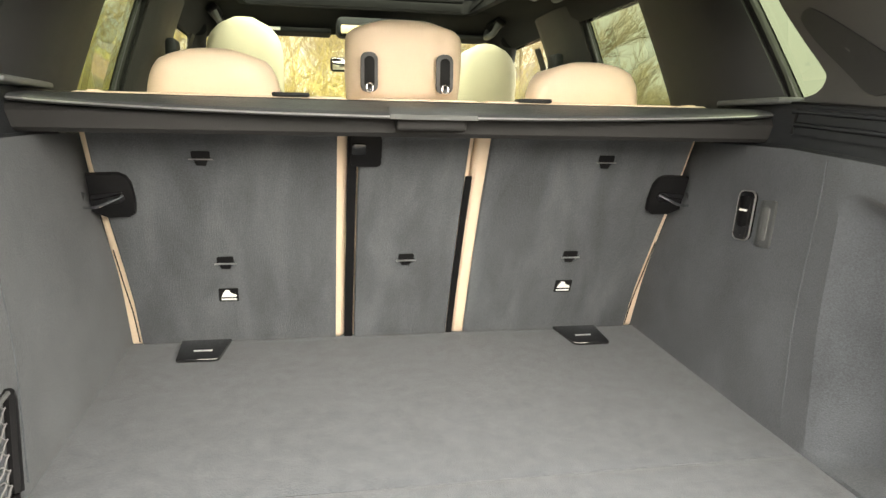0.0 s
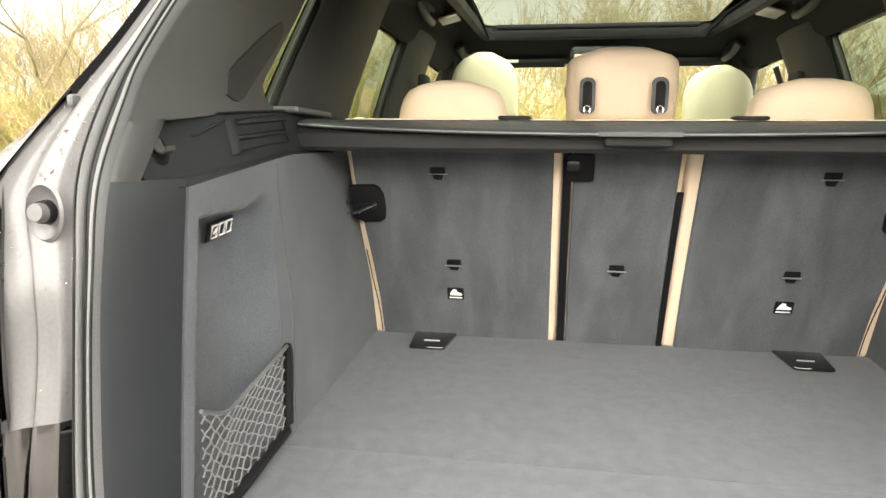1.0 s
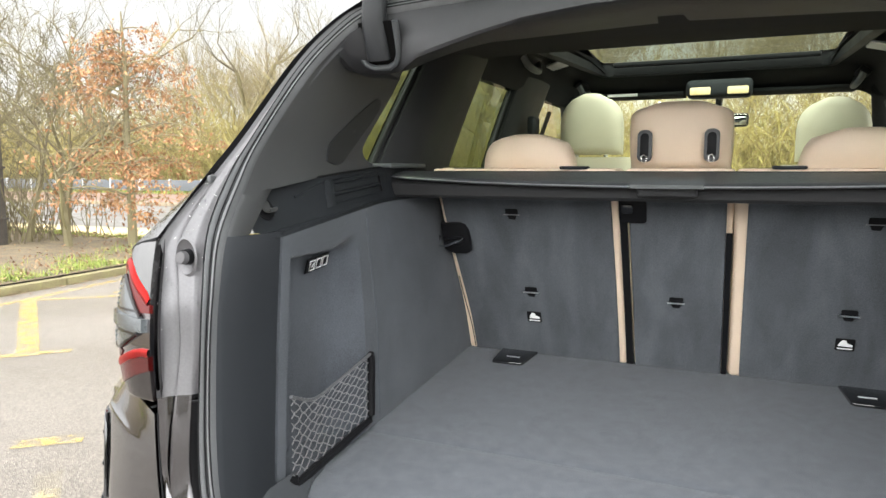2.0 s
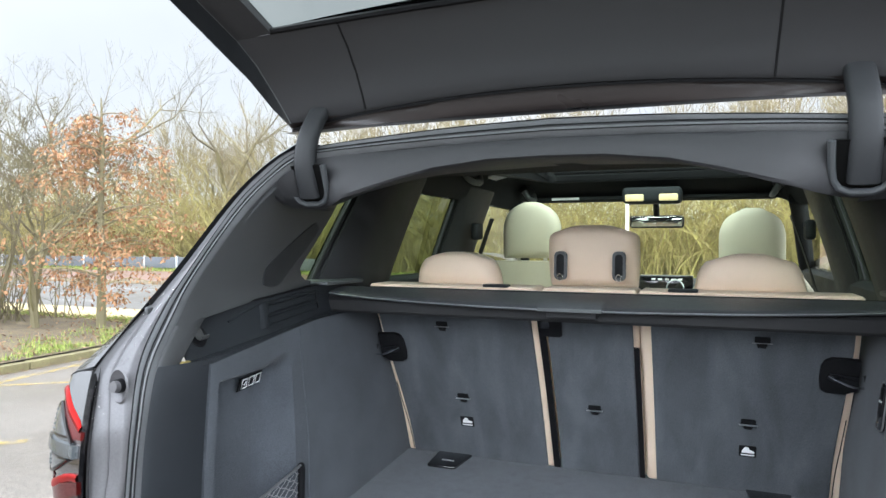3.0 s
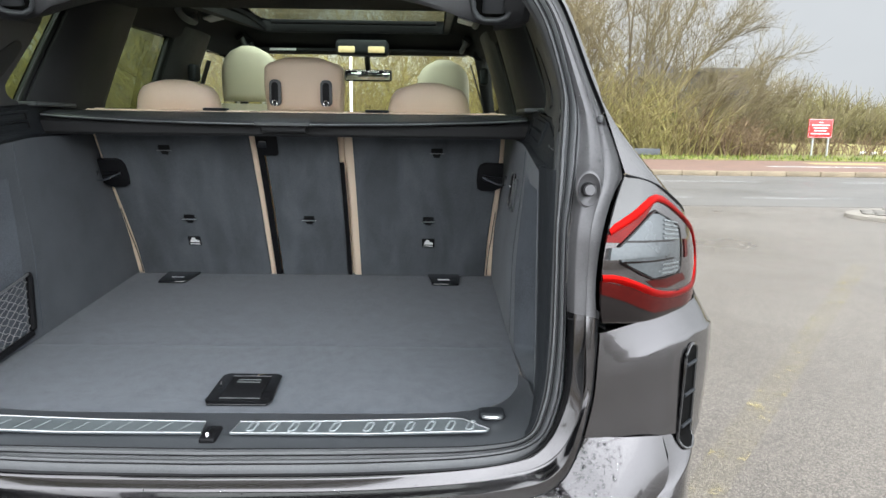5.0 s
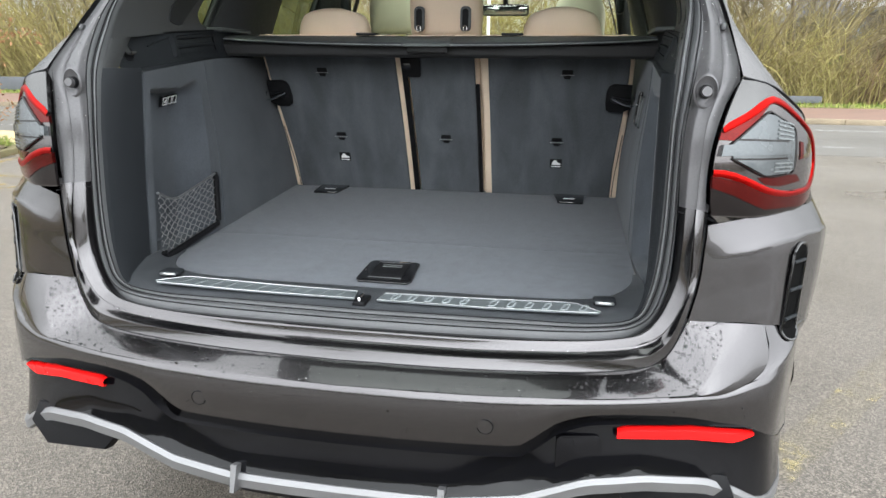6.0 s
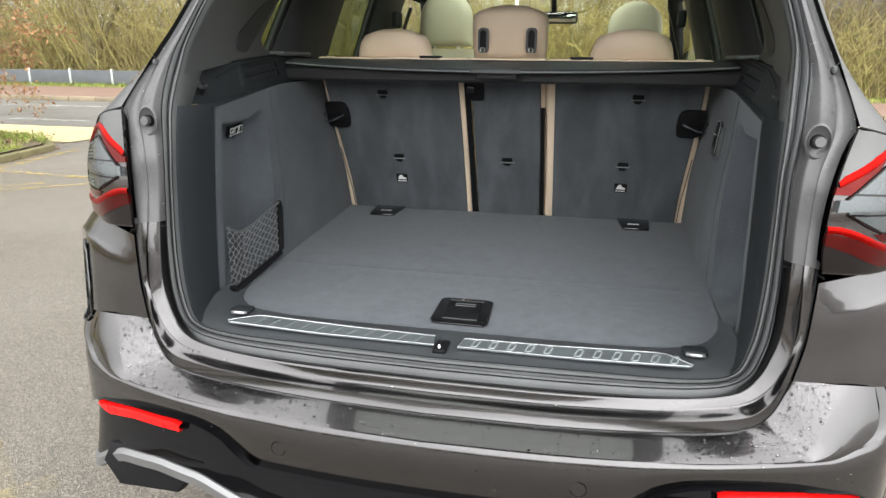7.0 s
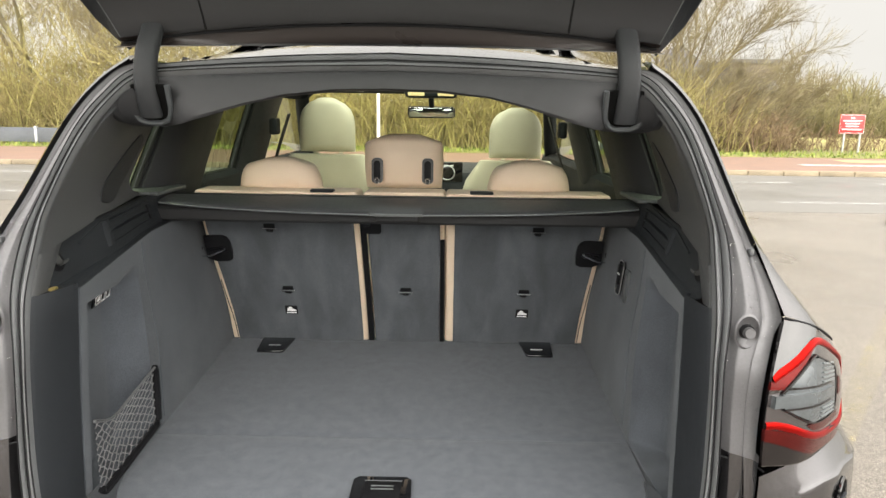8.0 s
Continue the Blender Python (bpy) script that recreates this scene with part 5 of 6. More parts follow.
for s in (1, -1):
    for (a, b), m, nm, lab in (((0, 1), PRIVACY, "quarter_pane", "dark tinted quarter pane"), ((2, 3), PRIVACY, "rear_door_pane", "dark tinted rear door pane"), ((4, 5), PANE, "front_door_pane", "green tinted front door pane")):
        rows = [[side_pt(s, COLS[a][0] + (COLS[b][0] - COLS[a][0]) * k / 6, COLS[a][1] + (COLS[b][1] - COLS[a][1]) * k / 6, v / 6, .022) for k in range(7)] for v in range(-1, 8)]
        pane = part(nm, sheet(rows), m, car, lab)
        loop = [side_pt(s, COLS[a][0], COLS[a][1], v / 5, .012) for v in range(6)] + [side_pt(s, COLS[b][0], COLS[b][1], v / 5, .012) for v in range(5, -1, -1)]
        part("pane_seal", tube(loop, .007, 6, closed=True), DARKPL, pane)
    for (a, b), nm in (((1, 2), "rear_pillar"), ((3, 4), "centre_pillar")):
        rows = []
        for v in range(-2, 10):
            p, q = side_pt(s, *COLS[a], v / 8), side_pt(s, *COLS[b], v / 8)
            g = 1 if a == 1 else .5
            rows.append([p + Vector((s * .03, 0, 0)), p + Vector((0, .004, 0))] + [p.lerp(q, w) + Vector((-s * d * g, 0, 0)) for w, d in ((.12, .030), (.3, .046), (.5, .052), (.8, .044), (.95, .026))] + [q + Vector((0, -.004, 0)), q + Vector((s * .03, 0, 0))])
        part(nm, sheet(rows), PILLAR, car, "dark pillar trim")
        rows = [[side_pt(s, COLS[a][0] + (COLS[b][0] - COLS[a][0]) * k / 4, COLS[a][1] + (COLS[b][1] - COLS[a][1]) * k / 4, v / 4, .034) for k in range(5)] for v in range(-1, 6)]
        part("pillar_skin", sheet(rows), GLOSSB, car)
    # seat belt on the centre pillar
    part("seat_belt", thick(sheet([[side_pt(s, .56 + d, .59 + d, v / 6, -.060) + Vector((0, 0, -.12)) for d in (0, .045)] for v in range(8)]), .002), DARKPL, car, "black seat belt")
    part("belt_guide", box(-.014, .014, -.035, .035, -.03, .03, .010, 3, m=Matrix.Translation(side_pt(s, .58, .61, .55, -.062))), PLASTIC, car, "belt height guide")
    # front pillar
    part("front_pillar", tube([(s * .66, 1.75, 1.19), (s * .625, 1.55, 1.30), (s * .585, 1.32, 1.44), (s * .555, 1.17, 1.52)], .032, 10), HEADLINER, car)
    # the body over the roof rail
    a = [side_pt(s, y, y, 1.0) for y in [-.40 + 1.70 * k / 16 for k in range(17)]]
    rows = [[p + Vector((s * d, 0, h)) for p in a] for d, h in ((.036, -.012), (.040, .01), (.020, .06), (-.03, .105), (-.12, .135), (-.30, .155), (-.56, .165))]
    rows = [[Vector((p.x - s * .02 * ease(.1, -.40, p.y), p.y, p.z - (.085 if i > 1 else .02) * ease(.15, -.42, p.y))) for p in r] for i, r in enumerate(rows)]
    part("roof_side", sheet(rows[:5]), PAINT, car)
    # door tops and inner doors
    rows = [[Vector((s * (.640 + d), y, z)) for y in [-.40 + .115 * k for k in range(20)]] for d, z in ((.02, 1.24), (-.005, 1.238), (-.02, 1.225), (-.03, 1.10), (-.03, .55))]
    part("door_trim", sheet(rows), PLASTIC, car, "black door trim")
    # outer flank
    rows = [[Vector((s * x0, y, z)) for y in [-.66 + .24 * k for k in range(17)]] for x0, z in ((.690, 1.235), (.742, 1.20), (.800, 1.08), (.862, .95), (.878, .80), (.872, .66), (.885, .50), (.860, .36), (.80, .30))]
    rows = [[Vector((p.x - s * (.11 * ease(-.40, -.72, p.y) if i < 4 else 0) - s * .10 * ease(2.6, 3.2, p.y), p.y, p.z - (.18 * ease(1.8, 3.2, p.y) if i < 3 else 0))) for p in r] for i, r in enumerate(rows)]
    part("body_flank", sheet(rows), PAINT, car)
    # grab handles in dark cups, pale roof lamps
    for y, z, x in ((.46, 1.572, .508), (1.15, 1.556, .488)):
        part("handle_cup", box(-.020, .020, -.092, .092, -.006, .014, .006, 2, m=Matrix.Translation((s * x, y, z + .012)) @ pose(0, 0, 0, 0, s * 35)), DARKPL, car)
        part("grab_handle", tube(curve([(s * x, y - .078, z + .014), (s * (x - .012), y - .066, z - .014), (s * (x - .018), y - .03, z - .024), (s * (x - .018), y + .03, z - .024), (s * (x - .012), y + .066, z - .014), (s * x, y + .078, z + .014)], 18), .011, 10), HANDLEG, car, "grey grab handle")
    part("reading_lamp", box(-.030, .030, -.045, .045, -.005, .004, .004, 2, m=Matrix.Translation((s * .462, .635, 1.584)) @ pose(0, 0, 0, 0, s * 14)), SATIN, car, "small pale roof lamp")

# headliner with the sunroof opening
HL = lambda y: along([(-.45, 1.488), (-.2, 1.508), (.06, 1.528), (.13, 1.550), (.22, 1.580), (.4, 1.606), (.8, 1.620), (1.13, 1.606), (1.22, 1.572), (1.32, 1.536)], y)


def liner(y, reach):
    """Right half of the headliner's section at y, from the side rail in to x = reach."""
    top = HL(y)
    d = top - 1.509
    return [Vector((x, y, z)) for x, z in ((.593, 1.501), (.564, 1.492), (.548, 1.507), (.530, 1.509 + .42 * d), (.508, 1.509 + .74 * d), (.475, 1.509 + .92 * d), (.435, top - .001), (reach, top))]


OPEN_X, OPEN_Y0, OPEN_Y1 = .385, .14, 1.12
for y0, y1, n in ((-.45, OPEN_Y0, 12), (OPEN_Y1, 1.32, 6)):
    halves = [liner(y0 + (y1 - y0) * k / n, .02) for k in range(n + 1)]
    part("headliner", sheet([h + flip(h)[::-1] for h in halves]), HEADLINER, car, "anthracite headliner")
for f_ in (list, flip):
    part("headliner", sheet([f_(liner(OPEN_Y0 + (OPEN_Y1 - OPEN_Y0) * k / 18, OPEN_X)) for k in range(19)]), HEADLINER, car, "anthracite headliner")
loop = round_rect(2 * OPEN_X, OPEN_Y1 - OPEN_Y0, .035, 4)
rows = []
for grow_, dz in ((.030, -.001), (.026, -.006), (.004, -.007), (-.004, -.002), (-.006, .022), (-.022, .024), (-.024, .044), (.02, .050)):
    row = []
    for x, y in loop:
        px, py = x + math.copysign(grow_, x), y + math.copysign(grow_, y) + (OPEN_Y0 + OPEN_Y1) / 2
        row.append(Vector((px, py, HL(min(OPEN_Y1, max(OPEN_Y0, py))) + dz)))
    rows.append(row)
part("sunroof_frame", sheet(rows, True), DARKPL, car, "black sunroof surround")
part("wind_deflector", box(-.355, .355, OPEN_Y1 - .055, OPEN_Y1 - .030, 1.628, 1.646, .006), DARKPL, car)
part("sunroof_pane", sheet([[Vector((-.42 + .84 * i / 6, y, HL(y) + .052)) for i in range(7)] for y in (OPEN_Y0 - .02, .4, .7, .9, OPEN_Y1 + .02)]), ROOFGLASS, car, "green tinted sunroof pane")
rows = [[Vector((x, y, z - .06 * (x / .6) ** 2)) for x in [-.56 + 1.12 * k / 12 for k in range(13)]] for y, z in ((-.520, 1.557), (-.40, 1.582), (-.25, 1.604), (.0, 1.620), (.13, 1.640))]
part("roof_panel", sheet(rows), PAINT, car)
rows = [[Vector((x, y, z - .06 * (x / .6) ** 2)) for x in [-.56 + 1.12 * k / 12 for k in range(13)]] for y, z in ((1.17, 1.655), (1.26, 1.635), (1.33, 1.60))]
part("roof_panel", sheet(rows), PAINT, car)
for s in (1, -1):
    part("roof_strip", sheet([[Vector((s * x, y, z - .045 + .045 * ease(-.25, .25, y) - .10 * ease(.2, -.52, y) - .02 * ease(.9, 1.3, y))) for y in (-.50, -.3, -.1, .15, .4, .8, 1.1, 1.3)] for x, z in ((.40, 1.660), (.50, 1.636), (.57, 1.590))]), PAINT, car)

# windscreen, bonnet, dash
rows = [[Vector((x, y - .10 * (x / .66) ** 2, z)) for x in [-(w) + 2 * w * k / 14 for k in range(15)]] for y, z, w in ((1.33, 1.565, .55), (1.60, 1.415, .61), (1.95, 1.225, .67), (2.15, 1.13, .69))]
part("windscreen", sheet(rows), SHIELD, car, "clear greenish windscreen")
rows = [[Vector((x, y, z - .05 * (x / .8) ** 2)) for x in [-.78 + 1.56 * k / 12 for k in range(13)]] for y, z in ((2.14, 1.13), (2.5, 1.09), (2.95, 1.01), (3.22, .90), (3.32, .70), (3.34, .35))]
part("bonnet", sheet(rows), PAINT, car)
rows = [[Vector((x, y - .06 * (x / .66) ** 2, z)) for x in [-.63 + 1.26 * k / 12 for k in range(13)]] for y, z in ((1.43, 1.00), (1.43, 1.11), (1.46, 1.148), (1.55, 1.165), (1.90, 1.172), (2.15, 1.11))]
part("dashboard", sheet(rows), PLASTIC, car, "black dashboard")
scr = part("dash_screen", box(-.11, .18, 1.42, 1.438, 1.105, 1.205, .005), GLOSSB, car, "wide dark display on the dash")
for k in range(5):
    part("screen_row", box(.005 + .028 * k, .022 + .028 * k, 1.418, 1.4195, 1.182, 1.190), WHITEP, scr)
part("screen_dial", tube([(.155 - .05 + .035 * math.cos(a), 1.418, 1.15 + .035 * math.sin(a)) for a in [2 * math.pi * k / 24 for k in range(24)]], .003, 5, closed=True), SATIN, scr)
wheel = part("steering_wheel", tube([Vector((.36 + .185 * math.cos(a), 1.18 + .06 * math.sin(a), 1.02 + .175 * math.sin(a))) for a in [2 * math.pi * k / 32 for k in range(32)]], .016, 10, closed=True), DARKPL, car, "black steering wheel")
part("wheel_hub", disc((.36, 1.20, 1.02), (0, -1, .35), .075, .05, 20, .15), DARKPL, wheel)
for s in (1, -1):
    part("sun_visor", box(s * .10, s * .50, 1.22, 1.36, 1.528, 1.545, .008, 3, m=pose(0, 0, 0)), HEADLINER, car, "folded sun visor")
    part("cowl_skin", sheet([[Vector((s * x, y, z)) for y, z in ((1.20, 1.30), (1.6, 1.27), (2.1, 1.16))] for x in (.66, .74)]), PAINT, car)
part("visor_label", box(-.40, -.28, 1.218, 1.2195, 1.531, 1.542), WHITEP, car)
con = part("roof_console", box(-.085, .145, 1.09, 1.20, 1.505, 1.570, .018, 3), PLASTIC, car, "roof console with two warm lamps")
for x in (-.035, .095):
    part("map_lamp", box(x - .036, x + .036, 1.082, 1.094, 1.512, 1.540, .005), AMBER, con, "warm map lamp")
mir = part("rear_mirror", box(-.098, .138, 1.475, 1.505, 1.415, 1.472, .014, 3), DARKPL, car, "rear-view mirror")
part("mirror_face", box(-.090, .130, 1.472, 1.476, 1.421, 1.466, .002), MIRROR, mir)
part("mirror_stem", tube([(.02, 1.50, 1.46), (.02, 1.44, 1.54)], .014, 8), DARKPL, mir)
part("cabin_floor", box(-.66, .66, .45, 2.1, .50, .53, .005), CARPET, car)

# front seats; their leather colour carries the greenish window light
for s, sx, y0, top in ((-1, -.358, .70, 1.492), (1, .386, .86, 1.466)):
    fs = thing("front_seat", "cream leather front seat seen from behind, green window light in its colour" if s < 0 else "cream leather front seat set further forward, green window light in its colour", "car seat", "front seats")
    rows = []
    for j in range(14):
        v = j / 13
        z = .72 + (top - .215 - .72) * v
        hw = along([(0, .24), (.6, .24), (.85, .20), (1, .145)], v)
        ring = []
        for k in range(24):
            a = 2 * math.pi * k / 24
            ring.append(Vector((sx + hw * math.copysign(abs(math.cos(a)) ** .6, math.cos(a)), y0 + .10 - .10 * v + (.075 - .03 * v) * math.copysign(abs(math.sin(a)) ** .7, math.sin(a)), z)))
        rows.append(ring)
    bm = sheet(rows, True)
    bm.verts.ensure_lookup_table()
    bm.faces.new([bm.verts[13 * 24 + k] for k in range(24)])
    part("backrest", bm, LEATHER2, fs)
    headrest(sx, y0 + .02, top - .205, top, .214, .10, "dome", fs, LEATHER2, .2)
    part("seat_base", box(sx - .24, sx + .24, y0 + .1, y0 + .62, .62, .80, .05, 3), LEATHER2, fs)
    for x in (-.05, .05):
        part("headrest_post", tube([(sx + x, y0 + .02, top - .25), (sx + x, y0 + .01, top - .18)], .008, 8), CHROME, fs)

# wheels that the body stands on
for s in (1, -1):
    for y in (.02, 2.62):
        w = part("wheel", disc((s * .79, y, .36), (1, 0, 0), .25, .20, 28, .05), SATIN, car)
        part("tyre", tube([(s * .79, y + .30 * math.cos(a), .362 + .30 * math.sin(a)) for a in [2 * math.pi * k / 32 for k in range(32)]], .062, 10, closed=True), RUBBER, w)


# ---- outdoors: trees, verge, signs ----
def island_mat(name, color, rough, spread_, tint):
    m = mat(name, color, rough, 0, .2, (2, 60), .3)
    n, l = m.node_tree.nodes, m.node_tree.links
    b = n["Principled BSDF"]
    old = b.inputs["Base Color"].links[0].from_socket
    g, mx, hs, mr = n.new("ShaderNodeNewGeometry"), n.new("ShaderNodeMix"), n.new("ShaderNodeHueSaturation"), n.new("ShaderNodeMapRange")
    mx.data_type = "RGBA"
    mx.inputs["B"].default_value = (*tint, 1)
    mr.inputs["To Min"].default_value, mr.inputs["To Max"].default_value = 1 - spread_, 1 + spread_
    l.new(old, mx.inputs["A"])
    l.new(g.outputs["Random Per Island"], mx.inputs["Factor"])
    l.new(g.outputs["Random Per Island"], mr.inputs["Value"])
    l.new(mr.outputs["Result"], hs.inputs["Value"])
    l.new(mx.outputs["Result"], hs.inputs["Color"])
    l.new(hs.outputs["Color"], b.inputs["Base Color"])
    return m


BARK = island_mat("mossy_bark", (0.105, 0.084, 0.052), .9, .2, (0.135, 0.120, 0.058))
BARKD = island_mat("pale_brown_bark", (0.165, 0.132, 0.082), .9, .25, (0.20, 0.17, 0.085))
BRUSH = island_mat("bare_yellow_brush", (0.24, 0.187, 0.085), .9, .35, (0.25, 0.225, 0.075))
HEATH = island_mat("dead_brown_growth", (0.15, 0.095, 0.06), .9, .35, (0.17, 0.125, 0.06))
THICKET = island_mat("brown_olive_thicket", (0.14, 0.112, 0.06), .9, .3, (0.15, 0.135, 0.05))
LEAF = island_mat("dry_beech_leaves", (0.25, 0.105, 0.040), .8, .35, (0.29, 0.165, 0.078))
GRASS = island_mat("grass_blades", (0.115, 0.185, 0.022), .8, .3, (0.22, 0.23, 0.05))
IVY = island_mat("dull_green_leaves", (0.0806, 0.105, 0.0248), .7, .4, (0.211, 0.198, 0.0496))
LITTER = island_mat("leaf_litter", (0.149, 0.0806, 0.0434), .9, .4, (0.198, 0.136, 0.0744))
TIMBER = mat("weathered_dark_timber", (0.05, 0.043, 0.036), .9, 0, .4, (6, 80), .6)
SIGNRED = mat("red_sign_board", (0.62, 0.025, 0.025), .4, 0, .08)
GALV = mat("galvanised_post", (0.45, 0.46, 0.46), .45, .6, .12)


class Soup:
    """Vertices and faces gathered in plain lists, for things of very many small pieces."""

    def __init__(self):
        self.v, self.f = [], []

    def rod(self, pts, radii, sides=4):
        base = len(self.v)
        n = len(pts)
        for i, p in enumerate(pts):
            d = (pts[min(n - 1, i + 1)] - pts[max(0, i - 1)]).normalized()
            s = d.cross(Vector((.31, .17, .93)))
            if s.length < .05:
                s = d.cross(Vector((1, 0, 0)))
            s.normalize()
            u = s.cross(d)
            for k in range(sides):
                a = 2 * math.pi * k / sides
                self.v.append(p + radii[i] * (math.cos(a) * s + math.sin(a) * u))
        for i in range(n - 1):
            for k in range(sides):
                j = (k + 1) % sides
                self.f.append((base + i * sides + k, base + i * sides + j, base + (i + 1) * sides + j, base + (i + 1) * sides + k))

    def leaf(self, p, d, side, ln, w):
        b = len(self.v)
        mid = p + d * ln * .5 + side.cross(d) * w * .25
        self.v += [p, mid + side * w / 2, p + d * ln, mid - side * w / 2]
        self.f += [(b, b + 1, b + 2), (b, b + 2, b + 3)]

    def blade(self, p, d, w, ln):
        b = len(self.v)
        s = Vector((d.y, -d.x, 0))
        s = (s if s.length > .01 else Vector((1, 0, 0))).normalized() * w / 2
        self.v += [p - s, p + s, p + d * ln]
        self.f.append((b, b + 1, b + 2))

    def done(self, name, material, parent=None, label="", kind=""):
        me = bpy.data.meshes.new(name)
        me.from_pydata([tuple(p) for p in self.v], [], self.f)
        me.materials.append(material)
        ob = new(name, me)
        ob.parent = parent
        return tagged(ob, label, kind=kind)


rng = random.Random(7)


def rand_dir(up=0.0):
    v = Vector((rng.gauss(0, 1), rng.gauss(0, 1), rng.gauss(0, 1) * .7 + up))
    return v.normalized()


def grow(trunk, twigs, p, d, ln, r, depth, splits, spread_, lift, tips=None, shrink=.72, least=.004):
    """A limb with bends; its end parts into thinner ones."""
    n = 4 if depth > 2 else (3 if depth == 2 else 2)
    pts, rad = [p], [max(least, r)]
    for i in range(n):
        d = (d + rand_dir() * (.64 / n if depth > 2 else .13) + Vector((0, 0, lift * 4 / n))).normalized()
        p = p + d * ln / n
        pts.append(p)
        rad.append(max(least * (.6 if depth == 0 and i == n - 1 else 1), r * (1 - .38 * (i + 1) / n)))
    (trunk if depth >= splits[1] else twigs).rod(pts, rad, 6 if depth >= splits[1] else (4 if depth > 2 else 3))
    if depth == 0:
        if tips is not None:
            tips.append((p, d))
        return
    for k in range(splits[0] if depth > 1 else splits[0] + 1):
        q = pts[-1] if k < 2 else pts[rng.randint(1, n - 1)]
        nd = (d + rand_dir(.15) * spread_).normalized()
        grow(trunk, twigs, q, nd, ln * shrink * rng.uniform(.75, 1.15), rad[-1] * (.80 if k == 0 else .62), depth - 1, splits, spread_, lift, tips, shrink, least)


def tree(x, y, z, height, radius, depth, label, spread_=.75, lift=.06, lean=(0, 0), stems=1, splits=(3, 4), bark=None, category="tree", group="", least=.004, fan=.5, first=.32, shrink=.72):
    t = thing("tree", label, category, group)
    tr, tw, tips = Soup(), Soup(), []
    for k in range(stems):
        d = Vector((lean[0] + rng.uniform(-fan, fan) * (stems > 1), lean[1] + rng.uniform(-.6, .6) * fan * (stems > 1), 1)).normalized()
        grow(tr, tw, Vector((x + rng.uniform(-.25, .25) * (stems > 1), y + rng.uniform(-.25, .25) * (stems > 1), z - .05)), d, height * first, radius, depth, splits, spread_, lift, tips, shrink, least)
    tr.done("trunk", bark or BARK, t)
    tw.done("crown", bark or BARK, t, "bare twigs")
    return t, tips


# setting details
def strip_line(name, x0, y0, x1, y1, w, m, label, z=.004):
    d = Vector((x1 - x0, y1 - y0, 0)).normalized()
    s = Vector((-d.y, d.x, 0)) * w / 2
    bm = bmesh.new()
    n = max(2, int(math.hypot(x1 - x0, y1 - y0) / .25))
    rows = [[Vector((x0, y0, z)).lerp(Vector((x1, y1, z)), i / n) + s * k * rng.uniform(.93, 1.05) for k in (-1, 1)] for i in range(n + 1)]
    return tagged(part(name, sheet(rows, bm=bm), m, None, label, 0), kind="structure")


LINE_Z = .003
for a in ((-6.02, 2.15, -6.24, 3.83, .10), (-6.24, 3.83, -6.7, 6.0, .10), (-6.02, 2.15, -5.5, -4, .10), (-6.0, 2.52, -4.25, 1.30, .14), (-6.05, 2.50, -5.4, 3.06, .08), (-5.4, 3.06, -4.2, 4.15, .08), (-6.4, 4.19, -5.1, 4.05, .09),
          (-5.15, 4.05, -3.2, 3.8, .08), (-4.34, 1.12, -4.02, 1.45, .09), (-2.82, .23, -2.60, .42, .10), (-5.62, 3.15, -5.1, 3.62, .08), (4.2, 3.95, 1.0, -.25, .13), (-1.25, -.80, -2.4, .10, .10), (-1.50, -.95, -1.25, -.62, .09),):
    LINE_Z += .0005
    strip_line("yellow_line", *a, YELLOW if a[0] < -2.5 else FAINT, "worn yellow bay marking", LINE_Z)
for x0, x1 in ((-40, -30), (-27, -20), (-18, -9), (-6, 7.8), (9.7, 22), (24, 40)):
    strip_line("edge_line", x0, 13.45, x1, 13.45, .11, WHITEL, "white road edge line", .010)
for k in range(-14, 16):
    strip_line("lane_dash", 2.9 * k, 9.8, 2.9 * k + 2.0, 9.8, .08, WHITEL, "worn white lane dash", .010)
strip_line("tactile_strip", 10.2, 17.9, 13.6, 17.9, .5, WHITEL, "pale tactile strip", .121)
strip_line("yellow_paving", 12.5, 20.0, 30, 18.6, 1.1, mat("pale_yellow_paving", (.32, .245, .105), .8, 0, .2), "pale yellow paving", .121)
strip_line("yellow_paving", -16, 7.65, -7.35, 7.65, 2.0, mat("sandy_paving", (.46, .37, .19), .8, 0, .25), "sandy yellow pavement", .012)

# kerb stones: far side of the road, and round the planted island
stone = box(-.44, .44, -.065, .065, 0, .13, .012, 2)
kerb = tagged(new("kerb"), "weathered concrete kerb stones", kind="structure")
first = part("kerb_stone", stone, KERB, kerb)
sm_ = first.data
first.location = (0, 15.475, 0)
for k in range(-45, 46):
    if k:
        o = new("kerb_stone", sm_)
        o.parent = kerb
        o.location = (.9 * k, 15.475 + rng.uniform(-.004, .004), rng.uniform(-.004, .004))
rim = curve([(-5.3, -7, 0), (-6.1, -2, 0), (-6.50, 2.4, 0), (-6.52, 3.2, 0), (-6.58, 4.1, 0), (-6.80, 5.2, 0), (-6.95, 5.75, 0), (-7.3, 6.2, 0), (-8.3, 6.45, 0), (-14, 6.5, 0), (-24, 6.6, 0)], 36)
kerb2 = tagged(new("island_kerb"), "mossy worn kerb round the planted island", kind="structure")
mossy = sm_.copy()
mossy.materials.clear()
mossy.materials.append(mat("mossy_dirty_kerb", (0.13, 0.095, 0.06), 0.9, 0, 0.45, (7, 90), 0.6, tint=(0.13, 0.12, 0.05)))
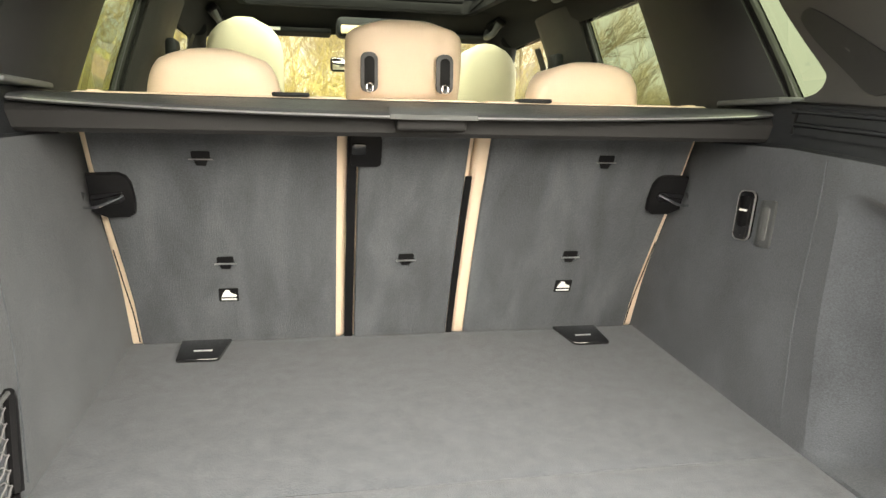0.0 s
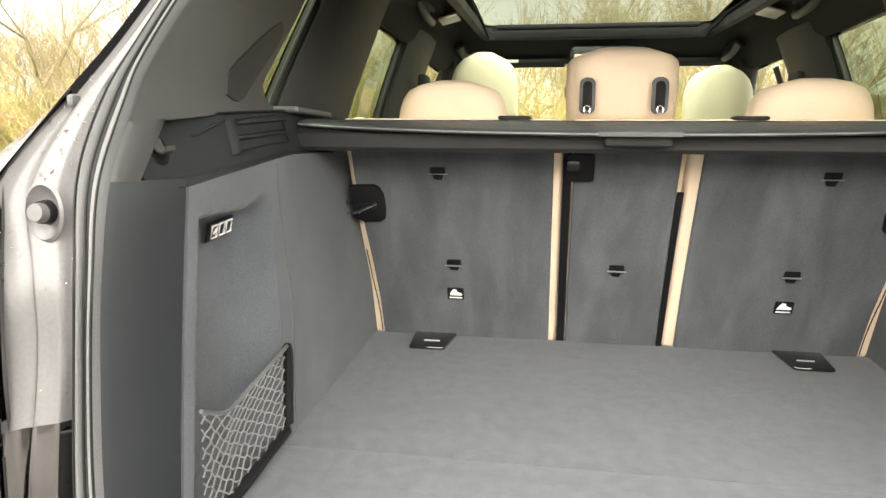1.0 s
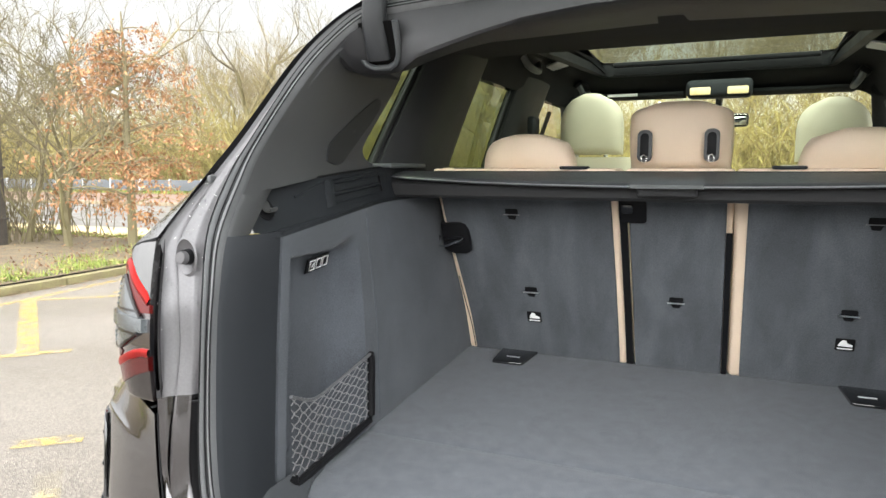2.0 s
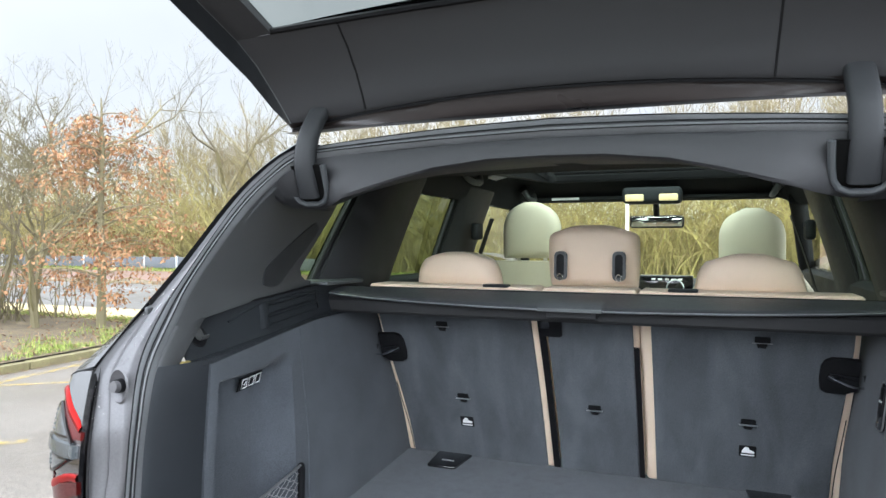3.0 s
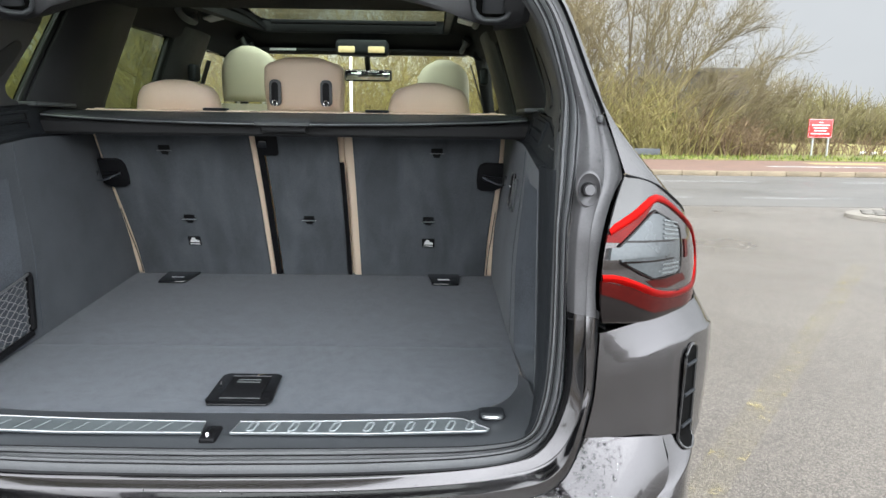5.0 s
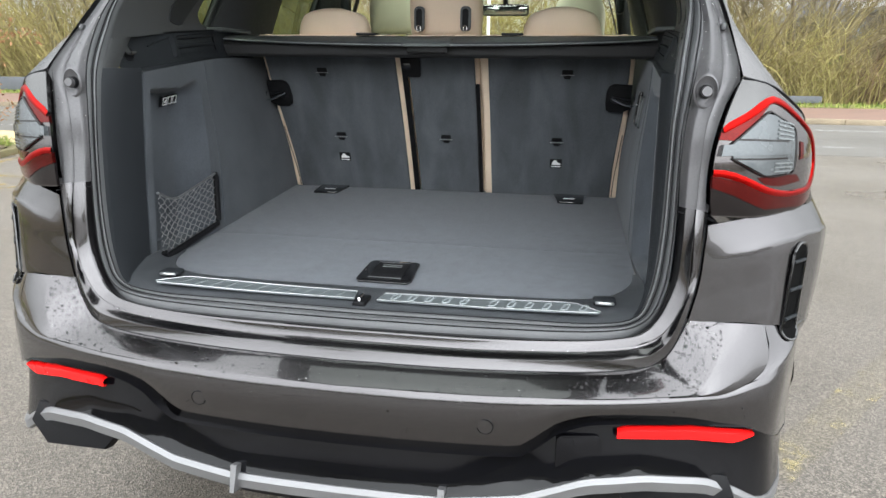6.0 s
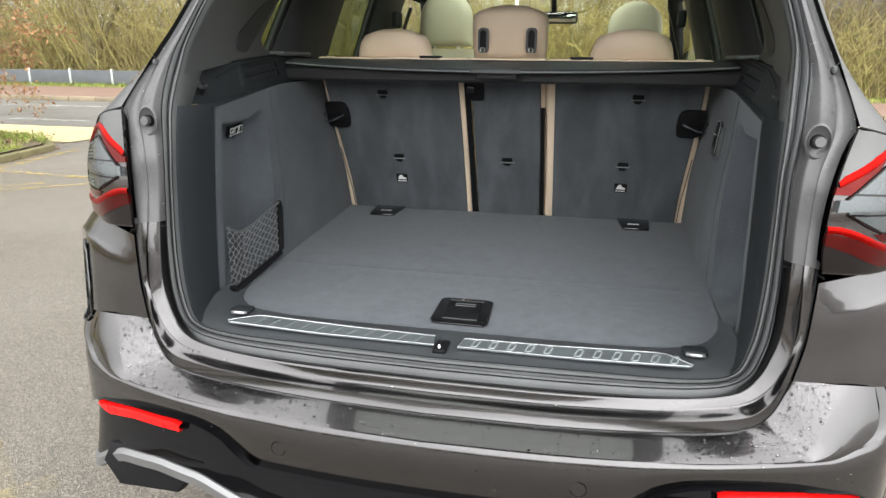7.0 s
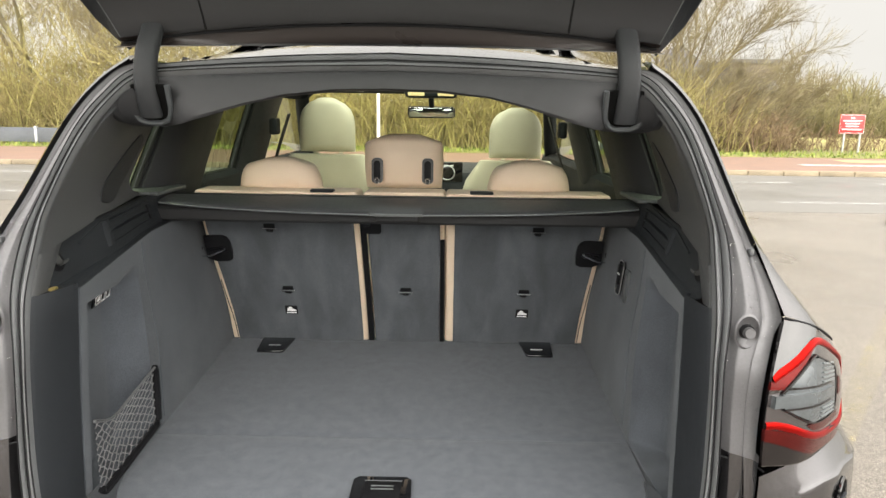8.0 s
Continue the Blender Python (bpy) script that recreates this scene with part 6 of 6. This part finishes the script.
for a, b in zip(rim, rim[1:]):
    o = new("kerb_stone", mossy)
    o.parent = kerb2
    d = b - a
    o.matrix_basis = Matrix.Translation((a + b) / 2 + Vector((0, 0, -.05))) @ Matrix.Rotation(math.atan2(d.y, d.x), 4, "Z") @ Matrix.Diagonal((d.length / .9, 1, 1, 1))
inner_rim = [p + Vector((-.06, -.03, .095)) for p in rim]
bm = bmesh.new()
rows = [inner_rim] + [[p.lerp(Vector((-30, min(6.3, p.y + 1), .16)), w) + Vector((0, 0, .04 * math.sin(9 * w) * rng.uniform(.4, 1))) for p in inner_rim] for w in (.03, .08, .15, .3, .6, 1)]
tagged(part("planted_island", sheet(rows, bm=bm), SOIL, None, "leafy soil island with rough grass"), kind="structure")

# pale traffic island on the car park
pts = [(7.6 + 1.45 * math.cos(a), 7.3 + .75 * math.sin(a)) for a in [2 * math.pi * k / 36 for k in range(36)]]
island = tagged(part("traffic_island", prism(pts, .06, Matrix.Translation((0, 0, 0)), .02), mat("pale_concrete", (.22, .20, .17), .85, 0, .25, (5, 90), .3), None, "low pale concrete traffic island with a cobbled top"), kind="structure")
COBBLE = mat("grey_cobble", (.13, .12, .105), .85, 0, .3, (6, 80), .4, random=.25)
cob = None
for i in range(-7, 8):
    for j in range(-4, 5):
        x, y = .17 * i + .085 * (j % 2), .15 * j
        if (x / 1.22) ** 2 + (y / .56) ** 2 < 1:
            if not cob:
                cob = part("cobble", box(-.072, .072, -.062, .062, 0, .022, .012, 1), COBBLE, island)
            o = cob if not cob.location.z else new("cobble", cob.data)
            o.parent = island
            o.location = (7.6 + x, 7.3 + y, .055 + rng.uniform(0, .008))

# grass on the island's edge and the verge
g = Soup()
for k in range(30000):
    t = rng.random()
    i = int(t * (len(rim) - 14)) + 4
    p = rim[i].lerp(rim[i + 1], rng.random()) + Vector((-.08 - abs(rng.gauss(0, .55)), rng.uniform(-.2, .2), .10))
    if p.y < -2 or math.sin(p.x * 7.1 + 1.7 * math.sin(p.y * 5.3)) + math.sin(p.y * 6.1 + p.x * 2.3) < rng.uniform(-1.3, .9):
        continue
    g.blade(p, rand_dir(1.5), rng.uniform(.006, .014), rng.uniform(.03, .11))
for k in range(9000):
    p = Vector((rng.uniform(-32, 24), 21.6 + abs(rng.gauss(0, 2.2)), .12))
    g.blade(p, rand_dir(2.0), rng.uniform(.03, .06), rng.uniform(.05, .20))
g.done("grass", GRASS, None, "bright rough grass along the kerb", "stuff")
g = Soup()
for k in range(3500):
    i = rng.randint(3, len(rim) - 12)
    p = rim[i].lerp(rim[i + 1], rng.random()) + Vector((-.10 - abs(rng.gauss(0, 1.1)), rng.uniform(-.3, .3), .125))
    g.leaf(p, rand_dir(), rand_dir(), rng.uniform(.03, .07), rng.uniform(.02, .04))
for k in range(2600):
    i = rng.randint(5, 22)
    p = rim[i].lerp(rim[i + 1], rng.random()) + Vector((-.06 + abs(rng.gauss(0, .12)), rng.uniform(-.2, .2), .012))
    g.leaf(p, Vector((rng.gauss(0, 1), rng.gauss(0, 1), .15)).normalized(), Vector((rng.gauss(0, 1), rng.gauss(0, 1), 0)).normalized(), rng.uniform(.02, .05), rng.uniform(.015, .03))
g.done("leaf_litter", LITTER, None, "fallen brown leaves along the kerb", "stuff")

# added unseen bank closing the car park behind the camera, to darken reflections
bm = sheet([[Vector((x, y0 - .012 * x * x * .3 + rng.uniform(-.6, .6), z * rng.uniform(.8, 1.15))) for x in [-46 + 1.6 * k for k in range(58)]] for y0, z in ((-19, 0), (-19.4, 1.0), (-20, 2.2), (-21, 3.0), (-23, 3.2), (-26, 0))])
tagged(part("hedge_bank", bm, mat("dark_unseen_bank", (.06, .055, .025), .95, 0, .5, (.8, 16), 1.0, tint=(.085, .085, .03)), None, "added dark bank behind the camera, unseen, darkens reflections"), kind="backdrop")

# small bare trees on the island, one beech that kept its leaves
for x, y, h, r in ((-9.9, 5.25, 4.6, .055), (-8.85, 5.15, 3.6, .060), (-9.3, 5.45, 3.8, .055), (-10.3, 6.2, 4.4, .05), (-11.3, 5.2, 5.2, .06), (-12.6, 6.0, 5.0, .06)):
    tree(x, y, .1, h, r, 6, "slim bare tree with mossy yellow bark", .85, .04, splits=(3, 4), group="island trees")
beech = thing("tree", "young beech holding dry copper leaves", "tree")
tr, tw, lv = Soup(), Soup(), Soup()
BX, BY = -8.2, 5.7
tr.rod([Vector((BX, BY, .05)), Vector((BX + .02, BY, .9)), Vector((BX - .03, BY + .02, 1.7)), Vector((BX + .03, BY, 2.7)), Vector((BX, BY, 3.5))], [.075, .062, .050, .032, .010], 8)
for k in range(52):
    z = .38 + 2.9 * rng.random() ** .9
    a = rng.uniform(0, 2 * math.pi)
    reach = along([(.3, .60), (.8, 1.45), (1.6, 1.45), (2.4, 1.15), (3.4, .45)], z) * rng.uniform(.6, 1.05)
    p = Vector((BX, BY, z))
    d = Vector((math.cos(a), math.sin(a), .35))
    pts = [p]
    for i in range(5):
        p = p + d.normalized() * reach / 5
        pts.append(p)
        d = d + Vector((rng.gauss(0, .18), rng.gauss(0, .18), -.20))
    tw.rod(pts, [.014, .011, .009, .006, .004, .003], 4)
    for i in range(1, 6):
        for q in range(3):
            e = (d.normalized() * .5 + rand_dir(-.1)).normalized()
            ln = rng.uniform(.12, .36)
            tw.rod([pts[i], pts[i] + e * ln], [.004, .002], 3)
            for m_ in range(6):
                o = pts[i] + e * ln * rng.uniform(.2, 1.1) + Vector((rng.gauss(0, .035), rng.gauss(0, .035), rng.gauss(-.02, .03)))
                dd = rand_dir(-1.1)
                lv.leaf(o, dd, dd.cross(rand_dir()).normalized(), rng.uniform(.05, .095), rng.uniform(.022, .040))
tr.done("trunk", BARK, beech)
tw.done("crown", BARKD, beech, "drooping twigs")
lv.done("leaves", LEAF, beech, "dry copper leaves")
post = thing("timber_post", "dark weathered timber post by the trees", "post")
part("post_core", box(-10.02, -9.78, 4.63, 4.87, 0, 2.78, .02), TIMBER, post)
for k in range(5):
    part("batten", box(-10.03 + .052 * k, -9.99 + .052 * k, 4.605, 4.63, .05, 2.74 - .02 * (k % 2), .006), TIMBER, post)
for z in (.5, 1.25, 2.0, 2.6):
    part("post_band", box(-10.035, -9.765, 4.60, 4.885, z, z + .035, .004), TIMBER, post)

s_ = Soup()
for k in range(450):
    p = Vector((rng.uniform(-17, -9.6), rng.gauss(5.6, .7), .1))
    h = rng.uniform(.6, 2.6)
    d = Vector((rng.gauss(0, .35), rng.gauss(0, .3), 1)).normalized()
    pts = [p]
    for i in range(4):
        p = p + d * h / 4
        pts.append(p)
        d = (d + rand_dir() * .3 + Vector((0, 0, -.05))).normalized()
    s_.rod(pts, [.010, .008, .006, .004, .002], 3)
    for i in (2, 3, 4):
        for q in range(2):
            s_.rod([pts[i], pts[i] + rand_dir(.4) * rng.uniform(.15, .6)], [.004, .0015], 3)
s_.done("hedge_whips", BARK, None, "thin bare hedge whips on the island", "stuff")

# tall bare trees beyond the road
for x, y, h, r, dp, st, ln in ((-21.0, 24.5, 11.5, .30, 5, 1, (-.05, 0)), (-17.3, 25.5, 10.2, .27, 5, 1, (.15, 0)), (-33, 23.5, 15, .30, 6, 1, (.25, 0)), (-27.5, 26, 9, .2, 5, 1, (0, 0)), (-24.3, 27, 8, .2, 5, 1, (0, 0)), (-38, 25, 13, .28, 6, 1, (0, 0)), (-45, 24, 13, .28, 6, 1, (0, 0))):
    tree(x, y, .1, h, r, dp, "tall bare tree with upright mossy limbs", .70, .05, ln, st, (3, 4), BARK, group="bare trees beyond the road")
for x, y, h, st in ((3.0, 27, 10.0, 5), (-1.5, 27.5, 9.5, 4), (-6.5, 27, 9.5, 4), (-11.5, 27.0, 9.5, 5), (-16.0, 26.5, 9.5, 5), (-20.5, 27.5, 9.5, 5), (-26.0, 27.0, 9.5, 4)):
    tree(x, y, .1, h, .060, 6, "many-stemmed bare willow, fine pale twigs", .48, .022, (0, 0), st, (3, 5), BARKD, group="willows beyond the road", least=.0062, fan=.62, first=.23, shrink=.81)


def bent(soup, p, d, ln, r, n, wander, lift, sides=3, end=.35):
    """A wandering limb; gives its points and directions."""
    pts, ways = [p], [d]
    for i in range(n):
        d = (d + rand_dir() * wander + Vector((0, 0, lift))).normalized()
        p = p + d * ln / n
        pts.append(p)
        ways.append(d)
    soup.rod(pts, [r * (1 - (1 - end) * i / n) for i in range(n + 1)], sides)
    return pts, ways


def dome_tree(x, y, height, reach, stems, label, bark, dense=1.0):
    """A many-stemmed tree whose limbs fan out into a dome of very fine twigs."""
    t = thing("tree", label, "tree", "willows beyond the road")
    tr, tw = Soup(), Soup()
    for k in range(stems):
        a = (k + .5) / stems * 2 - 1
        th = a * 1.02 + rng.gauss(0, .08)
        size = (height * math.cos(th) ** 2 + reach * math.sin(th) ** 2) * rng.uniform(.78, .98)
        d = Vector((math.sin(th), rng.gauss(0, .35), math.cos(th))).normalized()
        base = Vector((x + a * .5 + rng.gauss(0, .15), y + rng.gauss(0, .3), .05))
        pts, ways = bent(tr, base, d, size * .80, .075 * rng.uniform(.7, 1.1), 9, .13, .01, 6, .22)
        for j in range(int(15 * dense)):
            u = rng.uniform(.18, 1.0)
            i = min(8, int(u * 9))
            q = pts[i].lerp(pts[i + 1], u * 9 - i)
            e = (ways[i] + rand_dir(.05) * .75).normalized()
            bl = size * (.46 - .26 * u) * rng.uniform(.7, 1.2)
            bp, bw = bent(tr, q, e, bl, .026 * (1.15 - .6 * u), 5, .16, .03, 4, .3)
            for m_ in range(10):
                v = rng.uniform(.15, 1.0)
                i2 = min(4, int(v * 5))
                q2 = bp[i2].lerp(bp[i2 + 1], v * 5 - i2)
                e2 = (bw[i2] + rand_dir(.1) * .65).normalized()
                tp, tv = bent(tw, q2, e2, bl * (.50 - .2 * v) * rng.uniform(.6, 1.2) + .15, .0095, 3, .14, .05, 3, .45)
                for w_ in range(4):
                    i3 = rng.randint(0, 2)
                    e3 = (tv[i3] + rand_dir(.15) * .6).normalized()
                    tw.rod([tp[i3 + 1], tp[i3 + 1] + e3 * rng.uniform(.25, .75)], [.0055, .003], 3)
    tr.done("trunk", bark, t)
    tw.done("crown", bark, t, "dense fine bare twigs")


dome_tree(8.7, 26.2, 10.6, 7.4, 16, "broad bare willow with a dome of fine pale twigs", BARKD, 1.0)
dome_tree(5.9, 27.4, 9.0, 4.8, 6, "bare willow behind the broad one", BARKD, .8)
dome_tree(12.9, 27.6, 4.6, 4.6, 7, "low spreading bare willow", BARKD)

# scrub: arching bare stems in a deep belt, with a low bank behind
s_, heath = Soup(), Soup()


def scrub_height(x):
    return along([(-80, 4.2), (-20, 4.2), (-8, 4.0), (4, 3.8), (8, 3.0), (10.5, 2.0), (12.5, 1.25), (15.5, .95), (19, .8), (60, .9)], x)


yellow_ = s_
for k in range(12500):
    x = rng.uniform(-60, 15) if rng.random() < .9 else rng.uniform(13, 45)
    y = 24.0 + abs(rng.gauss(0, 2.6)) + (2.2 if x > 13 else 0)
    h = scrub_height(x) * (rng.uniform(.35, 1.1) if rng.random() < .75 else rng.uniform(1.0, 1.7))
    p = Vector((x, y, .1))
    d = Vector((rng.gauss(0, .30), rng.gauss(-.05, .30), 1)).normalized()
    pts = [p]
    bend = Vector((rng.gauss(0, .22), rng.gauss(-.05, .2), -.10))
    for i in range(4):
        p = p + d * h / 4
        pts.append(p)
        d = (d + bend + rand_dir() * .12).normalized()
    r = rng.uniform(.012, .026)
    s_ = heath if x > 10.8 + rng.gauss(0, .9) else yellow_
    s_.rod(pts, [r, r * .85, r * .65, r * .45, r * .2], 3)
    for i in (1, 2, 3):
        for q in range(2):
            e = (rand_dir(.5) * .8 + d * .4).normalized()
            ln = h * rng.uniform(.10, .26)
            s_.rod([pts[i], pts[i] + e * ln], [r * .5, r * .2], 3)
yellow_.done("scrub", BRUSH, None, "dense bare yellow-brown scrub beyond the road", "stuff")
heath.done("heath", HEATH, None, "low reddish-brown dead growth behind the sign", "stuff")
s_ = Soup()
for k in range(9000):
    x = rng.uniform(-60, 46)
    c = Vector((x, 25.5 + abs(rng.gauss(0, 2.5)), rng.random() ** 1.3 * scrub_height(x) * .8 + .1))
    for q in range(3 if x < 11 else 0):
        d = rand_dir(.2)
        s_.leaf(c + Vector((rng.gauss(0, .25), rng.gauss(0, .25), rng.gauss(0, .2))), d, d.cross(rand_dir()).normalized(), rng.uniform(.10, .26), rng.uniform(.05, .12))
s_.done("undergrowth", IVY, None, "dull green undergrowth among the scrub", "stuff")
bm = bmesh.new()
rows = []
for j, (y, f) in enumerate(((28.5, 0), (29.5, .3), (31, .45), (34, .5), (45, .55), (90, .55))):
    rows.append([Vector((x, y + rng.uniform(-.5, .5), .1 + f * scrub_height(x) * rng.uniform(.75, 1.1))) for x in [-130 + 1.6 * k for k in range(163)]])
tagged(part("wooded_bank", sheet(rows, bm=bm), mat("brown_thicket", (.22, .18, .075), .95, 0, .5, (.7, 14), 1.0, tint=(.23, .215, .065)), None, "brown and olive thicket bank"), kind="backdrop")
s_ = Soup()
for k in range(5200):
    x = rng.uniform(8.5, 34)
    y = rng.uniform(33, 40)
    h = along([(8, 4.6), (12, 3.7), (15, 2.7), (20, 2.2), (26, 2.0), (34, 2.0)], x) * rng.uniform(.55, 1.08)
    p = Vector((x, y, .1))
    d = Vector((rng.gauss(0, .25), rng.gauss(0, .2), 1)).normalized()
    q = p + d * h * .5
    e = (d + rand_dir() * .35).normalized()
    s_.rod([p, q, q + e * h * .5], [.028, .022, .009], 3)
    for i in range(6):
        o = p.lerp(q, rng.uniform(.3, 1)) if i < 3 else q + e * h * .5 * rng.random()
        s_.rod([o, o + (rand_dir(.7)) * rng.uniform(.3, .9)], [.015, .006], 3)
s_.done("far_thicket", THICKET, None, "brown bare thicket before the buildings", "stuff")
# far tree line and buildings
s_ = Soup()
for k in range(3500):
    x = rng.uniform(14, 110)
    y = rng.uniform(66, 82)
    h = rng.uniform(2.5, 5.6) + 1.5 * math.sin(x * .21)
    p = Vector((x, y, .1))
    s_.rod([p, p + Vector((rng.gauss(0, .3), 0, h * .55)), p + Vector((rng.gauss(0, .9), 0, h))], [.10, .06, .02], 3)
    for q in range(3):
        o = p + Vector((0, 0, h * rng.uniform(.3, .7)))
        s_.rod([o, o + Vector((rng.gauss(0, 1), rng.gauss(0, .4), rng.uniform(.5, 1.6)))], [.05, .015], 3)
s_.done("far_trees", THICKET, None, "far line of bare trees", "stuff")
bm = sheet([[Vector((x, 84 + y, z * (1 + .2 * math.sin(x * .3)))) for x in [10 + 2 * k for k in range(60)]] for y, z in ((0, 0), (1, 2.6), (6, 3.2))])
tagged(part("far_hedge", bm, mat("far_hedge_brown", (.10, .085, .04), .95, 0, .4, (.6, 8), .5), None, "far hedge of bare brown bushes"), kind="backdrop")
hut = thing("block_building", "dark flat-roofed block behind the trees", "building")
part("wall", box(24.6, 28.8, 60, 68, 0, 6.1, .05), mat("dark_brown_cladding", (.115, .095, .075), .85, 0, .25, (.6, 12), .3), hut)
part("roof", box(24.4, 29.0, 59.8, 68.2, 6.1, 6.5, .05), mat("roof_felt", (.09, .085, .08), .9), hut)
for k in range(4):
    part("window", box(25.0 + k, 25.6 + k, 59.93, 60.02, 3.4, 4.6, .02), GLOSSB, hut)
house = thing("grey_house", "blue-grey gabled house behind the willow", "building")
part("wall", box(17.4, 23.9, 62, 70, 0, 5.6, .05), mat("blue_grey_render", (.20, .225, .27), .8, 0, .12, (.8, 14), .2), house)
bm = prism([(-3.5, 0), (3.5, 0), (0, 2.6)], 8.4, axes((20.65, 61.8, 5.2), (1, 0, 0), (0, 0, 1)))
for v in bm.verts:
    v.co.y = 123.6 + 0 - v.co.y if v.co.y < 61.7 else v.co.y
part("roof", bm, mat("slate_roof", (.12, .12, .14), .7, 0, .2), house)
for k in range(3):
    part("window", box(18.2 + 1.9 * k, 19.2 + 1.9 * k, 61.93, 62.02, 3.6, 5.0, .02), GLOSSB, house)
# low walls, sign and stones on the verge
for x0, x1, y, h in ((-42, -13.5, 23.6, .72), (5.6, 8.95, 23.8, .42)):
    w = thing("low_barrier", "low dark blue-grey barrier on the verge", "barrier")
    n = max(2, int((x1 - x0) / 2.0))
    for k in range(n):
        xa, xb = x0 + (x1 - x0) * k / n, x0 + (x1 - x0) * (k + 1) / n
        part("barrier_panel", box(xa + .02, xb - .02, y - .04, y + .04, .18, h, .01), mat("barrier_grey", (.085, .09, .10), .7, 0, .3, (1.5, 30)) if k == 0 else bpy.data.materials["barrier_grey"], w)
        part("barrier_post", box(xa - .05, xa + .05, y - .06, y + .06, .1, h + .06, .01), GALV, w)
sign = thing("road_sign", "red notice board with white lines on two posts", "sign")
part("board", box(15.50, 16.48, 25.60, 25.63, .885, 1.62, .008), SIGNRED, sign)
part("board_border", tube([(x, 25.597, z) for x, z in ((15.515, .90), (16.465, .90), (16.465, 1.605), (15.515, 1.605))], .008, 5, closed=True), WHITEP, sign)
for k, (w, z) in enumerate(((.15, 1.49), (.72, 1.38), (.58, 1.27), (.50, 1.16), (.76, 1.04))):
    part("notice_line", box(15.99 - w / 2, 15.99 + w / 2, 25.594, 25.599, z - .019, z + .019), WHITEP, sign)
for x in (15.75, 16.38):
    part("sign_post", tube([(x, 25.66, 0), (x, 25.66, 1.6)], .038, 10), GALV, sign)
pole = thing("white_post", "slim white post on the far pavement", "post")
part("shaft", tube([(-2.0, 17.6, .1), (-2.0, 17.6, 3.0)], .045, 10), WHITEP, pole)
part("cap", disc((-2.0, 17.6, 3.02), (0, 0, 1), .055, .05, 12, .3), WHITEP, pole)
part("foot_plate", box(-2.12, -1.88, 17.48, 17.72, .115, .13, .004), GALV, pole)
for x, y, r in ((19.5, 28.2, .16), (20.1, 28.4, .14), (20.9, 28.6, .20)):
    st = bmesh.new()
    bmesh.ops.create_icosphere(st, subdivisions=2, radius=r)
    for v in st.verts:
        v.co = v.co * rng.uniform(.85, 1.12)
        v.co.z *= .6
    bmesh.ops.translate(st, vec=(x, y, .12 + r * .45), verts=st.verts)
    tagged(part("white_stone", st, WHITEP), "pale boulder on the verge", "stone", "boulders on the verge")


# ---- rain beads on the paint ----
WATER = bpy.data.materials.new("rain_water")
WATER.use_nodes = True
wb = WATER.node_tree.nodes["Principled BSDF"]
wb.inputs["Transmission Weight"].default_value, wb.inputs["IOR"].default_value, wb.inputs["Roughness"].default_value = 1.0, 1.33, 0.0
beads = Soup()


def bead(p, nrm, r):
    """A low dome of water."""
    nrm = nrm.normalized()
    a = nrm.cross(Vector((.3, .8, .5))).normalized()
    b = nrm.cross(a)
    base = len(beads.v)
    e = rng.uniform(.8, 1.25)
    for rr, h in ((1, -.05), (.85, .30), (.48, .50)):
        for k in range(8):
            t = 2 * math.pi * k / 8
            beads.v.append(p + r * (rr * (math.cos(t) * a * e + math.sin(t) * b) + h * nrm))
    beads.v.append(p + nrm * r * .57)
    for i in range(2):
        for k in range(8):
            j = (k + 1) % 8
            beads.f.append((base + 8 * i + k, base + 8 * i + j, base + 8 * i + 8 + j, base + 8 * i + 8 + k))
    for k in range(8):
        beads.f.append((base + 16 + k, base + 16 + (k + 1) % 8, base + 24))


def scatter(a, b, count, lo, hi, lift=0.0):
    for k in range(count):
        i = rng.randint(0, len(a) - 2)
        u, w = rng.random(), rng.random()
        p = a[i].lerp(a[i + 1], u).lerp(b[i].lerp(b[i + 1], u), w)
        n = (a[i + 1] - a[i]).cross(b[i] - a[i])
        n = n if n.z - n.y > 0 else -n
        n.normalize()
        p = p + n * lift
        r = lo + (hi - lo) * rng.random() ** 3
        bead(p, n, r)


for s in (1, -1):
    f_ = flip if s < 0 else list
    scatter(f_(inner), f_(outer), 560, .0008, .0034, .0004)
    scatter(f_(so[PER * 8:PER * 10]), f_(fl[PER * 8:PER * 10]), 120, .0008, .003)
    scatter(f_(fl[:PER * 3]), f_(gu[:PER * 3]), 110, .0008, .003)
    scatter(f_([Vector((p.x, p.y + .009, p.z)) for p in inner[:36]]), f_(inner[:36]), 130, .0008, .003, .0006)
    scatter(f_(fl[PER * 6:PER * 10]), f_(gu[PER * 6:PER * 10]), 60, .001, .003, -.002)
    scatter(f_(so[PER * 5:PER * 8]), f_(fl[PER * 5:PER * 8]), 30, .0008, .002)
    lampr = [[lamp_point(u / 20, v / 10) for u in range(15)] for v in (1, 5, 10)]
    scatter(f_(lampr[0]), f_(lampr[1]), 35, .001, .003)
    scatter(f_(lampr[1]), f_(lampr[2]), 50, .001, .0035)
    face = [[Vector((p.x, p.y, z)) for p in plan[:40]] for z in (.62, .53)]
    scatter(f_(face[0]), f_(face[1]), 45, .0008, .002)
beads.done("rain_beads", WATER, None, "clear beads of rain on the paint", "stuff")
